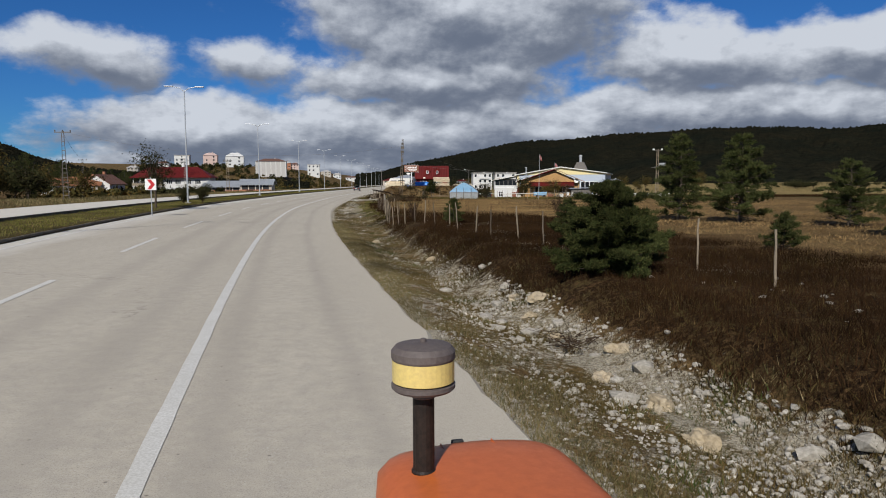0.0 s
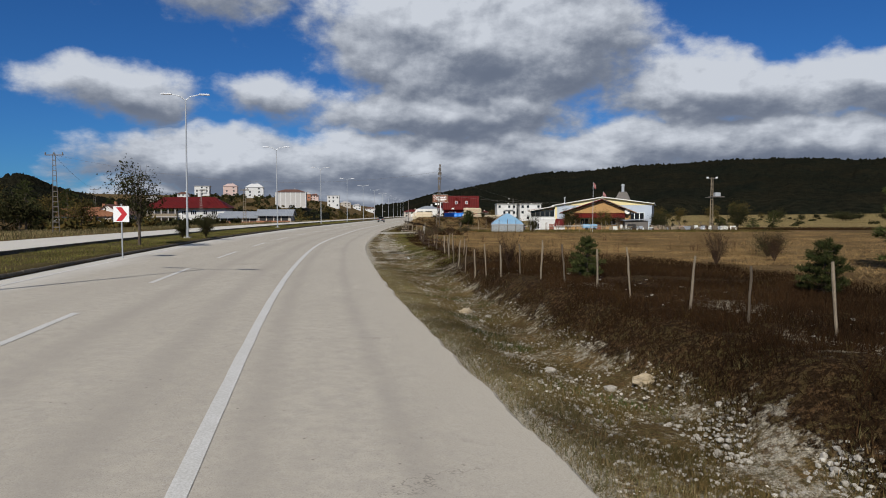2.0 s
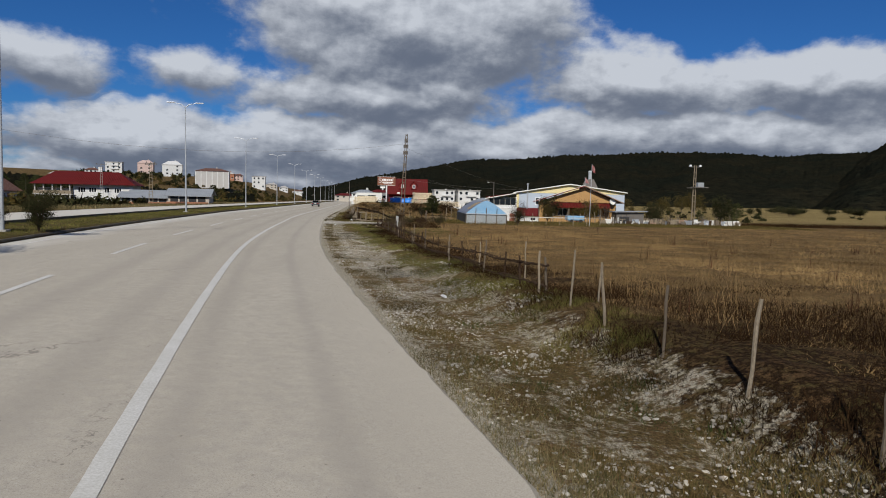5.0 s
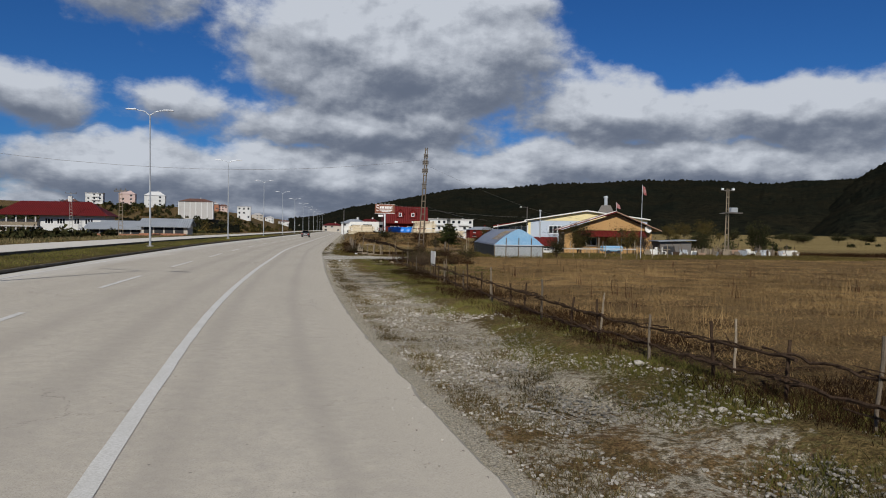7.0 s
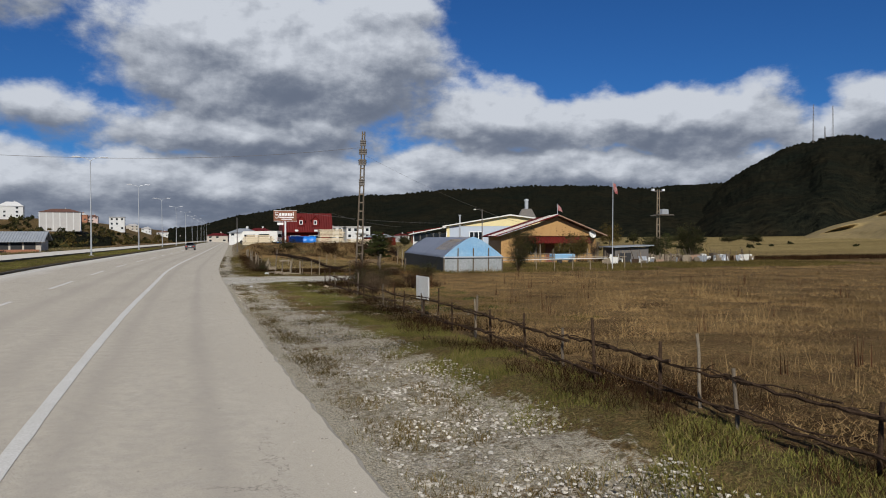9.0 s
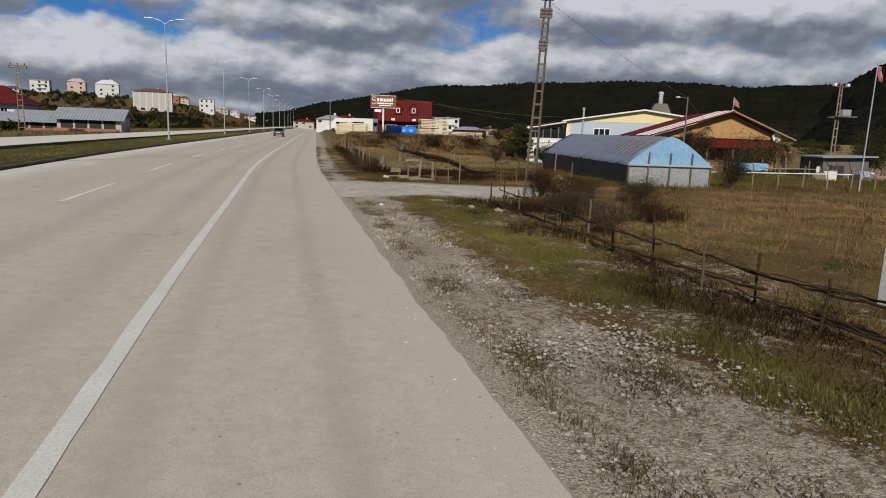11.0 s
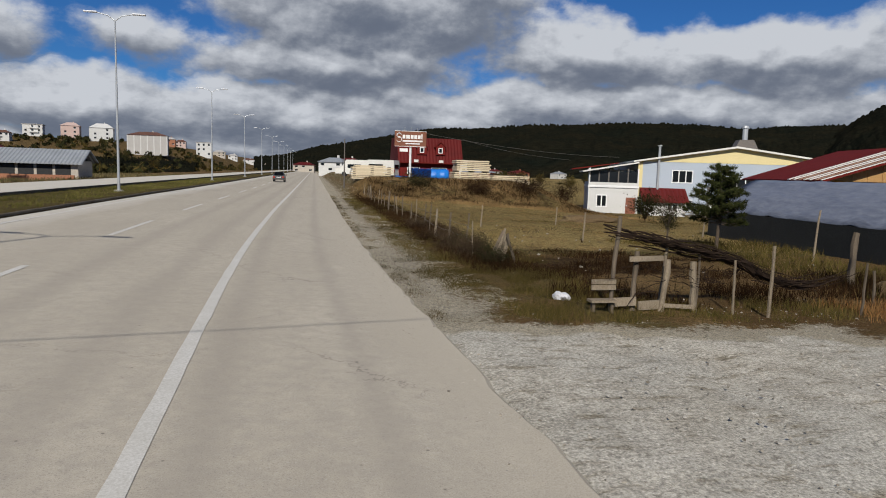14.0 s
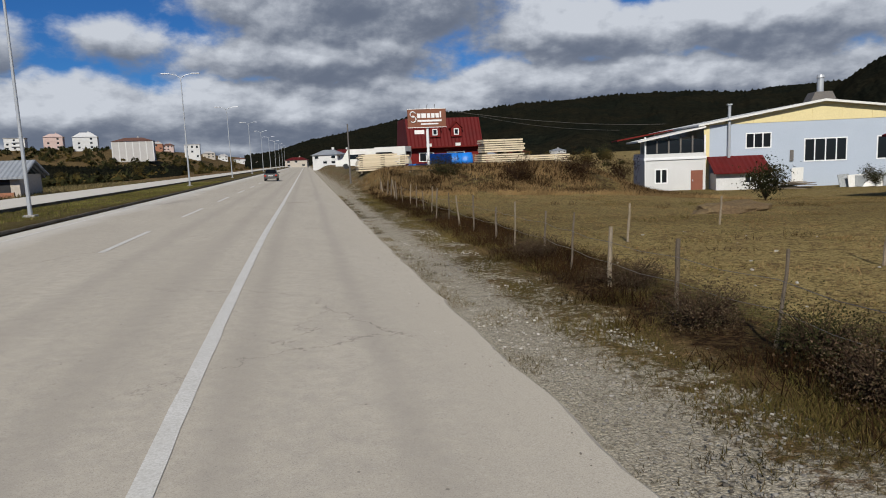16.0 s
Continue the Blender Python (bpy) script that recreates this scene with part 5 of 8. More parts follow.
def stake_fence():
    t = thing("stake_fence", (0, 0, 0), "row of rough pale wooden stakes along the field", "fence")
    spots = [(6.9, 9.0), (6.42, 11.2), (6.1, 13.6), (6.1, 17.0), (4.05, 19.4), (3.65, 21.5), (2.9, 22.6), (2.55, 24.1), (2.03, 26.0), (1.86, 28.0), (1.3, 29.1), (0.88, 30.2), (0.45, 31.2), (0.0, 32.0), (-0.33, 33.3), (-0.61, 34.2), (-0.84, 35.9), (-1.0, 37.6), (-1.1, 39.4), (-1.2, 41.25), (-1.18, 43.05), (-1.29, 44.8)]
    for k, (x, y) in enumerate(spots):
        ob = new("post", stake_meshes[k % 6])
        ob.parent = t
        ob.matrix_basis = pose(x, y, ground_z(x, y) + 0.02, fence_rnd.uniform(-4, 4), fence_rnd.uniform(-5, 5), fence_rnd.uniform(0, 360))


stake_fence()


def branch(bm, a, b, r0, r1, sag, rnd, n=9, wob=0.05):
    a, b = Vector(a), Vector(b)
    pts, rad = [], []
    for k in range(n + 1):
        s = k / n
        p = a.lerp(b, s)
        p += Vector((rnd.uniform(-wob, wob), rnd.uniform(-wob, wob), -sag * 4 * s * (1 - s) + rnd.uniform(-wob, wob)))
        pts.append(p)
        rad.append((r0 + (r1 - r0) * s) * rnd.uniform(0.8, 1.2))
    tube(bm, pts, rad, 6)
    return bm


def rail_fence():
    t = thing("rail_fence", (0, 0, 0), "rustic fence of crooked dark branches on wooden posts", "fence")
    rnd = random.Random(33)
    ys = np.arange(45.0, 90.5, 1.42)
    spots = []
    for k, y in enumerate(ys):
        u = 7.2 + 0.35 * float(smooth(54, 64, y)) + 0.6 * float(smooth(64, 78, y)) + rnd.uniform(-0.07, 0.07)
        p = along(u, float(y) + rnd.uniform(-0.2, 0.2))
        spots.append(p)
        h = rnd.choice((0.8, 0.74, 0.86, 1.05, 0.78))
        ob = new("post", rough_stake(h * 0.92, 0.025, 100 + k, M_rail if k % 3 else M_post))
        ob.parent = t
        ob.matrix_basis = pose(p.x, p.y, p.z, rnd.uniform(-4, 4), rnd.uniform(-5, 5), rnd.uniform(0, 360))
    for lvl, base in ((0, 0.56), (1, 0.22)):
        k = 0
        while k < len(spots) - 2:
            span = rnd.choice((2, 3, 3))
            e = min(k + span, len(spots) - 1)
            a, b = spots[k], spots[e]
            off = Vector((-0.07, 0, 0))
            lift_a, lift_b = base + rnd.uniform(-0.06, 0.08), base + rnd.uniform(-0.08, 0.06)
            bm = branch(bmesh.new(), a + off + Vector((0, -0.3, lift_a)), b + off + Vector((0, 0.35, lift_b)), 0.024, 0.014, 0.02, rnd, 22, 0.024)
            for _ in range(3):
                # thinner sticks and side twigs bound along the rail
                s0, s1 = rnd.uniform(0, 0.5), rnd.uniform(0.5, 1.0)
                p0, p1 = (a + off + Vector((0, 0, lift_a))).lerp(b + off + Vector((0, 0, lift_b)), s0), (a + off + Vector((0, 0, lift_a))).lerp(b + off + Vector((0, 0, lift_b)), s1)
                branch(bm, p0 + Vector((rnd.uniform(-0.03, 0.03), 0, rnd.uniform(-0.03, 0.06))), p1 + Vector((rnd.uniform(-0.03, 0.03), 0, rnd.uniform(-0.03, 0.06))), 0.013, 0.007, 0.0, rnd, 12, 0.02)
            for _ in range(7):
                p0 = (a + off + Vector((0, 0, lift_a))).lerp(b + off + Vector((0, 0, lift_b)), rnd.random())
                branch(bm, p0, p0 + Vector((rnd.uniform(-0.12, 0.12), rnd.uniform(-0.25, 0.25), rnd.uniform(-0.06, 0.2))), 0.007, 0.002, 0.0, rnd, 3, 0.015)
            part("rail", bm, M_rail, t)
            k = e
    # a few taller free stakes behind
    for y in (43.6, 47.9, 52.4, 56.2, 63.0, 70.2):
        p = along(7.75 + rnd.uniform(-0.1, 0.2), y)
        ob = new("post", rough_stake(rnd.uniform(0.75, 1.0), 0.022, 160 + int(y), M_palepost))
        ob.parent = t
        ob.matrix_basis = pose(p.x, p.y, p.z, rnd.uniform(-4, 4), rnd.uniform(-4, 4), y * 30)


rail_fence()


def yard_fence():
    """The tumbledown fence by the driveway: grey posts, short planks, a bundle of brush laid on top."""
    t = thing("brush_fence", (0, 0, 0), "tumbledown grey plank fence heaped with dark branches", "fence")
    rnd = random.Random(55)
    posts = [(-4.72, 99.8, 1.68, 0.042, M_post), (-4.3, 99.8, 1.07, 0.05, M_post), (-3.8, 99.7, 0.95, 0.062, M_palepost), (-3.15, 99.75, 0.9, 0.066, M_palepost), (-3.72, 99.95, 1.3, 0.03, M_palepost), (-3.0, 99.9, 1.0, 0.025, M_post), (-2.45, 99.6, 0.95, 0.026, M_palepost), (-2.0, 99.25, 1.25, 0.032, M_palepost), (-0.05, 99.3, 0.95, 0.026, M_post), (1.0, 100.1, 0.7, 0.03, M_post), (2.7, 102.5, 1.25, 0.085, M_post), (4.2, 101.3, 1.0, 0.04, M_post)]
    for k, (x, y, h, r, m) in enumerate(posts):
        ob = new("post", rough_stake(h, r, 300 + k, m))
        ob.parent = t
        ob.matrix_basis = pose(x, y, ground_z(x, y), rnd.uniform(-4, 4), rnd.uniform(-5, 5), 0)
    for x0, x1, z, h in ((-4.7, -4.28, 0.12, 0.15), (-4.24, -3.84, 0.05, 0.16), (-4.45, -3.8, 0.9, 0.09), (-3.75, -3.2, 0.1, 0.07)):
        ob = part("plank", boxed(0, 0, 0, x1 - x0, 0.03, h), M_palepost, t)
        ob.matrix_basis = pose(x0, 99.68, ground_z(x0, 99.5) + z, rnd.uniform(-6, 6), rnd.uniform(-4, 4), rnd.uniform(-4, 4))
    line = spline([(-4.85, 1.26), (-4.0, 1.1), (-3.2, 0.93), (-2.3, 0.76), (-1.6, 0.45), (-0.8, 0.28), (0.3, 0.5)])
    for k in range(120):
        # branches bundled along a sagging line that drops towards the pole
        xa = rnd.uniform(-4.95, -1.0)
        xb = min(0.4, xa + rnd.uniform(0.7, 2.0))
        off = Vector((0, rnd.gauss(0, 0.1), rnd.gauss(0, 0.055)))
        bm = bmesh.new()
        pts = [Vector((xa + (xb - xa) * i / 7, 99.85 + 0.06 * (xa + 4.9), ground_z(xa, 99.8) + 0.16 + float(line(xa + (xb - xa) * i / 7)))) + off + Vector((0, rnd.uniform(-0.03, 0.03), rnd.uniform(-0.03, 0.03))) for i in range(8)]
        tube(bm, pts, [rnd.uniform(0.008, 0.016) * (1 - 0.08 * i) for i in range(8)], 5)
        part("branch", bm, M_brush, t)
    for k in range(46):
        a = Vector((rnd.uniform(-4.6, -1.8), 99.8 + rnd.uniform(-0.15, 0.3), ground_z(-2, 99.8) + rnd.uniform(0.35, 0.95)))
        b = a + Vector((rnd.uniform(-0.9, 0.9), rnd.uniform(-0.25, 0.25), rnd.uniform(-0.35, 0.3)))
        part("branch", branch(bmesh.new(), a, b, 0.009, 0.004, 0.02, rnd, 5, 0.03), M_brush, t)


yard_fence()


def lean_boards():
    z = ground_z(-4.9, 106.1)
    t = thing("leaning_boards", (-4.9, 106.1, z), "weathered boards leaning against a post", "boards")
    for k in range(4):
        ob = part("board", boxed(-0.07, -0.015, 0, 0.07, 0.015, 1.25 - 0.1 * k), M_palepost if k % 2 else M_post, t)
        ob.matrix_basis = pose(-0.32 + 0.13 * k, -0.05 * k, -0.05, -12, 24, 10 * k - 15)
    ob = new("post", rough_stake(1.2, 0.045, 77, M_palepost))
    ob.parent = t
    ob.matrix_basis = pose(-0.05, 0.1, 0, 4, 14, 0)
    ob = new("post", rough_stake(1.05, 0.05, 78, M_post))
    ob.parent = t
    ob.matrix_basis = pose(0.55, -0.2, 0, -4, -16, 0)
    t.scale = (0.8, 0.8, 0.8)


lean_boards()


def field_fence():
    t = thing("field_fence", (0, 0, 0), "wooden stakes with wire along the ploughed field", "fence")
    rnd = random.Random(66)
    spots = []
    for k, y in enumerate(np.arange(107.0, 150.0, 1.9)):
        x = -5.25 + 0.012 * (y - 107) + rnd.uniform(-0.12, 0.12)
        z = ground_z(x, y)
        ob = new("post", rough_stake(rnd.choice((0.9, 1.05, 1.15)), rnd.choice((0.024, 0.03, 0.038)), 500 + k, M_post if k % 3 else M_palepost))
        ob.parent = t
        ob.matrix_basis = pose(x, y, z, rnd.uniform(-5, 5), rnd.uniform(-6, 6), 0)
        spots.append(Vector((x, y, z)))
    for lvl in (0.45, 0.8):
        for a, b in zip(spots, spots[1:]):
            bm = bmesh.new()
            tube(bm, [a + Vector((0, 0, lvl)), (a + b) / 2 + Vector((0, 0, lvl - 0.04)), b + Vector((0, 0, lvl))], 0.005, 4)
            part("wire", bm, M_darksteel, t)
    for x, y, h in ((-2.2, 118, 1.0), (0.5, 113, 1.05), (2.5, 121, 0.9), (5.5, 107, 1.6), (7.4, 115.8, 1.7)):
        ob = new("post", rough_stake(h, 0.036, int(x * 7) % 50 + 600, M_palepost))
        ob.parent = t
        ob.matrix_basis = pose(x, y, ground_z(x, y), 3, 2, 0)


field_fence()

# front rail of the farmyard
yr = thing("yard_railing", (0, 0, 0), "thin pale rail on posts before the greenhouse and house", "railing")
rnd_y = random.Random(9)
for k in range(9):
    x = 10.9 + k * 1.5
    ob = new("post", rough_stake(1.25, 0.035, 700 + k, M_palepost))
    ob.parent = yr
    ob.matrix_basis = pose(x, 100.4, ground_z(x, 100.4), rnd_y.uniform(-4, 4), rnd_y.uniform(-4, 4), 0)
bm = bmesh.new()
tube(bm, [(10.5, 100.35, 0.55), (16.0, 100.35, 0.58), (19.8, 100.35, 0.6)], 0.03, 6)
part("rail", bm, M_whiteplate, yr)


# ---- white sheet sign by the fence ----
def field_sign():
    x, y = -2.25, 75.3
    z = ground_z(x, y)
    t = thing("field_sign", (x, y, z), "blank weathered white sheet sign on a dark post", "sign", rz=-87)
    bm = bmesh.new()
    tube(bm, [(0, 0.03, -0.2), (0, 0.03, 0.7)], 0.035, 6)
    part("post", bm, M_rail, t)
    part("plate", boxed(-0.55, -0.012, 0.5, 0.55, 0.012, 1.2), M_whiteplate, t)


field_sign()


# ---- farmyard sheds and clutter ----
def lean_shed():
    x, y = 28.0, 112.0
    z = ground_z(x, y)
    t = thing("farm_shed", (x, y, z), "small grey sheet-roofed shed in the farmyard", "shed", rz=-10)
    part("wall", boxed(0, 0, -0.3, 3.4, 3.0, 1.5), M_darksteel, t)
    part("roof", prism(bmesh.new(), [(-0.3, 1.5), (3.8, 1.65), (3.8, 1.75), (-0.3, 1.6)], "y", -0.4, 3.3), M_greyroof, t)
    for k in range(9):
        part("board", boxed(3.6 + k * 0.28, 0.4, -0.2, 3.8 + k * 0.28, 0.45, 0.9 - 0.05 * (k % 4)), M_palepost if k % 2 else M_post, t)
    # flat black sheet on the wall paints the shade inside a doorway
    part("opening", boxed(0.4, -0.02, -0.2, 1.6, 0.0, 1.0), M_black, t)
    u = thing("white_crates", (38.5, 113.0, ground_z(38.5, 113)), "white crates and boxes stacked in the farmyard", "crates")
    rnd = random.Random(3)
    for k in range(7):
        part("crate", boxed(k * 0.62, rnd.uniform(0, 0.4), 0, k * 0.62 + 0.5, 0.7, rnd.uniform(0.5, 0.95), bevel=0.02), M_whiteplate if k % 3 else M_post, u)
    w = thing("firewood_pile", (33.5, 116.0, ground_z(33.5, 116)), "untidy pile of old boards and branches", "wood pile")
    for k in range(40):
        a = Vector((rnd.uniform(0, 5.0), rnd.uniform(-0.6, 0.6), rnd.uniform(0.05, 0.7)))
        b = a + Vector((rnd.uniform(0.7, 1.8) * rnd.choice((-1, 1)), rnd.uniform(-0.5, 0.5), rnd.uniform(-0.3, 0.6)))
        part("stick", branch(bmesh.new(), a, b, 0.05, 0.03, 0, rnd, 3, 0.02), M_post if k % 3 else M_palepost, w)
    bt = thing("blue_barrel", (21.8, 112.5, ground_z(21.8, 112.5)), "blue plastic covered trailer bed by the house", "trailer")
    part("cover", boxed(0, 0, 0.35, 2.2, 1.2, 0.95, bevel=0.1), M_bluesheet, bt)
    for x in (0.5, 1.7):
        bm = bmesh.new()
        tube(bm, [(x, -0.1, 0.25), (x, 0.08, 0.25)], 0.25, 12)
        part("wheel", bm, M_black, bt)

    # rough rail along the front of the yard
    r = thing("yard_rail", (0, 0, 0), "long pale pole rail on posts before the house", "rail")
    for k in range(8):
        px, py = 16.5 + k * 1.75, 113.6 - k * 0.25
        ob = new("post", rough_stake(1.25 + 0.2 * (k % 2), 0.05, 800 + k, M_palepost if k % 3 else M_post))
        ob.parent = r
        ob.matrix_basis = pose(px, py, ground_z(px, py), rnd.uniform(-3, 3), rnd.uniform(-3, 3), 0)
    for k in range(4):
        ax, bx = 16.4 + k * 3.1, 19.8 + k * 3.1
        part("rail", branch(bmesh.new(), (ax, 113.5 - k * 0.44, 0.35), (bx, 113.1 - k * 0.44, 0.32), 0.05, 0.04, 0.03, rnd, 6, 0.015), M_palepost, r)
    for k, (px, py) in enumerate(((33.0, 112.4), (35.6, 112.0), (37.2, 112.6), (41.2, 113.4), (31.9, 111.6), (29.2, 109.8), (34.4, 110.4), (36.4, 110.6), (38.4, 110.2), (40.0, 111.2), (42.6, 111.6), (25.6, 108.6), (44.5, 113.0))):
        j = thing("scrap_heap", (px, py, ground_z(px, py)), "heap of scrap boards, sheets and poles in the farmyard", "scrap heap", "farmyard scrap")
        for i in range(7):
            w2, h2 = rnd.uniform(0.4, 1.1), rnd.uniform(0.25, 0.8)
            ob = part("board", boxed(-w2 / 2, -0.02, 0, w2 / 2, 0.02, h2), rnd.choice((M_palepost, M_greyroof, M_whiteplate, M_post, M_rail, M_rust)), j)
            ob.matrix_basis = pose(rnd.uniform(-0.8, 0.8), rnd.uniform(-0.4, 0.4), 0.0, rnd.uniform(-35, 20), 0, rnd.uniform(-40, 40))
        for i in range(5):
            p = Vector((rnd.uniform(-1, 1), rnd.uniform(-0.3, 0.3), 0))
            part("pole", branch(bmesh.new(), p, p + Vector((rnd.uniform(-0.7, 0.7), 0.2, rnd.uniform(0.7, 1.5))), 0.035, 0.02, 0, rnd, 3, 0.02), M_rail if i % 2 else M_post, j)
    for k in range(2):
        px, py = 27.4 + k * 0.8, 111.4
        c = thing("garden_chair", (px, py, ground_z(px, py)), "white plastic garden chair in the yard", "chair", "garden chairs", rz=20 + 30 * k)
        part("seat", boxed(-0.24, -0.22, 0.4, 0.24, 0.22, 0.44, bevel=0.015), M_whiteplate, c)
        part("backrest", boxed(-0.24, 0.19, 0.44, 0.24, 0.23, 0.88, bevel=0.015), M_whiteplate, c)
        for lx in (-0.2, 0.2):
            for ly in (-0.18, 0.18):
                part("leg", boxed(lx - 0.025, ly - 0.025, 0, lx + 0.025, ly + 0.025, 0.4), M_whiteplate, c)


lean_shed()

bench = thing("broken_bench", (-4.9, 99.62, ground_z(-4.9, 99.62)), "broken wooden bench of two pale planks", "bench")
part("seat", boxed(-0.28, -0.1, 0.22, 0.18, 0.12, 0.26), M_palepost, bench)
for z in (0.40, 0.50):
    part("backrest", boxed(-0.2, 0.12, z, 0.25, 0.145, z + 0.085), M_palepost, bench)
for x in (-0.24, 0.1):
    part("leg", boxed(x, -0.04, 0, x + 0.05, 0.04, 0.22), M_post, bench)


def crumple(name, place, size, mat, label, cat, seed, flat=0.6, sub=3):
    bm = bmesh.new()
    bmesh.ops.create_icosphere(bm, subdivisions=sub, radius=1.0)
    for v in bm.verts:
        d = 1 + 0.35 * noise.fractal(v.co * 1.6 + Vector((seed * 3.3, 0, 0)), 1.0, 2.0, 3)
        v.co = Vector((v.co.x * size[0] * d, v.co.y * size[1] * d, v.co.z * size[2] * d))
    ob = part(name, bm, mat)
    ob.matrix_world = pose(place[0], place[1], place[2], 0, 0, seed * 57)
    return tagged(ob, label, cat)


crumple("plastic_bag", (-5.18, 100.9, ground_z(-5.18, 100.9) + 0.07), (0.19, 0.14, 0.085), M_bag, "crumpled white plastic bag in the grass", "litter", 2)
crumple("plastic_bottle", (-3.1, 46.5, ground_z(-3.1, 46.5) + 0.05), (0.14, 0.05, 0.045), M_bag, "crushed white plastic bottle on the verge", "litter", 5)
crumple("drink_can", (-6.6, 89.7, ground_z(-6.6, 89.7) + 0.04), (0.09, 0.04, 0.04), M_bag, "crushed pale drink can on the gravel", "litter", 7)

# ---- houses on the far side ----
M_pinkwall = material("pink_render", (0.55, 0.41, 0.36), (0.50, 0.37, 0.32), scale=0.3, fine=5, bump=0.05)
M_beige = material("beige_render", (0.46, 0.41, 0.34), (0.40, 0.36, 0.30), scale=0.3, fine=5, bump=0.05)
M_bareconc = material("bare_concrete_frame", (0.46, 0.44, 0.41), (0.40, 0.38, 0.35), scale=0.3, fine=5, bump=0.05)
M_brownroof = tiled("brown_tile_roof", (0.17, 0.085, 0.055), (0.12, 0.06, 0.042), 0.4)
M_brick = material("orange_brick_wall", (0.34, 0.15, 0.08), (0.28, 0.12, 0.07), scale=0.6, fine=9, bump=0.2)


def far_block(name, x, y, w, d, h, floors, cols, wall, roof, label, cat="apartment building", rz=0.0, roof_h=1.6, balc=False, group=""):
    """A block with storeys of separate windows, floor bands and a hipped or flat roof."""
    z = ground_z(x, y)
    t = thing(name, (x, y, z), label, cat, group, rz)
    part("wall", boxed(-w / 2, -d / 2, -1.5, w / 2, d / 2, h), wall, t)
    sh = h / floors
    for f in range(floors):
        if f:
            part("floor_band", boxed(-w / 2 - 0.06, -d / 2 - 0.06, f * sh - 0.1, w / 2 + 0.06, d / 2 + 0.06, f * sh + 0.08), wall, t)
        for c in range(cols):
            cx = -w / 2 + w * (c + 0.5) / cols
            ww = min(1.5, w / cols * 0.45)
            if (c * 7 + f * 5 + int(abs(x))) % 4 == 0:
                continue
            win = new("window")
            win.parent = t
            part("pane", boxed(cx - ww / 2, -d / 2 - 0.03, f * sh + sh * 0.32, cx + ww / 2, -d / 2 + 0.1, f * sh + sh * 0.78), M_glass, win)
            part("sill", boxed(cx - ww / 2 - 0.1, -d / 2 - 0.15, f * sh + sh * 0.26, cx + ww / 2 + 0.1, -d / 2 + 0.05, f * sh + sh * 0.32), M_whiteedge, win)
        for c in range(2):
            cy = -d / 2 + d * (c + 0.5) / 2
            part("side_window", boxed(w / 2 - 0.1, cy - 0.6, f * sh + sh * 0.32, w / 2 + 0.03, cy + 0.6, f * sh + sh * 0.78), M_glass, t)
        if balc and f:
            part("balcony", boxed(-w * 0.15, -d / 2 - 1.1, f * sh - 0.1, w * 0.3, -d / 2, f * sh + 0.75), M_white, t)
    if not cols:
        # bare frame: columns and blocked-up bays instead of windows
        for c in range(7):
            cx = -w / 2 + w * c / 6
            part("column", boxed(cx - 0.3, -d / 2 - 0.12, -1.0, cx + 0.3, -d / 2 + 0.1, h), M_white, t)
    o = 0.5
    bm = bmesh.new()
    if roof_h > 0.5:
        lo = [bm.verts.new(p) for p in ((-w / 2 - o, -d / 2 - o, h), (w / 2 + o, -d / 2 - o, h), (w / 2 + o, d / 2 + o, h), (-w / 2 - o, d / 2 + o, h))]
        hi = [bm.verts.new(p) for p in ((-w * 0.22, 0, h + roof_h), (w * 0.22, 0, h + roof_h))]
        for f in ((lo[0], lo[1], hi[1], hi[0]), (lo[1], lo[2], hi[1]), (lo[2], lo[3], hi[0], hi[1]), (lo[3], lo[0], hi[0]), lo[::-1]):
            bm.faces.new(f)
    else:
        box(bm, -w / 2 - o, -d / 2 - o, h, w / 2 + o, d / 2 + o, h + 0.3)
    rf = part("roof", bm, roof, t)
    part("chimney", boxed(w * 0.1, 0.5, h, w * 0.1 + 0.7, 1.2, h + roof_h + 0.8), wall, rf)
    return t


far_block("concrete_block", -111, 571, 24, 14, 11.5, 3, 0, M_bareconc, M_brownroof, "unfinished grey concrete block under a dark roof", rz=6, roof_h=2.4)
far_block("shell_building", -93, 697, 12, 10, 11.5, 3, 3, M_white, M_bareconc, "white building shell with open window holes", rz=4, roof_h=0)
far_block("white_house", -158, 640, 16, 12, 9.0, 3, 2, M_white, M_white, "white gabled house on the slope", "house", rz=10, roof_h=3.5)
far_block("pink_house", -190, 675, 13, 12, 9.5, 3, 2, M_pinkwall, M_pinkwall, "pink apartment house on the hill", rz=10, roof_h=2.8)
far_block("terraced_flats", -222, 690, 14, 12, 9.5, 3, 3, M_white, M_bareconc, "white flats with dark balconies on the hill", rz=10, roof_h=0, balc=True)
for k, (az, d, w, h, m) in enumerate(((-20.8, 560, 9, 5, M_white), (-23.4, 520, 8, 5, M_beige), (-10.2, 640, 10, 6, M_brick), (-9.4, 700, 9, 6, M_pinkwall), (-6.6, 760, 12, 6, M_beige), (-5.6, 820, 10, 6, M_white), (-4.4, 900, 14, 6, M_white), (-3.2, 820, 12, 5, M_pinkwall))):
    x, y = -8 + math.sin(radians(az)) * d, 70 + math.cos(radians(az)) * d
    far_block("town_house", x, y, w, 10, h * 0.85, 2 if h < 8 else 3, 3, m, M_bareconc if k % 3 else M_brownroof, "small distant town house with a tiled roof", "house", rz=-az * 0.5, roof_h=1.8, group="distant town houses")
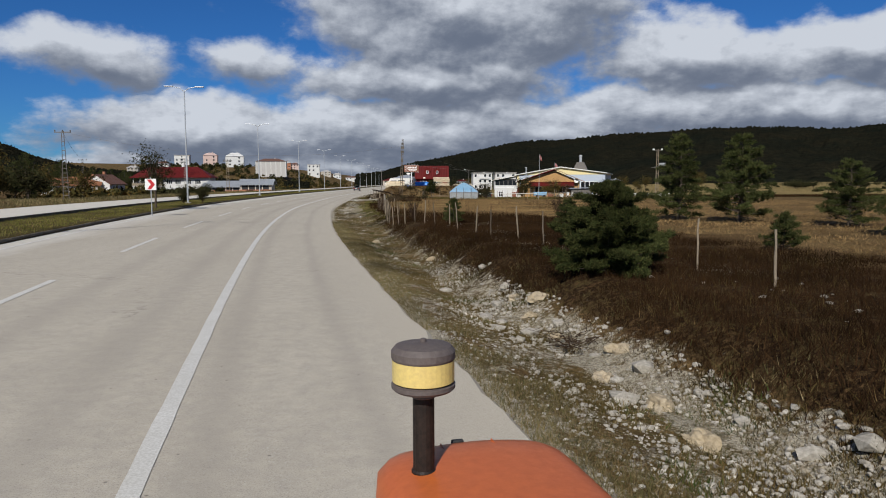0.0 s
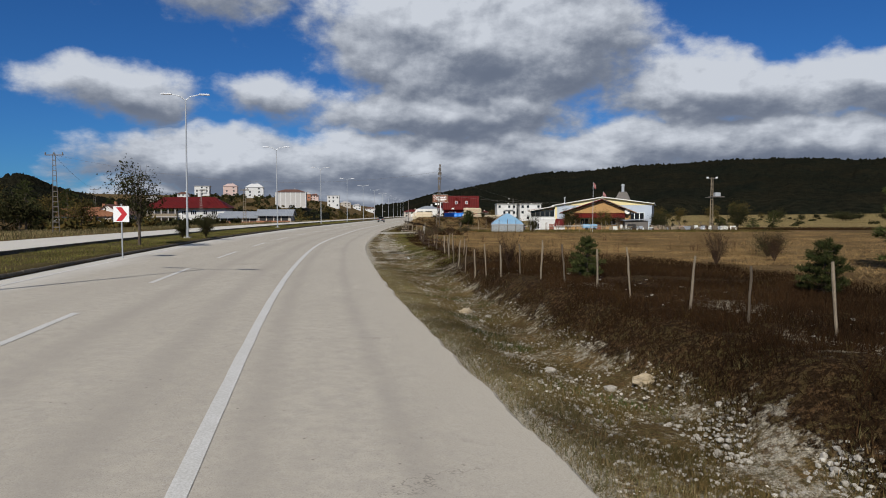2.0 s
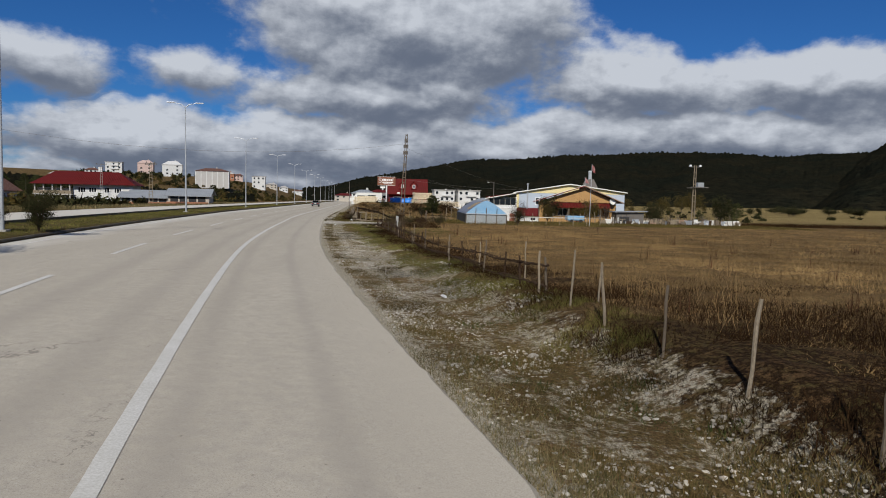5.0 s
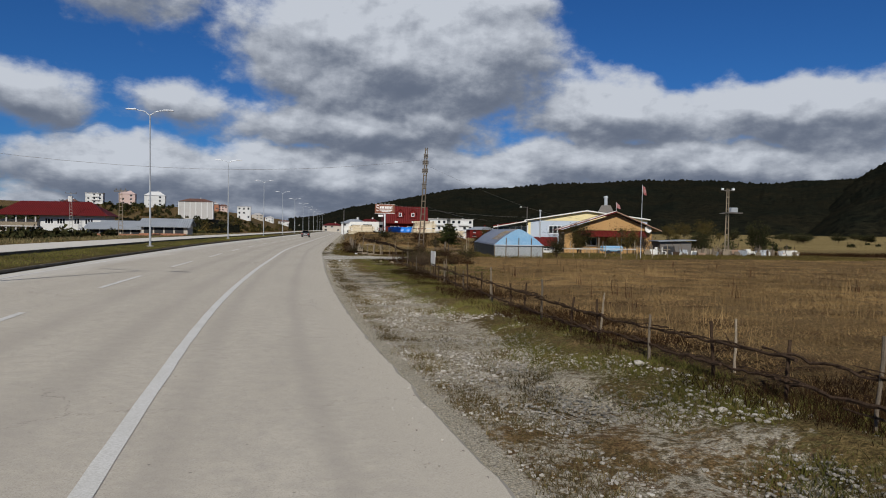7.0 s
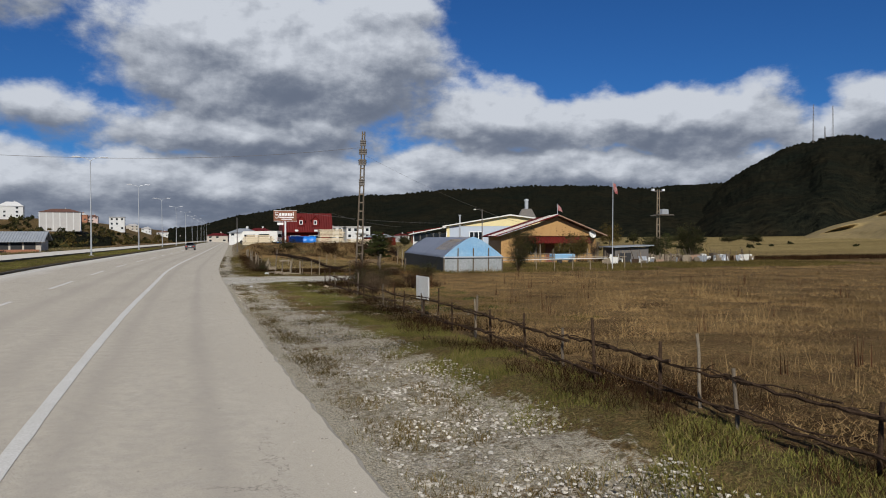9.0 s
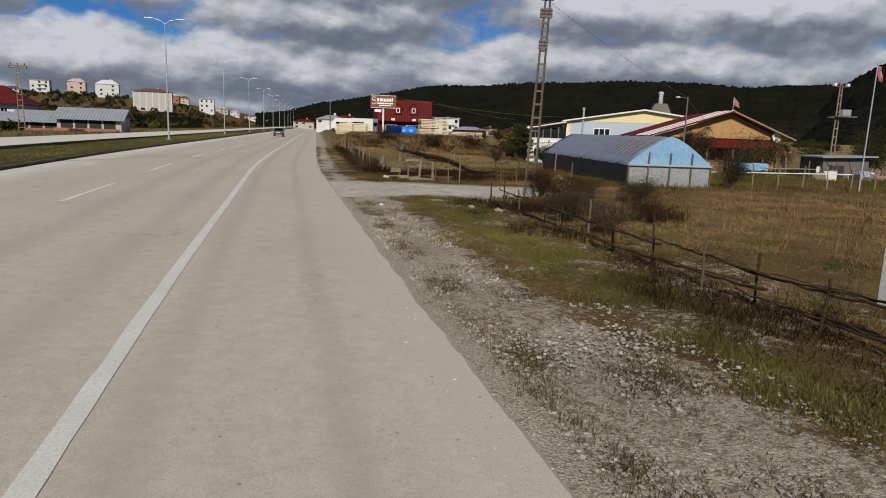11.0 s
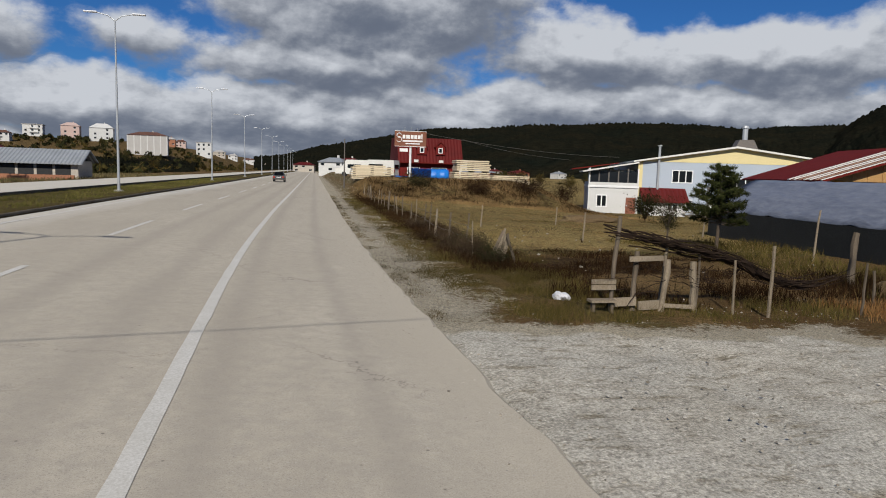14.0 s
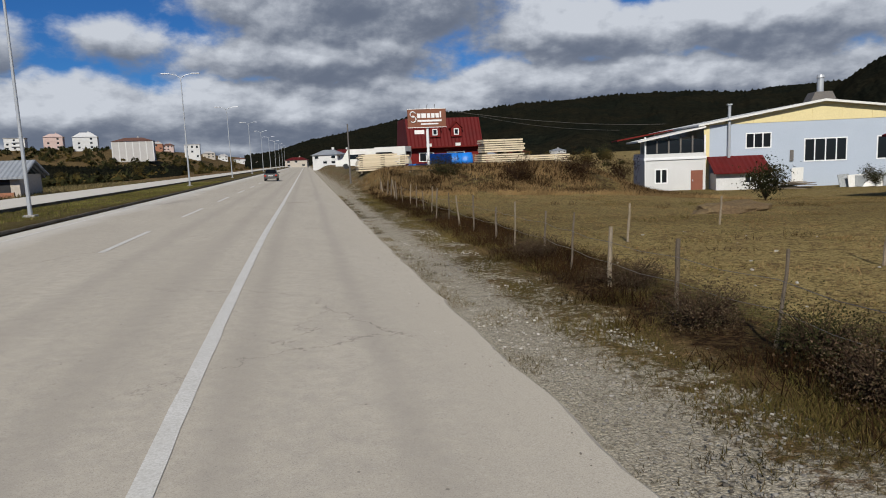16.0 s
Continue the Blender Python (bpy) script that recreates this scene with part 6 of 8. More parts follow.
for k, (az, d, w) in enumerate(((8.05, 380, 11.5), (10.15, 380, 12.5))):
    x, y = -6 + math.sin(radians(az)) * d, 37 + math.cos(radians(az)) * d
    far_block("white_flats", x, y, w, 11, 8.2 - ground_z(x, y), 3, 4, M_white, M_bareconc, "white three-storey flats beyond the timber yard", rz=0, roof_h=0, balc=True, group="white flats")
for k, (az, d, w, h, m) in enumerate(((1.9, 250, 8, 3.2, M_white), (3.2, 330, 10, 4.6, M_white), (-0.2, 420, 12, 4, M_beige), (13.5, 320, 14, 4, M_maroon), (17.0, 420, 10, 4, M_brick), (15.2, 520, 9, 5, M_white), (20.5, 560, 9, 4, M_white), (11.8, 600, 10, 5, M_pinkwall), (6.2, 620, 11, 6, M_white), (4.4, 560, 9, 6, M_beige))):
    x, y = -8 + math.sin(radians(az)) * d, 70 + math.cos(radians(az)) * d
    far_block("village_house", x, y, w, 9, h, 2, 3, m, M_redroof if k % 3 else M_greyroof, "distant village house near the foot of the ridge", "house", rz=k * 7 - 20, roof_h=1.6, group="village houses")


def red_roof_house():
    x, y = -66.0, 206.0
    z = ground_z(x, y)
    t = thing("red_roof_house", (x, y, z), "large white house with a long red sheet roof", "house", rz=6)
    t.scale = (0.84, 0.9, 0.92)
    up = lambda v: v - z
    part("wall", boxed(-6.0, -5, -1.0, 9.5, 6, up(4.5)), M_white, t)
    part("open_bay", boxed(-15.5, -3.5, -1.0, -6.0, 6, up(3.4)), M_beige, t)
    part("balcony_slab", boxed(-15.8, -6.5, up(1.6), -6.0, -3.5, up(1.85)), M_bareconc, t)
    for i in range(5):
        part("column", boxed(-15.5 + i * 2.2, -6.3, -0.8, -15.2 + i * 2.2, -6.0, up(4.2)), M_bareconc, t)
    part("balcony_rail", boxed(-15.7, -6.5, up(1.85), -6.1, -6.35, up(2.7)), M_palepost, t)
    bm = bmesh.new()
    lo = [bm.verts.new(p) for p in ((-16.5, -7.2, up(4.3)), (10.6, -6.2, up(4.4)), (10.6, 7, up(4.4)), (-16.5, 7, up(4.3)))]
    hi = [bm.verts.new(p) for p in ((-12.0, 0.2, up(7.8)), (4.8, 0.2, up(7.9)))]
    for f in ((lo[0], lo[1], hi[1], hi[0]), (lo[1], lo[2], hi[1]), (lo[2], lo[3], hi[0], hi[1]), (lo[3], lo[0], hi[0]), lo[::-1]):
        bm.faces.new(f)
    part("roof", bm, M_redroof, t, "long red sheet metal hip roof")
    for a in (-4.8, -2.0, 4.6):
        window(t, a, up(2.3), a + 2.0, up(3.7), -5.0, 3, 0.12)
    window(t, 2.0, up(2.3), 3.4, up(3.7), -5.0, 2, 0.12)
    for a in (-4.5, 1.5):
        window(t, a, up(-0.4), a + 1.6, up(0.8), -5.0, 2, 0.12)
    part("chimney", boxed(-1, 1, up(7.2), 0, 2, up(9.2)), M_white, t)


red_roof_house()


def long_shed(x, y, w, d, h, wall, rz, label):
    z = ground_z(x, y)
    t = thing("long_shed", (x, y, z), label, "shed", "sheds by the road", rz)
    part("wall", boxed(-w / 2, 0, -0.5, w / 2, d, h * 0.62), wall, t)
    part("roof", prism(bmesh.new(), [(-0.6, h * 0.55), (d * 0.5, h), (d + 0.6, h * 0.6), (d + 0.6, h * 0.56), (d * 0.5, h - 0.14), (-0.6, h * 0.5)], "x", -w / 2 - 0.5, w / 2 + 0.5), M_greyroof, t)
    n = int(w / 1.6)
    for i in range(n):
        a = -w / 2 + 0.4 + i * 1.6
        # black sheets on the solid wall stand in for deep shade under the eave
        part("opening", boxed(a, -0.02, 0.2, a + 1.35, 0.02, h * 0.5), M_black, t)
    part("front_wall", boxed(-w / 2, -1.6, -0.5, w / 2, -1.35, 0.5), M_brick, t)


long_shed(-35.0, 160.5, 7.2, 6, 3.0, M_beige, 4, "grey sheet-roofed shed behind a brick wall")
long_shed(-43.5, 163.0, 8.5, 5, 2.4, M_beige, 4, "low grey-roofed shed with open bays")
long_shed(-48.0, 190.0, 13.0, 6, 3.2, M_white, 4, "long low shed with a grey metal roof")


def cottage(x, y, w, d, h, rise, wall, roof, rz, label):
    """A small gabled house: ridge along x, verge boards, door and windows, chimney."""
    z = ground_z(x, y)
    t = thing("cottage", (x, y, z), label, "house", "old cottages beyond the road", rz)
    part("wall", prism(bmesh.new(), [(0, -0.5), (d, -0.5), (d, h), (d / 2, h + rise), (0, h)], "x", -w / 2, w / 2), wall, t)
    for lo, hi in ((-0.5, d / 2), (d + 0.5, d / 2)):
        zl = h - rise * 0.5 / (d / 2)
        part("roof", prism(bmesh.new(), [(lo, zl), (hi, h + rise), (hi, h + rise + 0.14), (lo, zl + 0.14)], "x", -w / 2 - 0.4, w / 2 + 0.4), roof, t)
    for a in (-w * 0.32, w * 0.12):
        window(t, a, h * 0.4, a + w * 0.18, h * 0.8, 0.0, 2, 0.1)
    part("door", boxed(-w * 0.08, -0.05, 0, w * 0.05, -0.003, h * 0.75), M_doorwood, t)
    part("chimney", boxed(w * 0.2, d * 0.6, h, w * 0.2 + 0.6, d * 0.6 + 0.6, h + rise + 0.9), M_brick, t)
    return t


M_orangetile = tiled("faded_orange_tile_roof", (0.27, 0.12, 0.062), (0.17, 0.08, 0.045), 0.3, rough=0.8)
cottage(-81.0, 173.0, 9.0, 7.0, 2.6, 1.9, M_beige, M_orangetile, 14, "small old house under a faded orange tile roof")
cottage(-74.0, 178.0, 6.5, 7.0, 2.9, 2.2, M_white, M_brownroof, 80, "whitewashed gabled cottage with a brown roof")
cottage(-95.0, 190.0, 8.0, 7.0, 2.6, 1.8, M_white, M_orangetile, 20, "low cottage among dark trees")



# ---- vehicles ----
M_carpaint = material("dark_grey_car_paint", (0.020, 0.023, 0.026), (0.024, 0.027, 0.03), (0.03, 0.03, 0.03), rough=0.28, scale=2, fine=60, bump=0, spec=0.6)
M_carglass = glass_material("tinted_car_glass", (0.008, 0.01, 0.012), 0.06)
M_tail = material("red_tail_lamp", (0.40, 0.02, 0.01), (0.45, 0.05, 0.02), rough=0.25, scale=8, fine=40, bump=0)
M_bumper = material("grey_plastic_bumper", (0.06, 0.06, 0.062), (0.08, 0.08, 0.08), rough=0.6, scale=5, fine=40, bump=0.05)


def sedan():
    y = 188.0
    x = float(edge_x(y)) - 2.9
    t = thing("sedan_car", (x, y, -TILT * -2.9), "old boxy dark grey saloon car on the road", "car", rz=-1)
    side = [(-2.05, 0.32), (-2.1, 0.62), (-2.05, 0.86), (-1.25, 0.92), (-0.95, 0.94), (0.75, 0.90), (1.95, 0.80), (2.05, 0.6), (2.0, 0.3)]
    bm = bmesh.new()
    prism(bm, side, "x", -0.81, 0.81)
    bmesh.ops.bevel(bm, geom=bm.edges[:], offset=0.05, segments=2, affect="EDGES")
    part("body", bm, M_carpaint, t, smooth=False)
    bm = bmesh.new()
    lo = [(-0.74, -1.35, 0.9), (0.74, -1.35, 0.9), (0.74, 0.95, 0.9), (-0.74, 0.95, 0.9)]
    hi = [(-0.58, -0.85, 1.37), (0.58, -0.85, 1.37), (0.58, 0.25, 1.38), (-0.58, 0.25, 1.38)]
    a, b = [bm.verts.new(p) for p in lo], [bm.verts.new(p) for p in hi]
    for i in range(4):
        bm.faces.new((a[i], a[(i + 1) % 4], b[(i + 1) % 4], b[i]))
    bm.faces.new(b), bm.faces.new(a[::-1])
    part("cabin", bm, M_carpaint, t)
    bm = bmesh.new()
    for q in (((-0.64, -1.30, 0.95), (0.64, -1.30, 0.95), (0.53, -0.9, 1.33), (-0.53, -0.9, 1.33)),):
        bm.faces.new([bm.verts.new((p[0], p[1] - 0.03, p[2] + 0.02)) for p in q])
    bmesh.ops.solidify(bm, geom=bm.faces[:], thickness=0.02)
    part("rear_window", bm, M_carglass, t)
    for s in (-1, 1):
        for y0, y1 in ((-1.15, -0.35), (-0.28, 0.72)):
            bm = bmesh.new()
            q = [(s * 0.745, y0, 0.95), (s * 0.745, y1, 0.95), (s * 0.605, min(y1, 0.2), 1.32), (s * 0.605, max(y0, -0.82), 1.32)]
            bm.faces.new([bm.verts.new(p) for p in q])
            bmesh.ops.solidify(bm, geom=bm.faces[:], thickness=0.02)
            part("side_window", bm, M_carglass, t)
        part("tail_lamp", boxed(s * 0.72 - 0.2 if s > 0 else -0.74, -2.13, 0.6, 0.74 if s > 0 else -0.52, -2.06, 0.78), M_tail, t)
        part("mirror", boxed(s * 0.8 if s > 0 else -0.98, 0.55, 0.9, 0.98 if s > 0 else -0.8, 0.65, 1.03), M_bumper, t)
        for yy in (-1.3, 1.25):
            wheel = new("wheel")
            wheel.parent = t
            bm = bmesh.new()
            tube(bm, [(s * 0.62, yy, 0.29), (s * 0.80, yy, 0.29)], 0.29, 18)
            part("tyre", bm, M_black, wheel)
            bm = bmesh.new()
            tube(bm, [(s * 0.78, yy, 0.29), (s * 0.815, yy, 0.29)], 0.17, 14)
            part("rim", bm, M_steel, wheel)
    part("bumper", boxed(-0.82, -2.2, 0.36, 0.82, -2.05, 0.52, bevel=0.03), M_bumper, t)
    pl = part("number_plate", boxed(-0.26, -2.135, 0.6, 0.26, -2.11, 0.71), M_whiteedge, t)
    for i in range(3):
        part("plate_bar", boxed(-0.22 + i * 0.15, -2.14, 0.63, -0.12 + i * 0.15, -2.1355, 0.68), M_bumper, pl)


sedan()


def parked_van(x, y, label, mat, s=1.0, rz=0):
    z = ground_z(x, y)
    t = thing("parked_van", (x, y, z), label, "van", "vehicles in the timber yard", rz)
    bm = bmesh.new()
    prism(bm, [(-2.2 * s, 0.35), (-2.2 * s, 1.95 * s), (0.9 * s, 1.95 * s), (1.5 * s, 1.2), (2.2 * s, 1.05), (2.2 * s, 0.35)], "x", -0.9, 0.9)
    part("body", bm, mat, t)
    part("rear_window", boxed(-0.7, -2.23 * s, 1.15, 0.7, -2.19 * s, 1.7), M_carglass, t)
    for sx in (-1, 1):
        part("side_window", boxed(sx * 0.91 - 0.01, -1.0, 1.15, sx * 0.91 + 0.01, 0.9, 1.7), M_carglass, t)
        for yy in (-1.4, 1.4):
            bm = bmesh.new()
            tube(bm, [(sx * 0.72, yy, 0.33), (sx * 0.92, yy, 0.33)], 0.33, 14)
            part("wheel", bm, M_black, t)
        part("tail_lamp", boxed(sx * 0.8 - 0.08, -2.24 * s, 0.7, sx * 0.8 + 0.08, -2.2 * s, 1.1), M_tail, t)


parked_van(-0.5, 176, "white delivery van parked in the timber yard", M_whiteplate, 1.15, 60)
parked_van(-2.8, 186, "white box van parked beside the red house", M_whiteplate, 1.2, 80)
parked_van(16.0, 172, "white car parked behind the low board stack", M_whiteplate, 0.85, 85)
parked_van(21.0, 176, "dark car parked at the edge of the yard", M_carpaint, 0.8, 80)
parked_van(0.5, 205, "white van standing farther up the road side", M_whiteplate, 1.1, 10)


# ---- tractor front, as it stands at the start of the way ----
M_orange = material("faded_orange_tractor_paint", (0.50, 0.125, 0.028), (0.45, 0.105, 0.024), (0.40, 0.10, 0.03), rough=0.42, scale=3, fine=22, bump=0.03, spec=0.4)
M_bowl = material("dusty_yellow_plastic_bowl", (0.66, 0.52, 0.18), (0.60, 0.46, 0.15), (0.50, 0.38, 0.14), rough=0.4, scale=9, fine=60, bump=0.05)
M_cap = material("dull_brown_grey_cap", (0.085, 0.068, 0.062), (0.07, 0.056, 0.052), (0.12, 0.10, 0.09), rough=0.65, scale=8, fine=60, bump=0.1)
M_pipe = material("black_brown_pipe", (0.018, 0.013, 0.011), (0.034, 0.023, 0.017), (0.010, 0.008, 0.007), rough=0.5, spec=0.2, scale=8, fine=60, bump=0.1)


M_wornorange = material("worn_orange_edge", (0.62, 0.22, 0.06), (0.55, 0.2, 0.06), (0.7, 0.34, 0.15), rough=0.6, scale=6, fine=60, bump=0.1)


def tractor_front():
    zr = -TILT * 1.5
    px, py = 0.054 + 0.245 * math.cos(radians(11)) - 0.36 * math.sin(radians(11)), 2.099 + 0.245 * math.sin(radians(11)) + 0.36 * math.cos(radians(11))
    t = thing("tractor", (px, py, zr), "orange tractor front with rounded bonnet and intake pre-cleaner", "tractor", rz=11)
    up = lambda z: z - zr + (0.042 if z > 0.2 else 0.0)
    def bonnet(ya, yb, w, nose):
        """A cambered bonnet shell from ya back to yb, with a rounded nose and shoulders."""
        ny, nx = 14, 22
        verts = []
        for j in range(ny + 1):
            s = j / ny
            y = ya + (yb - ya) * s
            q = min(1.0, (ya - y) / nose) if nose else 1.0
            k = math.sqrt(max(0.0, 1 - (1 - q) ** 2)) if nose else 1.0
            for i in range(nx + 1):
                a = -1 + 2 * i / nx
                r = abs(a)
                xx = math.copysign(min(1.0, r / 0.86) ** 0.95, a) * w * (0.80 + 0.20 * k) - 0.035
                z = up(1.155) + 0.035 * (1 - min(1, r / 0.86) ** 2) - 0.06 * (1 - k)
                if r > 0.86:
                    z -= (r - 0.86) / 0.14 * 0.55
                z -= 0.05 * max(0.0, min(1, r / 0.86) - 0.75) * 4 * max(0.0, min(1, r / 0.86) - 0.75) * 4
                verts.append((xx, y, z))
        faces = [(j * (nx + 1) + i, j * (nx + 1) + i + 1, (j + 1) * (nx + 1) + i + 1, (j + 1) * (nx + 1) + i) for j in range(ny) for i in range(nx)]
        return verts, faces
    v, f = bonnet(-0.09, -0.735, 0.355, 0.24)
    o = new("bonnet", raw("bonnet", v, f, M_orange, True))
    o.parent = t
    so = o.modifiers.new("thick", "SOLIDIFY")
    so.thickness, so.offset = 0.012, -1
    v, f = bonnet(-0.745, -1.72, 0.362, 0)
    o2 = new("rear_bonnet", raw("rear_bonnet", [(a, b, c - 0.004) for a, b, c in v], f, M_orange, True))
    o2.parent = t
    so = o2.modifiers.new("thick", "SOLIDIFY")
    so.thickness, so.offset = 0.012, -1
    part("seam_lip", boxed(-0.30, -0.746, up(1.1610), 0.26, -0.736, up(1.1905), bevel=0.002), M_wornorange, t)
    h = part("hatch", boxed(-0.117, -0.69, up(1.1710), 0.028, -0.515, up(1.1945), bevel=0.003), M_orange, t)
    part("hatch_catch", boxed(-0.03, -0.672, up(1.1900), -0.008, -0.66, up(1.2000)), M_black, h)
    for a in (-0.123, 0.029):
        part("hatch_gap", boxed(a, -0.69, up(1.1710), a + 0.005, -0.515, up(1.1915)), M_black, h)
    part("hatch_edge", boxed(-0.123, -0.514, up(1.1710), 0.033, -0.509, up(1.1930), bevel=0.001), M_wornorange, h, "paler worn orange edge")
    part("bonnet_latch", boxed(-0.09, -0.135, up(1.1610), -0.045, -0.115, up(1.1850), bevel=0.004), M_black, t)
    for a in (-0.142, 0.048):
        part("crease", boxed(a, -1.7, up(1.1760), a + 0.006, -0.16, up(1.1925), bevel=0.002), M_orange, t)
    part("grille", boxed(-0.29, -0.10, up(0.62), 0.29, -0.06, up(1.10), bevel=0.02), M_bumper, t)
    for i in range(7):
        part("grille_bar", boxed(-0.27, -0.062, up(0.66 + i * 0.06), 0.27, -0.045, up(0.69 + i * 0.06)), M_orange, t)
    for s in (-1, 1):
        part("side_panel", boxed(s * 0.34 - 0.008, -1.7, up(0.72), s * 0.34 + 0.008, -0.1, up(1.0)), M_orange, t)
        bm = bmesh.new()
        tube(bm, [(s * 0.22, -0.045, up(0.85)), (s * 0.22, -0.015, up(0.85))], 0.08, 16)
        part("headlight", bm, M_lampglass, t)
        wheel = new("front_wheel")
        wheel.parent = t
        bm = bmesh.new()
        prof = [(0.16, -0.09), (0.30, -0.09), (0.335, -0.05), (0.335, 0.05), (0.30, 0.09), (0.16, 0.09)]
        lathe(bm, prof, 24)
        ty = part("tyre", bm, M_black, wheel)
        ty.matrix_basis = pose(s * 0.62, -0.55, up(zr) + 0.335, 0, 90, 0)
        bm = bmesh.new()
        lathe(bm, [(0.05, -0.05), (0.17, -0.07), (0.17, 0.07), (0.05, 0.05)], 18)
        rm = part("rim", bm, M_whiteplate, wheel)
        rm.matrix_basis = pose(s * 0.62, -0.55, up(zr) + 0.335, 0, 90, 0)
    part("axle", boxed(-0.56, -0.6, up(zr) + 0.28, 0.56, -0.5, up(zr) + 0.4), M_black, t)
    part("engine", boxed(-0.24, -1.7, up(0.35), 0.24, -0.12, up(1.0)), M_pipe, t)
    part("bulkhead", boxed(-0.32, -1.735, up(0.55), 0.32, -1.715, up(1.13), bevel=0.01), M_black, t)
    part("gearbox", boxed(-0.17, -1.95, up(0.3), 0.17, -1.72, up(0.72), bevel=0.05), M_pipe, t)
    for gx in (-0.16, 0.0, 0.16):
        bm = bmesh.new()
        tube(bm, [(gx, -1.735, up(1.02)), (gx, -1.745, up(1.02))], 0.04, 14)
        part("gauge", bm, M_pipe, t)
    bm = bmesh.new()
    tube(bm, [(0.0, -1.73, up(0.8)), (0.0, -1.9, up(0.98))], 0.022, 8)
    part("steering_shaft", bm, M_steel, t)
    part("axle_support", boxed(-0.12, -0.7, up(zr) + 0.3, 0.12, -0.15, up(0.5)), M_pipe, t)
    # intake stack with the yellow dust bowl
    sx, sy = -0.245, -0.36
    st = new("intake_pre_cleaner")
    st.parent = t
    bm = bmesh.new()
    tube(bm, [(sx, sy, up(1.0)), (sx, sy, up(1.46))], 0.035, 18)
    part("pipe", bm, M_pipe, st)
    bm = bmesh.new()
    lathe(bm, [(0.040, up(1.180)), (0.041, up(1.192)), (0.036, up(1.198))], 18, (sx, sy))
    part("collar", bm, M_pipe, st)
    bm = bmesh.new()
    lathe(bm, [(0.036, up(1.435)), (0.043, up(1.44)), (0.043, up(1.452)), (0.095, up(1.462)), (0.103, up(1.47)), (0.103, up(1.482)), (0.09, up(1.486))], 32, (sx, sy))
    part("base_plate", bm, M_cap, st)
    bm = bmesh.new()
    lathe(bm, [(0.088, up(1.486)), (0.1, up(1.492)), (0.1, up(1.56)), (0.09, up(1.562))], 36, (sx, sy))
    part("dust_bowl", bm, M_bowl, st, "dusty yellow dust bowl", smooth=False)
    bm = bmesh.new()
    lathe(bm, [(0.1, up(1.561)), (0.103, up(1.568)), (0.103, up(1.588)), (0.09, up(1.604)), (0.05, up(1.613)), (0.01, up(1.615)), (0.01, up(1.625)), (0.006, up(1.627))], 36, (sx, sy))
    part("cap", bm, M_cap, st)


tractor_front()

# ---- plants ----
def leaf_material(name, cols, rough=0.8, trans=0.25):
    """Colour differs from blade to blade; thin leaves let some light through."""
    m = bpy.data.materials.new(name)
    m.use_nodes = True
    n = Nodes(m.node_tree)
    b = m.node_tree.nodes["Principled BSDF"]
    rnd = n.add("ShaderNodeNewGeometry").outputs["Random Per Island"]
    ramp = n.add("ShaderNodeValToRGB")
    el = ramp.color_ramp.elements
    for i, c in enumerate(cols):
        e = el[i] if i < 2 else el.new(i / (len(cols) - 1))
        e.position = i / (len(cols) - 1)
        e.color = (*c, 1)
    n.link(rnd, ramp.inputs[0])
    spot = n.add("ShaderNodeNewGeometry").outputs["Position"]
    pos_n = n.math("ADD", n.math("MULTIPLY", n.noise(spot, 0.45, 4), 0.5), n.math("MULTIPLY", n.noise(spot, 0.11, 3), 0.5))
    hsv = n.add("ShaderNodeHueSaturation")
    n.link(ramp.outputs[0], hsv.inputs["Color"])
    n.link(n.span(pos_n, 0.36, 0.64, 0.45, 1.4), hsv.inputs["Value"])
    n.link(hsv.outputs[0], b.inputs["Base Color"])
    b.inputs["Roughness"].default_value = rough
    b.inputs["Specular IOR Level"].default_value = 0.03
    return m


M_straw = leaf_material("dry_field_grass", [(0.225, 0.148, 0.064), (0.185, 0.118, 0.050), (0.265, 0.182, 0.084), (0.150, 0.092, 0.039)])
M_darkbrush = leaf_material("dark_dead_brush", [(0.022, 0.0115, 0.005), (0.034, 0.0175, 0.0075), (0.015, 0.009, 0.004), (0.052, 0.028, 0.012)])
M_greengrass = leaf_material("short_green_grass", [(0.098, 0.102, 0.022), (0.145, 0.128, 0.034), (0.060, 0.068, 0.015), (0.205, 0.155, 0.062)])
M_vergegrass = leaf_material("verge_weeds", [(0.19, 0.14, 0.07), (0.12, 0.095, 0.042), (0.065, 0.066, 0.024), (0.25, 0.195, 0.105)])
M_mixedtuft = leaf_material("mixed_low_tufts", [(0.070, 0.058, 0.018), (0.105, 0.070, 0.028), (0.046, 0.042, 0.013), (0.165, 0.110, 0.048)])
M_mixedgreen = leaf_material("olive_and_straw_grass", [(0.070, 0.063, 0.016), (0.115, 0.084, 0.027), (0.046, 0.043, 0.011), (0.17, 0.118, 0.046)])
M_dock = leaf_material("rust_brown_docks", [(0.050, 0.022, 0.012), (0.085, 0.036, 0.018), (0.036, 0.020, 0.012), (0.11, 0.06, 0.03)])
M_bramble = leaf_material("brown_bramble_twigs", [(0.050, 0.034, 0.020), (0.095, 0.062, 0.036), (0.028, 0.028, 0.012), (0.15, 0.105, 0.065)])
M_pebble = leaf_material("mixed_pebbles", [(0.40, 0.37, 0.31), (0.24, 0.21, 0.165), (0.50, 0.47, 0.41), (0.13, 0.11, 0.085)])
M_greenweed = leaf_material("fresh_green_weeds", [(0.035, 0.052, 0.014), (0.055, 0.07, 0.02), (0.025, 0.038, 0.01), (0.08, 0.085, 0.03)])
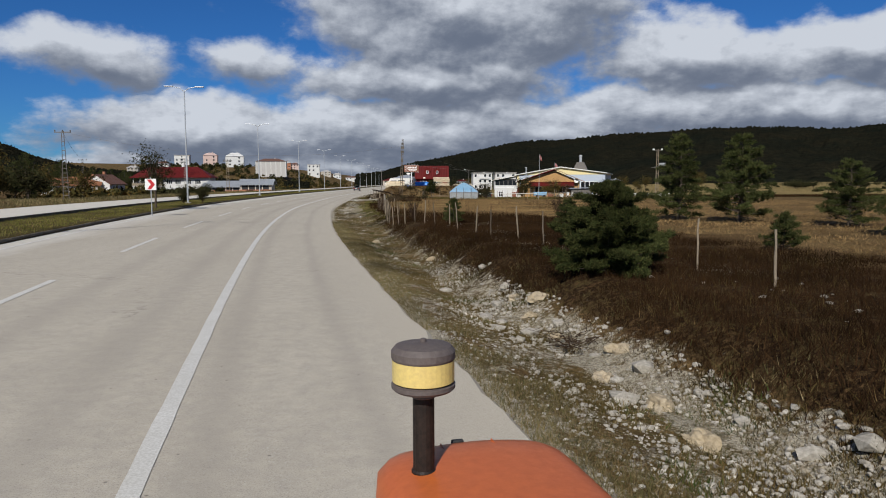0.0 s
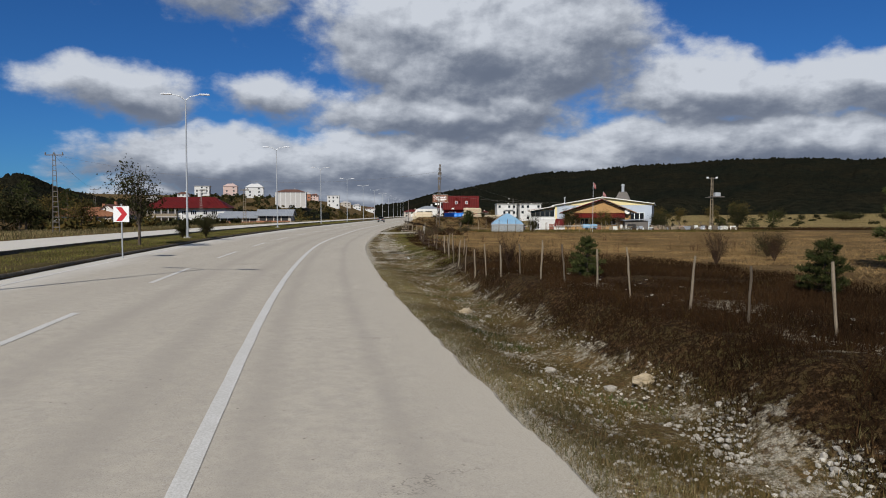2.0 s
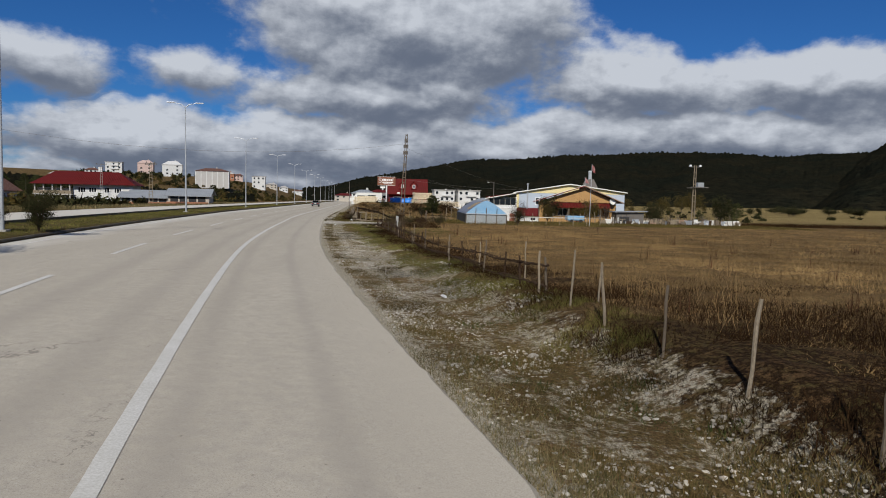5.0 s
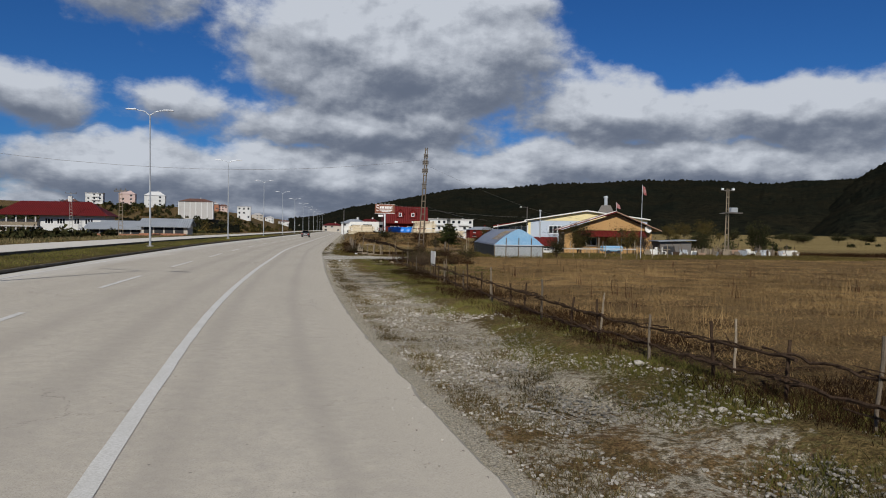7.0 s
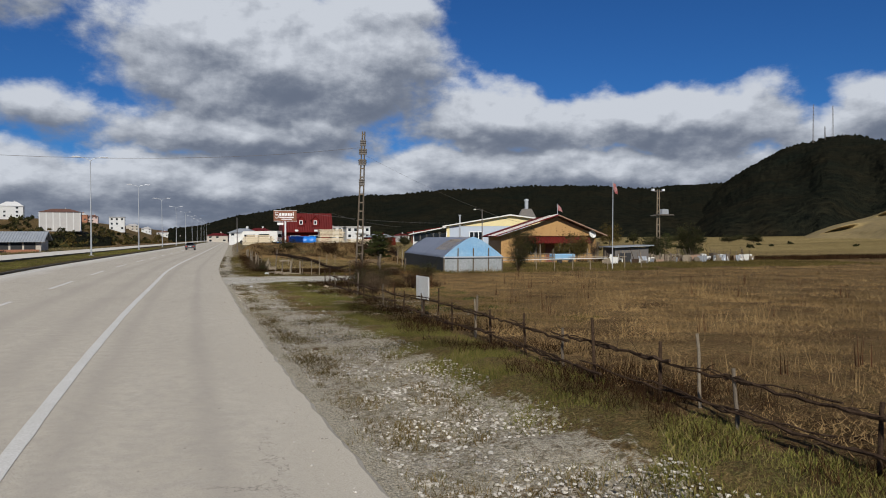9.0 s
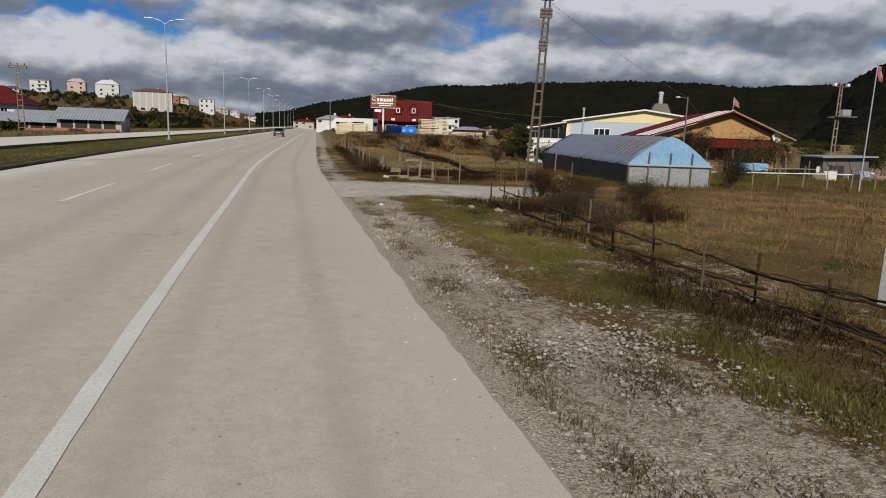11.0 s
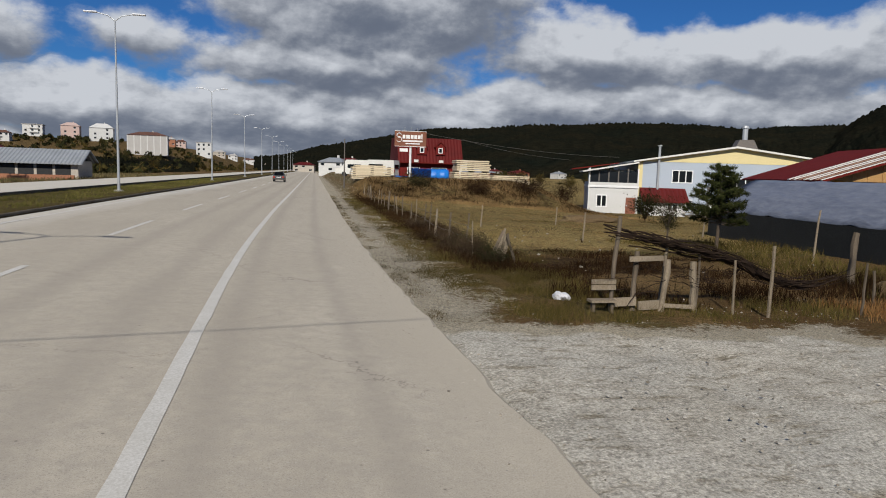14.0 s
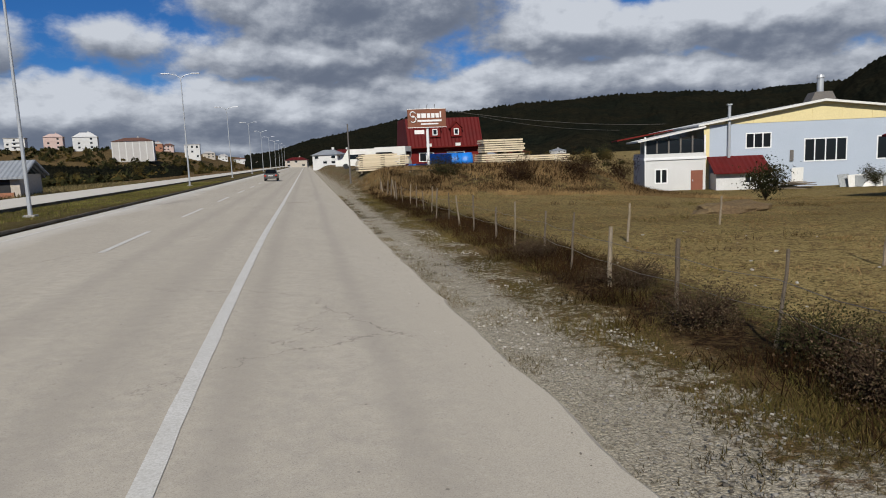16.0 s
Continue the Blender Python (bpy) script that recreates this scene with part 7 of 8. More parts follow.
M_needle = leaf_material("pine_needles", [(0.034, 0.044, 0.014), (0.054, 0.062, 0.019), (0.021, 0.029, 0.010), (0.085, 0.080, 0.028)])
M_leaf = leaf_material("autumn_leaves", [(0.045, 0.045, 0.015), (0.085, 0.060, 0.018), (0.030, 0.032, 0.012), (0.13, 0.08, 0.022)])
M_darkleaf = leaf_material("dark_shrub_leaves", [(0.022, 0.025, 0.010), (0.036, 0.035, 0.014), (0.015, 0.018, 0.007), (0.055, 0.045, 0.019)])
M_bark = material("rough_bark", (0.075, 0.055, 0.04), (0.11, 0.085, 0.06), (0.04, 0.03, 0.022), rough=0.95, scale=5, fine=40, bump=0.8)

rs = np.random.RandomState(12)


def tri_mesh(name, verts, mat):
    """Loose triangles from an array of shape (n, 3, 3)."""
    n = len(verts)
    me = bpy.data.meshes.new(name)
    me.vertices.add(n * 3)
    me.vertices.foreach_set("co", verts.reshape(-1).astype(np.float32))
    me.loops.add(n * 3)
    me.loops.foreach_set("vertex_index", np.arange(n * 3, dtype=np.int32))
    me.polygons.add(n)
    me.polygons.foreach_set("loop_start", np.arange(0, n * 3, 3, dtype=np.int32))
    me.materials.append(mat)
    me.update(calc_edges=True)
    return me


def blades(x, y, z, h, w, lean):
    """One thin triangle per blade at each place."""
    n = len(x)
    a = rs.uniform(0, 2 * np.pi, n)
    b = rs.uniform(0, 2 * np.pi, n)
    base = np.stack([x, y, z - 0.02], -1)
    side = np.stack([np.cos(a), np.sin(a), np.zeros(n)], -1) * (w * 0.5)[:, None]
    tip = base + np.stack([np.cos(b) * lean * h, np.sin(b) * lean * h, h], -1)
    return np.stack([base - side, base + side, tip], 1)


def scatter(n, y0, y1, u0, u1, keep, clump=0.35, per=6, spread=0.07):
    """Places of blades in clumps over a stretch of road side."""
    m = n // per
    y, u = rs.uniform(y0, y1, m), rs.uniform(u0, u1, m)
    dens = np.array([noise.fractal(Vector((float(a) * clump, float(b) * clump, 5.0)), 1.0, 2.0, 3) for a, b in zip(u, y)])
    ok = keep(u, y, dens)
    y, u = np.repeat(y[ok], per), np.repeat(u[ok], per)
    y, u = y + rs.normal(0, spread, len(y)), u + rs.normal(0, spread, len(u))
    x = edge_x(y) + u
    return x, y, land(x, y), u


def grass(name, mat, label, n, area, keep, hmin, hmax, wmin, wmax, lean=0.35, **kw):
    x, y, z, u = scatter(n, *area, keep, **kw)
    h = rs.uniform(hmin, hmax, len(x))
    w = rs.uniform(wmin, wmax, len(x))
    ob = new(name, tri_mesh(name, blades(x, y, z, h, w, rs.uniform(0, lean, len(x))), mat))
    return tagged(ob, label, "grass", kind="stuff")


def no_drive(u, y):
    return ~((y > 91.5) & (y < 101.5) & (u < 12))


grass("field_grass", M_straw, "soft brown and tan dead grass on the field", 330000, (36, 99, 7.9, 24), lambda u, y, d: (d > -0.5 - 0.2 * rs.rand(len(u))) & no_drive(u, y), 0.025, 0.09, 0.010, 0.024, 3.0, per=7, spread=0.2)
grass("field_stalks", M_straw, "thin taller stalks in the field", 12000, (36, 99, 8.0, 26), lambda u, y, d: (d > 0.0) & no_drive(u, y), 0.35, 0.62, 0.006, 0.014, 0.5, per=5, spread=0.14)
grass("field_docks", M_dock, "rust-brown dock stalks standing in the field", 1500, (40, 99, 8.2, 30), lambda u, y, d: (d > 0.1) & no_drive(u, y), 0.35, 0.75, 0.012, 0.03, 0.15, per=6, spread=0.08)
grass("field_grass_far", M_straw, "dead brown grass farther out on the field", 190000, (2, 112, 15, 62), lambda u, y, d: (d > -0.5) & ~((y > 98) & (u < 45)), 0.04, 0.14, 0.02, 0.05, 2.2, per=7, spread=0.25)
grass("dark_brush", M_darkbrush, "low dark brown dead weeds on the bank", 330000, (-4, 50, 6.0, 15), lambda u, y, d: (d > -0.3) & (rs.rand(len(u)) > smooth(34, 50, y)) & (rs.rand(len(u)) > smooth(10, 17, u) * 0.6) & (hump(u, y, 9.4, 17.0, 1.4, 2.1) < rs.uniform(0.2, 0.9, len(u))), 0.05, 0.25, 0.006, 0.016, 1.3, per=9, spread=0.12)
grass("bank_straw", M_mixedtuft, "thin straw among the dark weeds", 30000, (-4, 50, 6.4, 17), lambda u, y, d: (d > 0.05) & (rs.rand(len(u)) > 0.8 * smooth(14, 24, y)), 0.06, 0.24, 0.006, 0.012, 1.3, per=6, spread=0.1)
grass("verge_weeds", M_vergegrass, "short straw-coloured weeds along the road edge", 90000, (-4, 92, 3.5, 6.6), lambda u, y, d: (d > 0.05) & (rs.rand(len(u)) < 0.8), 0.03, 0.13, 0.006, 0.015, 1.1, per=9, spread=0.06, clump=0.8)
grass("slope_tufts", M_mixedtuft, "low weeds on the stony slope of the ditch", 260000, (-4, 46, 4.0, 6.1), lambda u, y, d: d > -0.25 + 0.3 * rs.rand(len(u)), 0.02, 0.10, 0.005, 0.013, 1.4, per=10, spread=0.09, clump=1.2)
grass("slope_greens", M_greenweed, "fresh green weeds among the rubble", 40000, (-4, 46, 4.2, 6.1), lambda u, y, d: d > 0.3, 0.03, 0.12, 0.008, 0.02, 1.3, per=12, spread=0.09, clump=0.8)
grass("verge_tufts", M_mixedtuft, "small dark green and brown tufts on the stony verge", 130000, (-4, 92, 3.6, 6.3), lambda u, y, d: d > 0.12 + 0.12 * rs.rand(len(u)), 0.03, 0.12, 0.006, 0.016, 1.2, per=10, spread=0.07, clump=1.1)
grass("shoulder_tufts", M_mixedtuft, "row of low dark tufts beside the paving", 40000, (42, 92, 3.65, 4.2), lambda u, y, d: d > -0.08, 0.03, 0.10, 0.006, 0.014, 1.2, per=10, spread=0.08, clump=0.7)
grass("edge_tufts", M_vergegrass, "strip of dry straw grass at the edge of the paving", 110000, (-4, 44, 3.38, 4.15), lambda u, y, d: (d > -0.45) & (rs.rand(len(u)) > smooth(34, 46, y)), 0.03, 0.11, 0.005, 0.012, 1.2, per=9, spread=0.08)
grass("verge_green", M_greengrass, "short green and yellow grass by the fence", 240000, (40, 93, 5.4, 7.6), lambda u, y, d: (d > -0.3) & (rs.rand(len(u)) < smooth(5.4, 6.4, u) + 0.08), 0.025, 0.11, 0.007, 0.016, 1.5, per=9, spread=0.1, clump=0.6)
grass("corner_green", M_mixedgreen, "low mossy grass at the driveway corner", 200000, (72, 92.5, 5.0, 13), lambda u, y, d: d > -0.2 + 0.35 * rs.rand(len(u)), 0.015, 0.075, 0.006, 0.016, 1.6, per=10, spread=0.09, clump=1.0)
grass("corner_weeds", M_greenweed, "dark green weeds at the driveway corner", 30000, (76, 92, 6.5, 13), lambda u, y, d: d > 0.22, 0.04, 0.14, 0.008, 0.02, 1.3, per=12, spread=0.1, clump=0.8)
grass("corner_green_north", M_mixedgreen, "rough olive grass beyond the driveway", 60000, (99.0, 108, 4.0, 8.0), lambda u, y, d: d > -0.3 + 0.3 * (u < 4.8), 0.02, 0.11, 0.005, 0.012, 1.4, per=9, spread=0.09, clump=0.6)
grass("soil_weeds", M_darkbrush, "dead brown weeds on the churned soil", 20000, (103.5, 109, 6.2, 14), lambda u, y, d: d > 0.0, 0.05, 0.22, 0.008, 0.018, 1.1, per=8, spread=0.12)
grass("rail_weeds", M_darkbrush, "dark weeds along the foot of the rail fence", 110000, (44, 92, 6.7, 10.0), lambda u, y, d: (d > -0.05) & (rs.rand(len(u)) > smooth(52, 90, y) * 0.5) & (rs.rand(len(u)) > smooth(7.6, 10.0, u)), 0.06, 0.26, 0.006, 0.015, 1.1, per=9, spread=0.1)
grass("fence_weeds", M_darkbrush, "dark tangled weeds along the field fence", 60000, (104.5, 152, 5.2, 7.2), lambda u, y, d: (d > -0.1) & (rs.rand(len(u)) < smooth(4.9, 6.2, u)), 0.06, 0.36, 0.008, 0.02, 1.2, per=9, spread=0.14)
grass("fence_greens", M_mixedgreen, "olive and straw weeds along the field fence", 120000, (101, 152, 4.3, 7.4), lambda u, y, d: d > -0.25, 0.03, 0.14, 0.005, 0.013, 1.4, per=8, spread=0.11)
M_rustgrass = leaf_material("rust_orange_grass", [(0.20, 0.10, 0.036), (0.15, 0.072, 0.026), (0.26, 0.15, 0.058), (0.10, 0.050, 0.020)])
grass("fence_foot_grass", M_rustgrass, "dry rust-orange grass along the foot of the brush fence", 5000, (98.6, 100.2, 10.6, 16.0), lambda u, y, d: d > -0.1, 0.06, 0.26, 0.008, 0.018, 0.7, per=12, spread=0.12, clump=0.4)
grass("fence_foot_weeds", M_mixedgreen, "olive weeds under the plank fence", 9000, (98.9, 100.6, 4.9, 11.4), lambda u, y, d: d > -0.15, 0.05, 0.22, 0.007, 0.016, 0.9, per=10, spread=0.1, clump=0.6)
grass("fence_back_brush", M_darkbrush, "dark dead weeds behind the brush fence", 9000, (99.9, 103.6, 6.5, 15.5), lambda u, y, d: d > -0.1, 0.10, 0.42, 0.008, 0.02, 0.8, per=12, spread=0.14, clump=0.5)
grass("pale_strip_weeds", M_mixedtuft, "sparse low tufts on the gravel strip", 46000, (100, 150, 3.5, 5.6), lambda u, y, d: d > 0.12, 0.02, 0.09, 0.005, 0.012, 1.3, per=10, spread=0.06, clump=1.0)
grass("paving_edge_weeds", M_mixedtuft, "line of low dark weeds at the paving edge", 24000, (99, 150, 3.35, 3.65), lambda u, y, d: d > 0.0, 0.02, 0.08, 0.005, 0.012, 1.3, per=10, spread=0.05, clump=0.9)
grass("plot_stubble", M_straw, "low tan grass on the small plot", 90000, (107.5, 152, 7.0, 36), lambda u, y, d: d > -0.15, 0.02, 0.09, 0.012, 0.03, 1.8, per=7, spread=0.2)
grass("plot_greens", M_mixedgreen, "olive grass in patches on the small plot", 90000, (107.5, 152, 7.0, 36), lambda u, y, d: d < -0.12, 0.02, 0.10, 0.012, 0.03, 1.8, per=7, spread=0.2, clump=0.2)
grass("plot_tussocks", M_darkbrush, "dark brown tussocks scattered over the small plot", 9000, (108, 150, 7.0, 36), lambda u, y, d: d > 0.42, 0.06, 0.24, 0.012, 0.03, 1.2, per=14, spread=0.14, clump=0.5)
grass("mound_weeds", M_darkbrush, "dark weeds on the mound below the timber yard", 36000, (146, 160, 7.0, 32), lambda u, y, d: d > 0.0, 0.15, 0.5, 0.03, 0.06, 0.9, per=8, spread=0.25)
grass("mound_straw", M_straw, "dead straw on the mound below the timber yard", 50000, (144, 160, 6.0, 32), lambda u, y, d: d > -0.25, 0.12, 0.4, 0.03, 0.06, 1.0, per=8, spread=0.25)
grass("pole_weeds", M_darkbrush, "brown weeds round the foot of the ladder pole", 26000, (87, 97, 8.0, 13), lambda u, y, d: (d > 0.05) & no_drive(u, y), 0.1, 0.45, 0.01, 0.022, 1.0, per=9, spread=0.14)
grass("field_edge_weeds", M_darkbrush, "strip of dark weeds at the far edge of the field", 30000, (112, 122, 40, 100), lambda u, y, d: d > -0.1, 0.2, 0.6, 0.04, 0.09, 1.0, per=8, spread=0.3)
grass("yard_weeds", M_mixedgreen, "olive and brown weeds before the greenhouse and sheds", 90000, (98, 113, 13, 58), lambda u, y, d: d > -0.2, 0.06, 0.32, 0.015, 0.035, 1.0, per=8, spread=0.2)
grass("median_grass", M_greengrass, "mown green grass on the median", 80000, (10, 180, MED + 0.1, KERB - 0.2), lambda u, y, d: d > -0.35, 0.04, 0.14, 0.012, 0.03, 0.7, per=7, spread=0.12)
grass("far_verge_grass", M_vergegrass, "rough grass beyond the far carriageway", 60000, (30, 210, -40, OPP - 0.2), lambda u, y, d: d > -0.3, 0.12, 0.4, 0.03, 0.07, 0.6, per=7, spread=0.3)


# stones on the verge and in the ditch
def stones():
    bank = []
    for k in range(7):
        bm = bmesh.new()
        bmesh.ops.create_icosphere(bm, subdivisions=1, radius=1.0)
        for v in bm.verts:
            v.co *= 1 + 0.4 * noise.noise(v.co * 1.3 + Vector((k * 5, 0, 0)))
        bm.faces.ensure_lookup_table()
        bank.append((np.array([v.co[:] for v in bm.verts]), np.array([[v.index for v in f.verts] for f in bm.faces])))
        bm.free()
    V, F, off = [], [], 0

    def lay(n, y0, y1, u0, u1, s0, s1, power=2.0, flat=0.6):
        nonlocal off
        for _ in range(n):
            y, u = rs.uniform(y0, y1), rs.uniform(u0, u1)
            if 91.5 < y < 101.5 and u > 3.4 and s1 > 0.08:
                continue
            s = s0 + (s1 - s0) * rs.rand() ** power
            vs, fs = bank[rs.randint(7)]
            a = rs.uniform(0, 6.28)
            c, sn = math.cos(a), math.sin(a)
            p = vs * s * np.array([1, rs.uniform(0.6, 1.1), flat * rs.uniform(0.7, 1.1)])
            x = float(edge_x(y)) + u
            V.append(np.stack([p[:, 0] * c - p[:, 1] * sn + x, p[:, 0] * sn + p[:, 1] * c + y, p[:, 2] + (ground_z(x, y) if u > 3.3 else -TILT * u) + s * 0.15], -1))
            F.append(fs + off)
            off += len(vs)

    lay(2600, -3, 16, 4.1, 6.2, 0.010, 0.06, 3.2, 0.75)
    lay(90, -2, 18, 4.8, 6.4, 0.05, 0.2, 3.0)
    lay(26, 18, 42, 4.6, 6.2, 0.04, 0.11, 2.5)
    lay(3000, -3, 20, 5.2, 6.15, 0.01, 0.05, 2.6, 0.8)
    lay(160, 8, 34, 7.8, 10.5, 0.02, 0.08, 2.5, 0.5)
    lay(70, 40, 92, 4.4, 6.6, 0.03, 0.06, 2.0)
    lay(30, 44, 60, 6.5, 7.2, 0.03, 0.08, 2.0)
    lay(70, 104, 120, 7, 20, 0.02, 0.06, 2.0)
    # small mixed pebbles from here on
    big_v, big_f = V[:], F[:]
    V.clear(), F.clear()
    off = 0
    lay(20000, -3, 48, 3.5, 6.1, 0.007, 0.034, 2.2, 0.7)
    lay(22000, 44, 78, 3.6, 6.3, 0.008, 0.034, 2.2)
    lay(6000, 78, 92, 3.5, 5.0, 0.007, 0.03, 2.2)
    lay(2600, 44, 60, 6.1, 7.1, 0.01, 0.045, 2.4)
    lay(2600, 40, 150, 2.7, 3.5, 0.005, 0.018, 2.6)
    lay(9000, 100, 132, 3.4, 5.2, 0.006, 0.026, 2.4)
    lay(1500, 132, 150, 3.4, 5.0, 0.008, 0.03, 2.5)
    lay(2400, 92, 101, 3.4, 12, 0.006, 0.026, 2.8)
    lay(2200, 76, 92, 4.8, 8.0, 0.006, 0.022, 2.8)
    me = raw("verge_pebbles", np.concatenate(V).tolist(), np.concatenate(F).tolist(), M_pebble)
    tagged(new("verge_pebbles", me), "mixed grey and tan pebbles on the verge", "pebbles", kind="stuff")
    me = raw("loose_stones", np.concatenate(big_v).tolist(), np.concatenate(big_f).tolist(), M_stone)
    tagged(new("loose_stones", me), "pale limestone rubble in the ditch", "stones", kind="stuff")


stones()


M_tanrock = material("tan_limestone", (0.36, 0.29, 0.18), (0.42, 0.36, 0.26), (0.22, 0.17, 0.10), scale=3.0, fine=22, bump=0.8, coord="World")


def boulder(x, y, s, seed, label="large pale limestone block in the ditch"):
    bm = bmesh.new()
    bmesh.ops.create_icosphere(bm, subdivisions=3, radius=1.0)
    for v in bm.verts:
        d = 1 + 0.55 * noise.fractal(v.co * 1.3 + Vector((seed * 4.1, 0, 0)), 0.8, 2.1, 5)
        v.co = Vector((v.co.x * s * d, v.co.y * s * 0.7 * d, v.co.z * s * 0.55 * d))
    ob = part("boulder", bm, M_tanrock)
    ob.matrix_world = pose(x, y, ground_z(x, y) + s * 0.12, 0, 0, seed * 40)
    tagged(ob, label, "rock", "limestone boulders")


for k, (u, y, s) in enumerate(((5.25, 8.5, 0.17), (5.4, 7.4, 0.2), (5.2, 6.3, 0.2), (6.1, 12.9, 0.22), (5.7, 12.3, 0.16), (5.9, 13.8, 0.15), (5.6, 10.8, 0.14), (5.9, 9.3, 0.18), (5.8, 21.5, 0.16), (4.9, 29.0, 0.2), (7.2, 89.6, 0.15), (7.9, 89.0, 0.13))):
    boulder(float(edge_x(y)) + u, y, s, k + 1)

# a heap of cut brush in the ditch
heap = thing("brush_heap", (2.55, 10.1, ground_z(2.55, 10.1)), "heap of dry grey cut brush in the ditch", "brush heap")
rnd_h = random.Random(14)
for k in range(60):
    a = rnd_h.uniform(0, 6.28)
    p = Vector((0.35 * math.cos(a) * rnd_h.random(), 0.5 * math.sin(a) * rnd_h.random(), rnd_h.uniform(0.02, 0.22)))
    q = p + Vector((rnd_h.uniform(-0.5, 0.5), rnd_h.uniform(-0.6, 0.6), rnd_h.uniform(-0.05, 0.14)))
    part("twig", branch(bmesh.new(), p, q, 0.007, 0.003, 0, rnd_h, 3, 0.03), M_rail, heap)


# ---- trees ----
def needle_tufts(tips, per, length, rad):
    """Needles round a list of (place, direction)."""
    P, D = np.array([t[0] for t in tips]), np.array([t[1] for t in tips])
    P, D = np.repeat(P, per, 0), np.repeat(D, per, 0)
    n = len(P)
    d = D + rs.normal(0, 0.65, (n, 3))
    d /= np.linalg.norm(d, axis=1)[:, None] + 1e-6
    s = np.cross(d, rs.normal(0, 1, (n, 3)))
    s /= np.linalg.norm(s, axis=1)[:, None] + 1e-6
    P = P + rs.normal(0, rad, (n, 3))
    L = length * rs.uniform(0.6, 1.2, n)[:, None]
    w = length * 0.10
    return np.stack([P - s * w, P + s * w, P + d * L], 1)


def pine(x, y, h, r, label, seed=0, per=16, dense=1.0, low=0.05, name="pine_tree", group="pines on the field"):
    rnd = random.Random(seed)
    t = thing(name, (x, y, ground_z(x, y)), label, "pine tree", group)
    bm = bmesh.new()
    tube(bm, [(0, 0, -0.2), (0.02 * h, 0, h * 0.5), (0, 0, h * 0.97)], [h * 0.022, h * 0.015, 0.008], 7)
    tips = []
    wood = bm
    nb = int(26 * dense * max(1.0, h / 2) ** 0.6) + 14
    for k in range(nb):
        s = (k + 0.5) / nb
        z = h * (low + (0.97 - low) * s)
        reach = r * (1 - s ** 1.7) ** 0.7 * rnd.uniform(0.65, 1.1) + 0.04 * h
        a = k * 2.399 + rnd.uniform(-0.4, 0.4)
        e = Vector((math.cos(a) * reach, math.sin(a) * reach, z + reach * rnd.uniform(-0.05, 0.45)))
        b = Vector((0, 0, z))
        tube(wood, [b, b.lerp(e, 0.5) + Vector((0, 0, -0.03 * h)), e], [0.012 * h * (1 - s) + 0.006, 0.008, 0.004], 4, False)
        m = max(3, int(reach / (0.055 * max(1.0, h / 2.2))))
        for j in range(m):
            f = (j + 1) / m
            if f < 0.25:
                continue
            p = b.lerp(e, f)
            for q in range(3):
                off = Vector((rnd.uniform(-1, 1), rnd.uniform(-1, 1), rnd.uniform(-0.35, 0.6))) * reach * 0.2 * (1.25 - f)
                dirv = (e - b).normalized() * 0.6 + off.normalized() * 0.5 + Vector((0, 0, 0.35))
                tips.append(((p + off)[:], dirv.normalized()[:]))
    part("trunk", wood, M_bark, t)
    ln = 0.085 * max(1.0, h / 2.2) ** 0.8
    ob = new("crown", tri_mesh("crown", needle_tufts(tips, per, ln, ln * 0.3), M_needle))
    ob.parent = t
    return t


pine(4.0, 13.0, 1.85, 1.08, "dense young dark green pine beside the stake fence", 1, 40, 3.4, 0.0)
pine(13.6, 32.7, 4.3, 1.2, "young pine with a pointed crown in the field", 2, 18, 1.3)
pine(15.6, 30.5, 4.1, 1.4, "bushy young pine in the dry field", 3, 18, 1.4)
pine(18.5, 27.0, 2.8, 1.3, "low bushy pine in the dry field", 4, 18, 1.3)
pine(16.8, 21.0, 2.5, 1.1, "broad low pine among dark weeds", 5, 18, 1.3)
pine(10.2, 17.5, 1.0, 0.5, "small pine sapling among dark weeds", 6, 14, 1.0)
pine(2.2, 30.5, 1.15, 0.45, "small pine sapling behind the stakes", 7, 14, 1.0)
pine(6.5, 26.5, 1.2, 0.6, "small pine seedling in the brown weeds", 8, 14, 1.0)
pine(4.3, 110.2, 3.0, 1.05, "dark young pine beside the greenhouse", 9, 20, 1.3, 0.3)
pine(60, 150, 3.0, 1.6, "far dark pine in the pale meadow", 10, 12, 1.0)
pine(66, 149, 2.6, 1.5, "far round pine in the pale meadow", 11, 12, 1.0)
pine(92, 190, 4.0, 2.2, "far pine at the edge of the pasture", 12, 12, 1.0)


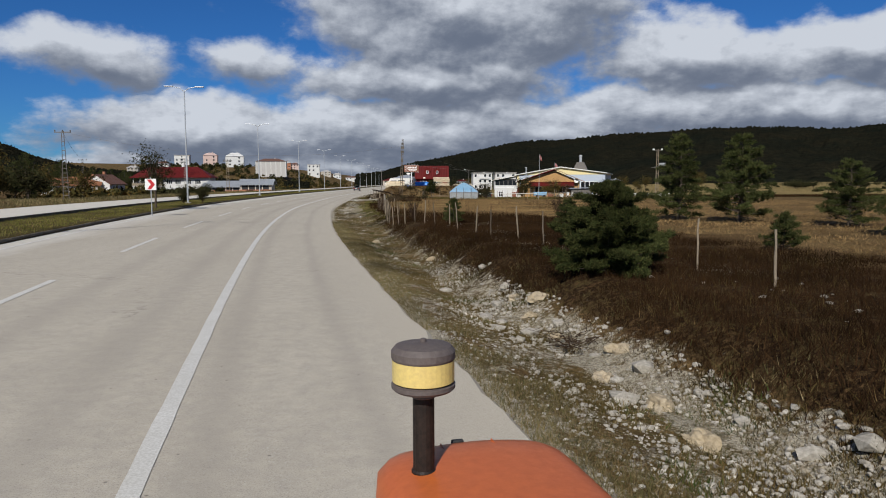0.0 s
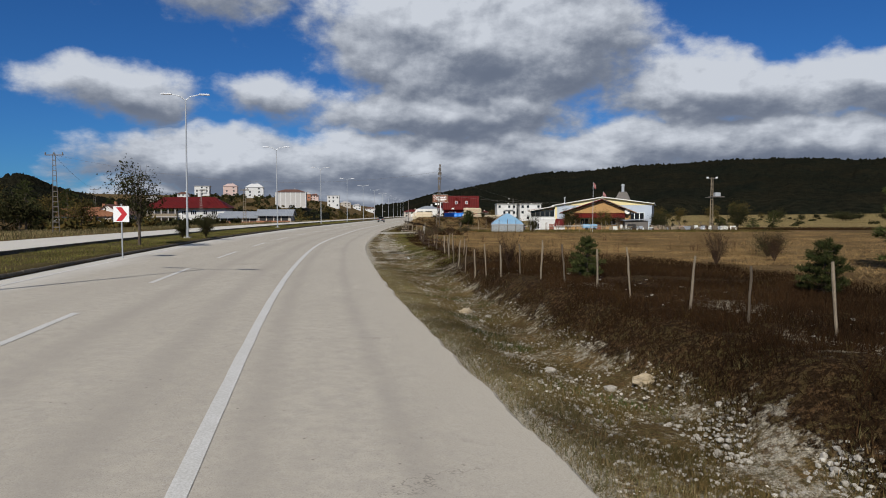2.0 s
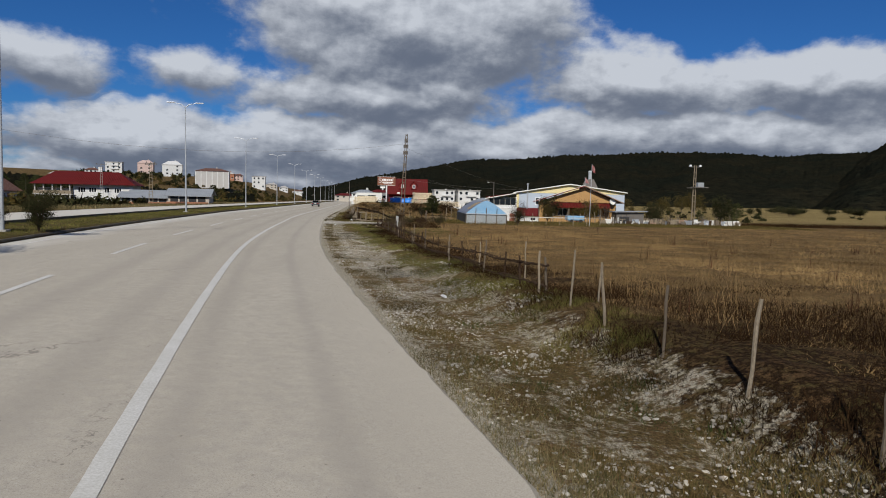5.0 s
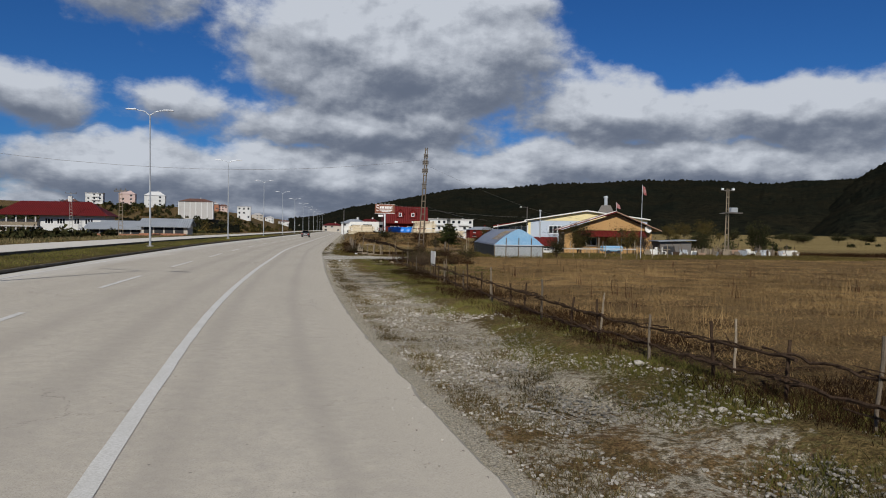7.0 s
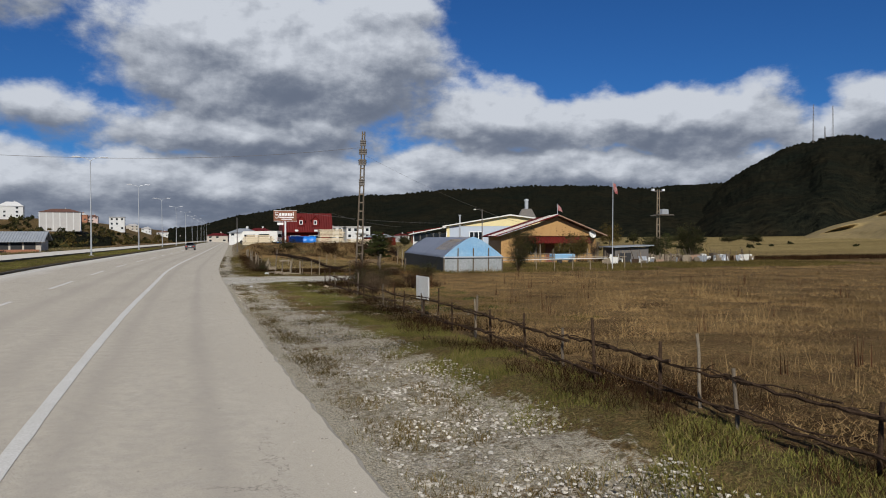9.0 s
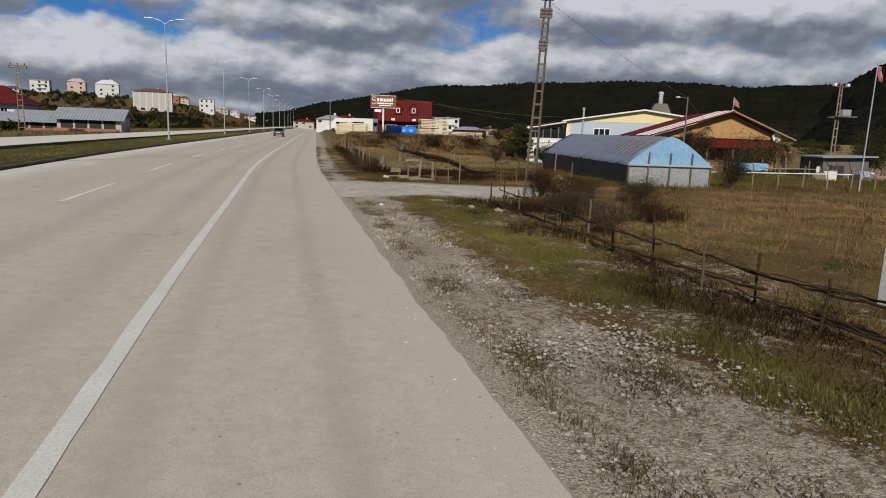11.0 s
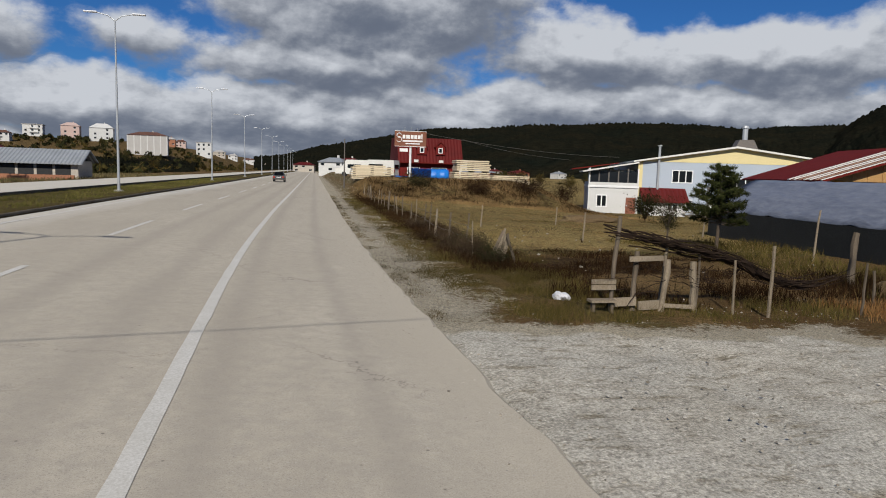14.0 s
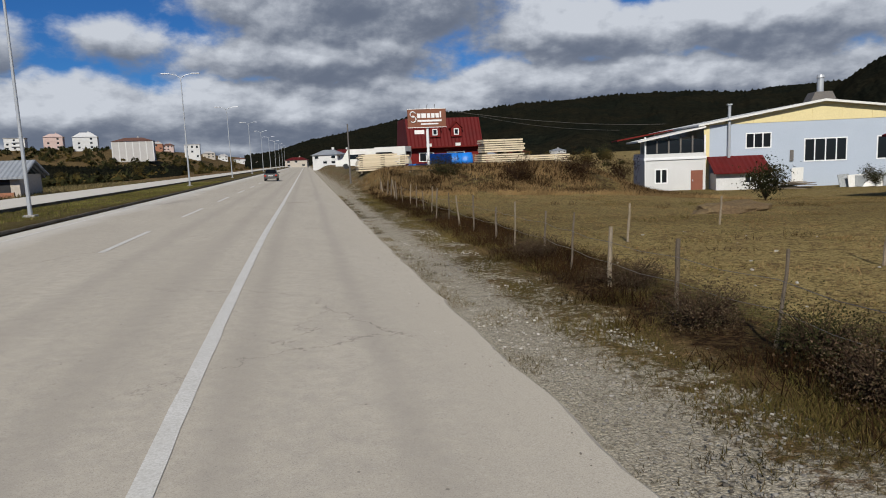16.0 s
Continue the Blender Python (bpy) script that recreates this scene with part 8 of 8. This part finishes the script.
def bush(x, y, h, r, mat, label, seed, leaves=2600, size=0.05, stems=9, z=None, name="bush", group="shrubs", trunk=0.0):
    """Stems that fork, and many small leaves in uneven clumps."""
    rnd = random.Random(seed)
    if size < 0.055:
        size, leaves = size * 0.5, int(leaves * 3.2)
    if not trunk:
        stems = int(stems * 1.6)
    t = thing(name, (x, y, ground_z(x, y) if z is None else z), label, "tree" if trunk else "bush", group)
    bm = bmesh.new()
    clumps = []
    if trunk:
        tube(bm, [(0, 0, -0.2), (0.03, 0.02, h * trunk)], [0.03 * h ** 0.7, 0.02 * h ** 0.7], 7)
    for k in range(stems):
        a = k * 2.4 + rnd.uniform(-0.5, 0.5)
        rr, zz = r * rnd.uniform(0.25, 0.95), h * rnd.uniform(0.5, 1.0)
        foot = Vector((0, 0, h * trunk * rnd.uniform(0.6, 1.0)))
        e = Vector((math.cos(a) * rr, math.sin(a) * rr, max(zz, h * trunk)))
        mid = foot.lerp(e, 0.5) + Vector((rnd.uniform(-0.1, 0.1) * r, rnd.uniform(-0.1, 0.1) * r, 0.08 * h))
        tube(bm, [foot, mid, e], [0.012 * h ** 0.6, 0.008 * h ** 0.6, 0.004], 5, False)
        for j in range(4):
            f = rnd.uniform(0.35, 1.05)
            c = foot.lerp(e, f) + Vector((rnd.uniform(-1, 1), rnd.uniform(-1, 1), rnd.uniform(-0.6, 0.6))) * r * 0.28
            tube(bm, [mid, c], [0.005, 0.002], 3, False)
            clumps.append((c[:], r * rnd.uniform(0.12, 0.3)))
    part("stem", bm, M_bark if trunk else M_rail, t)
    C = np.array([c for c, _ in clumps])
    S = np.array([s for _, s in clumps])
    pick = rs.randint(0, len(C), leaves)
    P = C[pick] + rs.normal(0, 1, (leaves, 3)) * S[pick][:, None] * np.array([1, 1, 0.8])
    P[:, 2] = np.maximum(P[:, 2], 0.02)
    d1, d2 = rs.normal(0, 1, (leaves, 3)), rs.normal(0, 1, (leaves, 3))
    d1 /= np.linalg.norm(d1, axis=1)[:, None]
    d2 -= (d2 * d1).sum(1)[:, None] * d1
    d2 /= np.linalg.norm(d2, axis=1)[:, None]
    sz = size * rs.uniform(0.6, 1.3, leaves)[:, None]
    ob = new("crown", tri_mesh("crown", np.stack([P - d1 * sz, P + d1 * sz * 0.6 + d2 * sz * 0.7, P + d1 * sz * 0.2 - d2 * sz * 0.7], 1), mat))
    ob.parent = t
    return t


# shrubs and small trees of the median and field
bush(-17.6, 59.6, 1.75, 0.62, M_darkleaf, "dark round shrub on the grass median", 1, 4200, 0.045, 12)
bush(-19.1, 59.2, 1.45, 0.5, M_darkleaf, "smaller dark shrub on the grass median", 2, 3400, 0.045, 10)
bush(-17.6, 48.5, 4.6, 1.3, M_darkleaf, "thin young tree with sparse leaves on the median", 3, 3000, 0.065, 18, trunk=0.3, name="young_tree", group="median trees")
bush(8.3, 36.0, 1.3, 0.6, M_darkbrush, "bare brown bush in the dry field", 4, 900, 0.03, 16)
bush(11.5, 38.0, 1.2, 0.5, M_darkbrush, "bare brown bush among the straw", 5, 900, 0.03, 16)
bush(12.8, 41.0, 1.4, 0.8, M_darkleaf, "low dark bush in the dry field", 6, 1600, 0.04, 14)
bush(0.4, 33.5, 1.2, 0.5, M_darkbrush, "dead bush by the end of the stakes", 7, 900, 0.03, 16)
bush(22.0, 33.0, 1.6, 0.7, M_leaf, "thin bush with yellow leaves in the field", 8, 800, 0.04, 16)
bush(-0.9, 91.3, 1.05, 0.8, M_darkbrush, "brown thorny thicket at the foot of the pole", 9, 2200, 0.035, 22)
bush(0.9, 92.4, 0.85, 0.9, M_darkbrush, "tangled brown thicket beside the pole", 10, 2200, 0.035, 22)
bush(2.6, 91.0, 0.8, 0.9, M_darkleaf, "dark green bramble beside the pole", 11, 2200, 0.035, 20)
bush(0.6, 86.5, 0.9, 0.9, M_darkbrush, "low brown bramble behind the fence", 12, 1800, 0.03, 20)
bush(3.2, 111.6, 1.9, 0.6, M_darkleaf, "small leafy sapling beside the pine", 13, 900, 0.05, 12, trunk=0.35, name="sapling", group="saplings")
bush(12.0, 99.4, 2.5, 1.0, M_darkleaf, "dark leafy bush before the greenhouse gable", 14, 3200, 0.05, 14)
bush(20.5, 117.0, 2.4, 0.9, M_leaf, "bush with yellowing leaves before the ochre house", 15, 2600, 0.06, 14)
bush(24.0, 115.5, 2.0, 0.9, M_leaf, "yellow-green shrub by the porch", 16, 2400, 0.06, 14)
bush(32.8, 112.8, 2.6, 0.9, M_darkleaf, "dark shrub beside the farm shed", 17, 2400, 0.06, 14)
bush(35.0, 116.0, 2.4, 1.0, M_darkleaf, "dark shrub behind the crates", 18, 2400, 0.06, 14)
bush(58.0, 139.0, 5.2, 1.8, M_darkleaf, "dark tree beside the transformer pole", 19, 4200, 0.12, 18, trunk=0.2, name="round_tree", group="field trees")
for k, (u, y, h, r, m) in enumerate(((6.3, 105.7, 0.5, 0.5, M_darkleaf), (6.0, 107.1, 0.6, 0.6, M_bramble), (6.4, 108.3, 0.55, 0.6, M_darkleaf), (6.1, 110.0, 0.5, 0.65, M_bramble), (6.5, 112.6, 0.45, 0.7, M_bramble), (6.2, 116.4, 0.45, 0.8, M_bramble))):
    bush(float(edge_x(y)) + u, y, h, r, m, "tangled brown bramble along the field fence", 60 + k, 1500, 0.03, 26, name="bramble", group="brambles along the field fence")
for k, (x, y, h, r) in enumerate(((-1.9, 86.6, 0.95, 0.75), (-1.2, 88.0, 0.8, 0.75), (-0.4, 89.2, 0.75, 0.75), (-1.6, 84.6, 0.7, 0.7))):
    bush(x, y, h, r, M_bramble if k % 2 else M_darkleaf, "thorny brown thicket at the driveway corner", 80 + k, 1900, 0.032, 26, name="thicket", group="thickets at the driveway")
bush(15.0, 135.0, 2.2, 1.2, M_darkleaf, "dark bush between greenhouse and workshop", 23, 2400, 0.07, 14)
bush(6.5, 152.5, 1.5, 1.8, M_darkbrush, "brown thicket below the timber yard", 24, 2600, 0.06, 20)
bush(12.0, 153.5, 1.6, 2.2, M_darkbrush, "wide brown thicket below the timber yard", 25, 2800, 0.06, 20)
bush(1.0, 154.0, 1.3, 1.6, M_darkleaf, "dark bramble under the billboard", 26, 2400, 0.06, 20)
bush(38.0, 151.0, 1.7, 0.9, M_darkleaf, "dark shrub before the workshop wall", 27, 2200, 0.06, 14)
bush(17.5, 157.0, 2.2, 1.6, M_darkbrush, "brown shrubs on the slope beside the house", 28, 2600, 0.06, 18)

bush(21.0, 117.4, 3.7, 1.35, M_darkleaf, "dark leafy tree before the ochre house", 51, 5200, 0.07, 18, trunk=0.15, name="garden_tree", group="garden trees")
bush(25.8, 115.4, 3.3, 1.3, M_leaf, "garden tree with brown autumn leaves by the porch", 52, 3600, 0.07, 18, trunk=0.2, name="garden_tree", group="garden trees")
bush(28.4, 116.6, 2.6, 1.1, M_darkbrush, "bare brown garden tree by the porch", 53, 1600, 0.05, 20, trunk=0.2, name="garden_tree", group="garden trees")
bush(34.2, 114.6, 2.7, 1.5, M_darkleaf, "dark wide bush among the farmyard clutter", 54, 4200, 0.07, 16)


# straw heap, scrap and timber lying about
crumple("straw_heap", (3.3, 101.3, ground_z(3.3, 101.3) + 0.06), (0.85, 0.6, 0.3), M_soil, "low heap of tan straw and earth beside the ladder pole", "heap", 11)
crumple("earth_mound", (6.4, 126.0, ground_z(6.4, 126.0) + 0.05), (2.2, 0.9, 0.35), M_soil, "long low heap of dark earth on the small plot", "heap", 13)
scrap = thing("plank_heap", (31.5, 153.0, ground_z(31.5, 153.0)), "flat heap of old grey planks by the workshop wall", "plank heap", rz=-20)
rnd_s = random.Random(41)
for k in range(16):
    ob = part("plank", boxed(-1.4, -0.08, 0, 1.4, 0.08, 0.05), M_post if k % 3 else M_palepost, scrap)
    ob.matrix_basis = pose(rnd_s.uniform(-0.8, 0.8), rnd_s.uniform(-0.5, 0.5), 0.05 + 0.035 * k, rnd_s.uniform(-3, 3), rnd_s.uniform(-4, 4), rnd_s.uniform(-25, 25))
sheets = thing("sheet_stack", (37.4, 151.2, ground_z(37.4, 151.2)), "white plastic sheets and frames leaning by the workshop", "sheet stack", rz=-20)
for k in range(7):
    ob = part("sheet", boxed(-0.5, -0.03, 0, 0.5, 0.03, 1.15 - 0.1 * (k % 3)), M_whiteplate if k % 2 else M_clearsheet, sheets)
    ob.matrix_basis = pose(-1.5 + 0.55 * k, rnd_s.uniform(-0.2, 0.2), 0, rnd_s.uniform(-25, -8), rnd_s.uniform(-6, 6), rnd_s.uniform(-15, 15))


def far_tree(x, y, h, r, mat, seed, label):
    return bush(x, y, h, r, mat, label, seed, 2200, h * 0.028, 14, trunk=0.18, name="broadleaf_tree", group="trees beyond the far carriageway")


masters = [far_tree(-52, 96, 6.0, 2.6, M_darkleaf, 40, "dark broadleaf tree beyond the road"), far_tree(-60, 100, 7.0, 3.2, M_leaf, 41, "autumn-coloured broadleaf tree beyond the road"), far_tree(-47, 101, 4.5, 2.2, M_leaf, 42, "yellowing low tree beyond the road")]
pine_m = pine(-66, 108, 8.5, 2.6, "tall dark pine beyond the houses", 50, 9, 0.9, 0.12, name="tall_pine", group="pines beyond the far carriageway")
rt = random.Random(71)
for k in range(-60, 128):
    # rows and groups of trees behind the far carriageway
    if k < 0:
        y = rt.uniform(74, 150)
        u = -rt.uniform(50, 72) - 0.2 * (y - 60)
    elif k < 46:
        y = rt.uniform(62, 150)
        u = -rt.uniform(46, 100) - 0.1 * (y - 60)
    elif k < 84:
        y = rt.uniform(150, 330)
        u = -rt.uniform(58, 150)
        if -95 < u + float(edge_x(y)) < -48 and 185 < y < 235 or -60 < u + float(edge_x(y)) and 150 < y < 205:
            continue
    else:
        y = rt.uniform(240, 620)
        u = -rt.uniform(24, 200)
    x = float(edge_x(y)) + u
    src = rt.choice([masters[0], masters[0], pine_m, masters[1]]) if k < 0 else rt.choice(masters + [masters[0], pine_m, pine_m]) if y < 330 else rt.choice(masters)
    s = rt.uniform(0.7, 1.35) if y < 240 else rt.uniform(0.35, 0.8)
    c = copy_thing(src, pose(x, y, ground_z(x, y), 0, 0, rt.uniform(0, 360)))
    c.scale = (s, s, s * rt.uniform(0.85, 1.15))
for k in range(70):
    # dark pines and broadleaf trees on the slope west of the town
    a, d = radians(rt.uniform(-36, -19.5)), rt.uniform(230, 470)
    x, y = -5 + math.sin(a) * d, 30 + math.cos(a) * d
    c = copy_thing(rt.choice([pine_m, pine_m, masters[0]]), pose(x, y, ground_z(x, y), 0, 0, rt.uniform(0, 360)))
    s = rt.uniform(0.7, 1.3)
    c.scale = (s, s, s)
for k in range(46):
    # scattered trees round the timber yard, village and pasture edge
    y = rt.uniform(210, 560)
    x = rt.uniform(-2, 170) + (y - 210) * 0.1
    c = copy_thing(rt.choice(masters), pose(x, y, ground_z(x, y), 0, 0, rt.uniform(0, 360)))
    s = rt.uniform(0.5, 1.1)
    c.scale = (s, s, s)


for k in range(16):
    # dark trees at the foot of the pasture slope
    a, d = radians(rt.uniform(36.5, 44.5)), rt.uniform(250, 330)
    x, y = -7.7 + math.sin(a) * d, 52.8 + math.cos(a) * d
    c = copy_thing(masters[0], pose(x, y, ground_z(x, y), 0, 0, rt.uniform(0, 360)))
    s = rt.uniform(0.5, 1.0)
    c.scale = (s * 1.3, s * 1.3, s * 0.7)

# scrub and woods too far to tell apart
def scrub(name, label, mat, spots, size, rnd_seed):
    """Clumps of leaves: x, y, radius, height of each."""
    r2 = np.random.RandomState(rnd_seed)
    out = []
    for x, y, r, h in spots:
        k = 70
        d = r2.normal(0, 1, (k, 3))
        d /= np.linalg.norm(d, axis=1)[:, None]
        d[:, 2] = np.abs(d[:, 2])
        P = np.array([x, y, ground_z(x, y)]) + d * np.array([r, r, h]) * (r2.rand(k, 1) ** 0.4)
        e1, e2 = r2.normal(0, 1, (k, 3)), r2.normal(0, 1, (k, 3))
        s1 = size * r2.uniform(0.6, 1.4, (k, 1))
        out.append(np.stack([P - e1 * s1 * 0.6, P + e1 * s1 * 0.6, P + e2 * s1], 1))
    ob = new(name, tri_mesh(name, np.concatenate(out), mat))
    return tagged(ob, label, "scrub", kind="stuff")


rw = random.Random(90)


def wild(n, x0, x1, y0, y1, r0, r1, tall=1.0):
    out = []
    while len(out) < n:
        x, y = rw.uniform(x0, x1), rw.uniform(y0, y1)
        if noise.fractal(Vector((x * 0.02, y * 0.02, 3.0)), 1.0, 2.0, 3) < rw.uniform(-0.5, 0.4):
            continue
        r = rw.uniform(r0, r1)
        out.append((x, y, r, r * tall * rw.uniform(0.8, 1.5)))
    return out


scrub("hillside_scrub", "dark scrub and small trees on the slope below the town", M_darkleaf, wild(300, -230, -60, 330, 660, 0.9, 2.6), 0.7, 4)
scrub("hillside_autumn_scrub", "brown autumn scrub on the slope below the town", M_leaf, wild(320, -230, -45, 240, 640, 0.6, 2.0), 0.5, 5)
scrub("meadow_scrub", "low dark scrub scattered over the far meadow", M_darkleaf, wild(40, 55, 190, 150, 330, 0.4, 1.2, 0.8), 0.3, 7)
scrub("roadside_scrub", "dark scrub beyond the far carriageway", M_darkleaf, wild(150, -75, -46, 130, 300, 0.6, 1.8), 0.4, 6)
scrub("shed_scrub", "dark shrubs before the grey sheds", M_darkleaf, wild(60, -60, -40, 120, 190, 0.5, 1.3), 0.3, 9)
scrub("garden_scrub", "brown and dark garden shrubs round the small houses", M_leaf, wild(70, -72, -44, 92, 150, 0.5, 1.5), 0.3, 8)
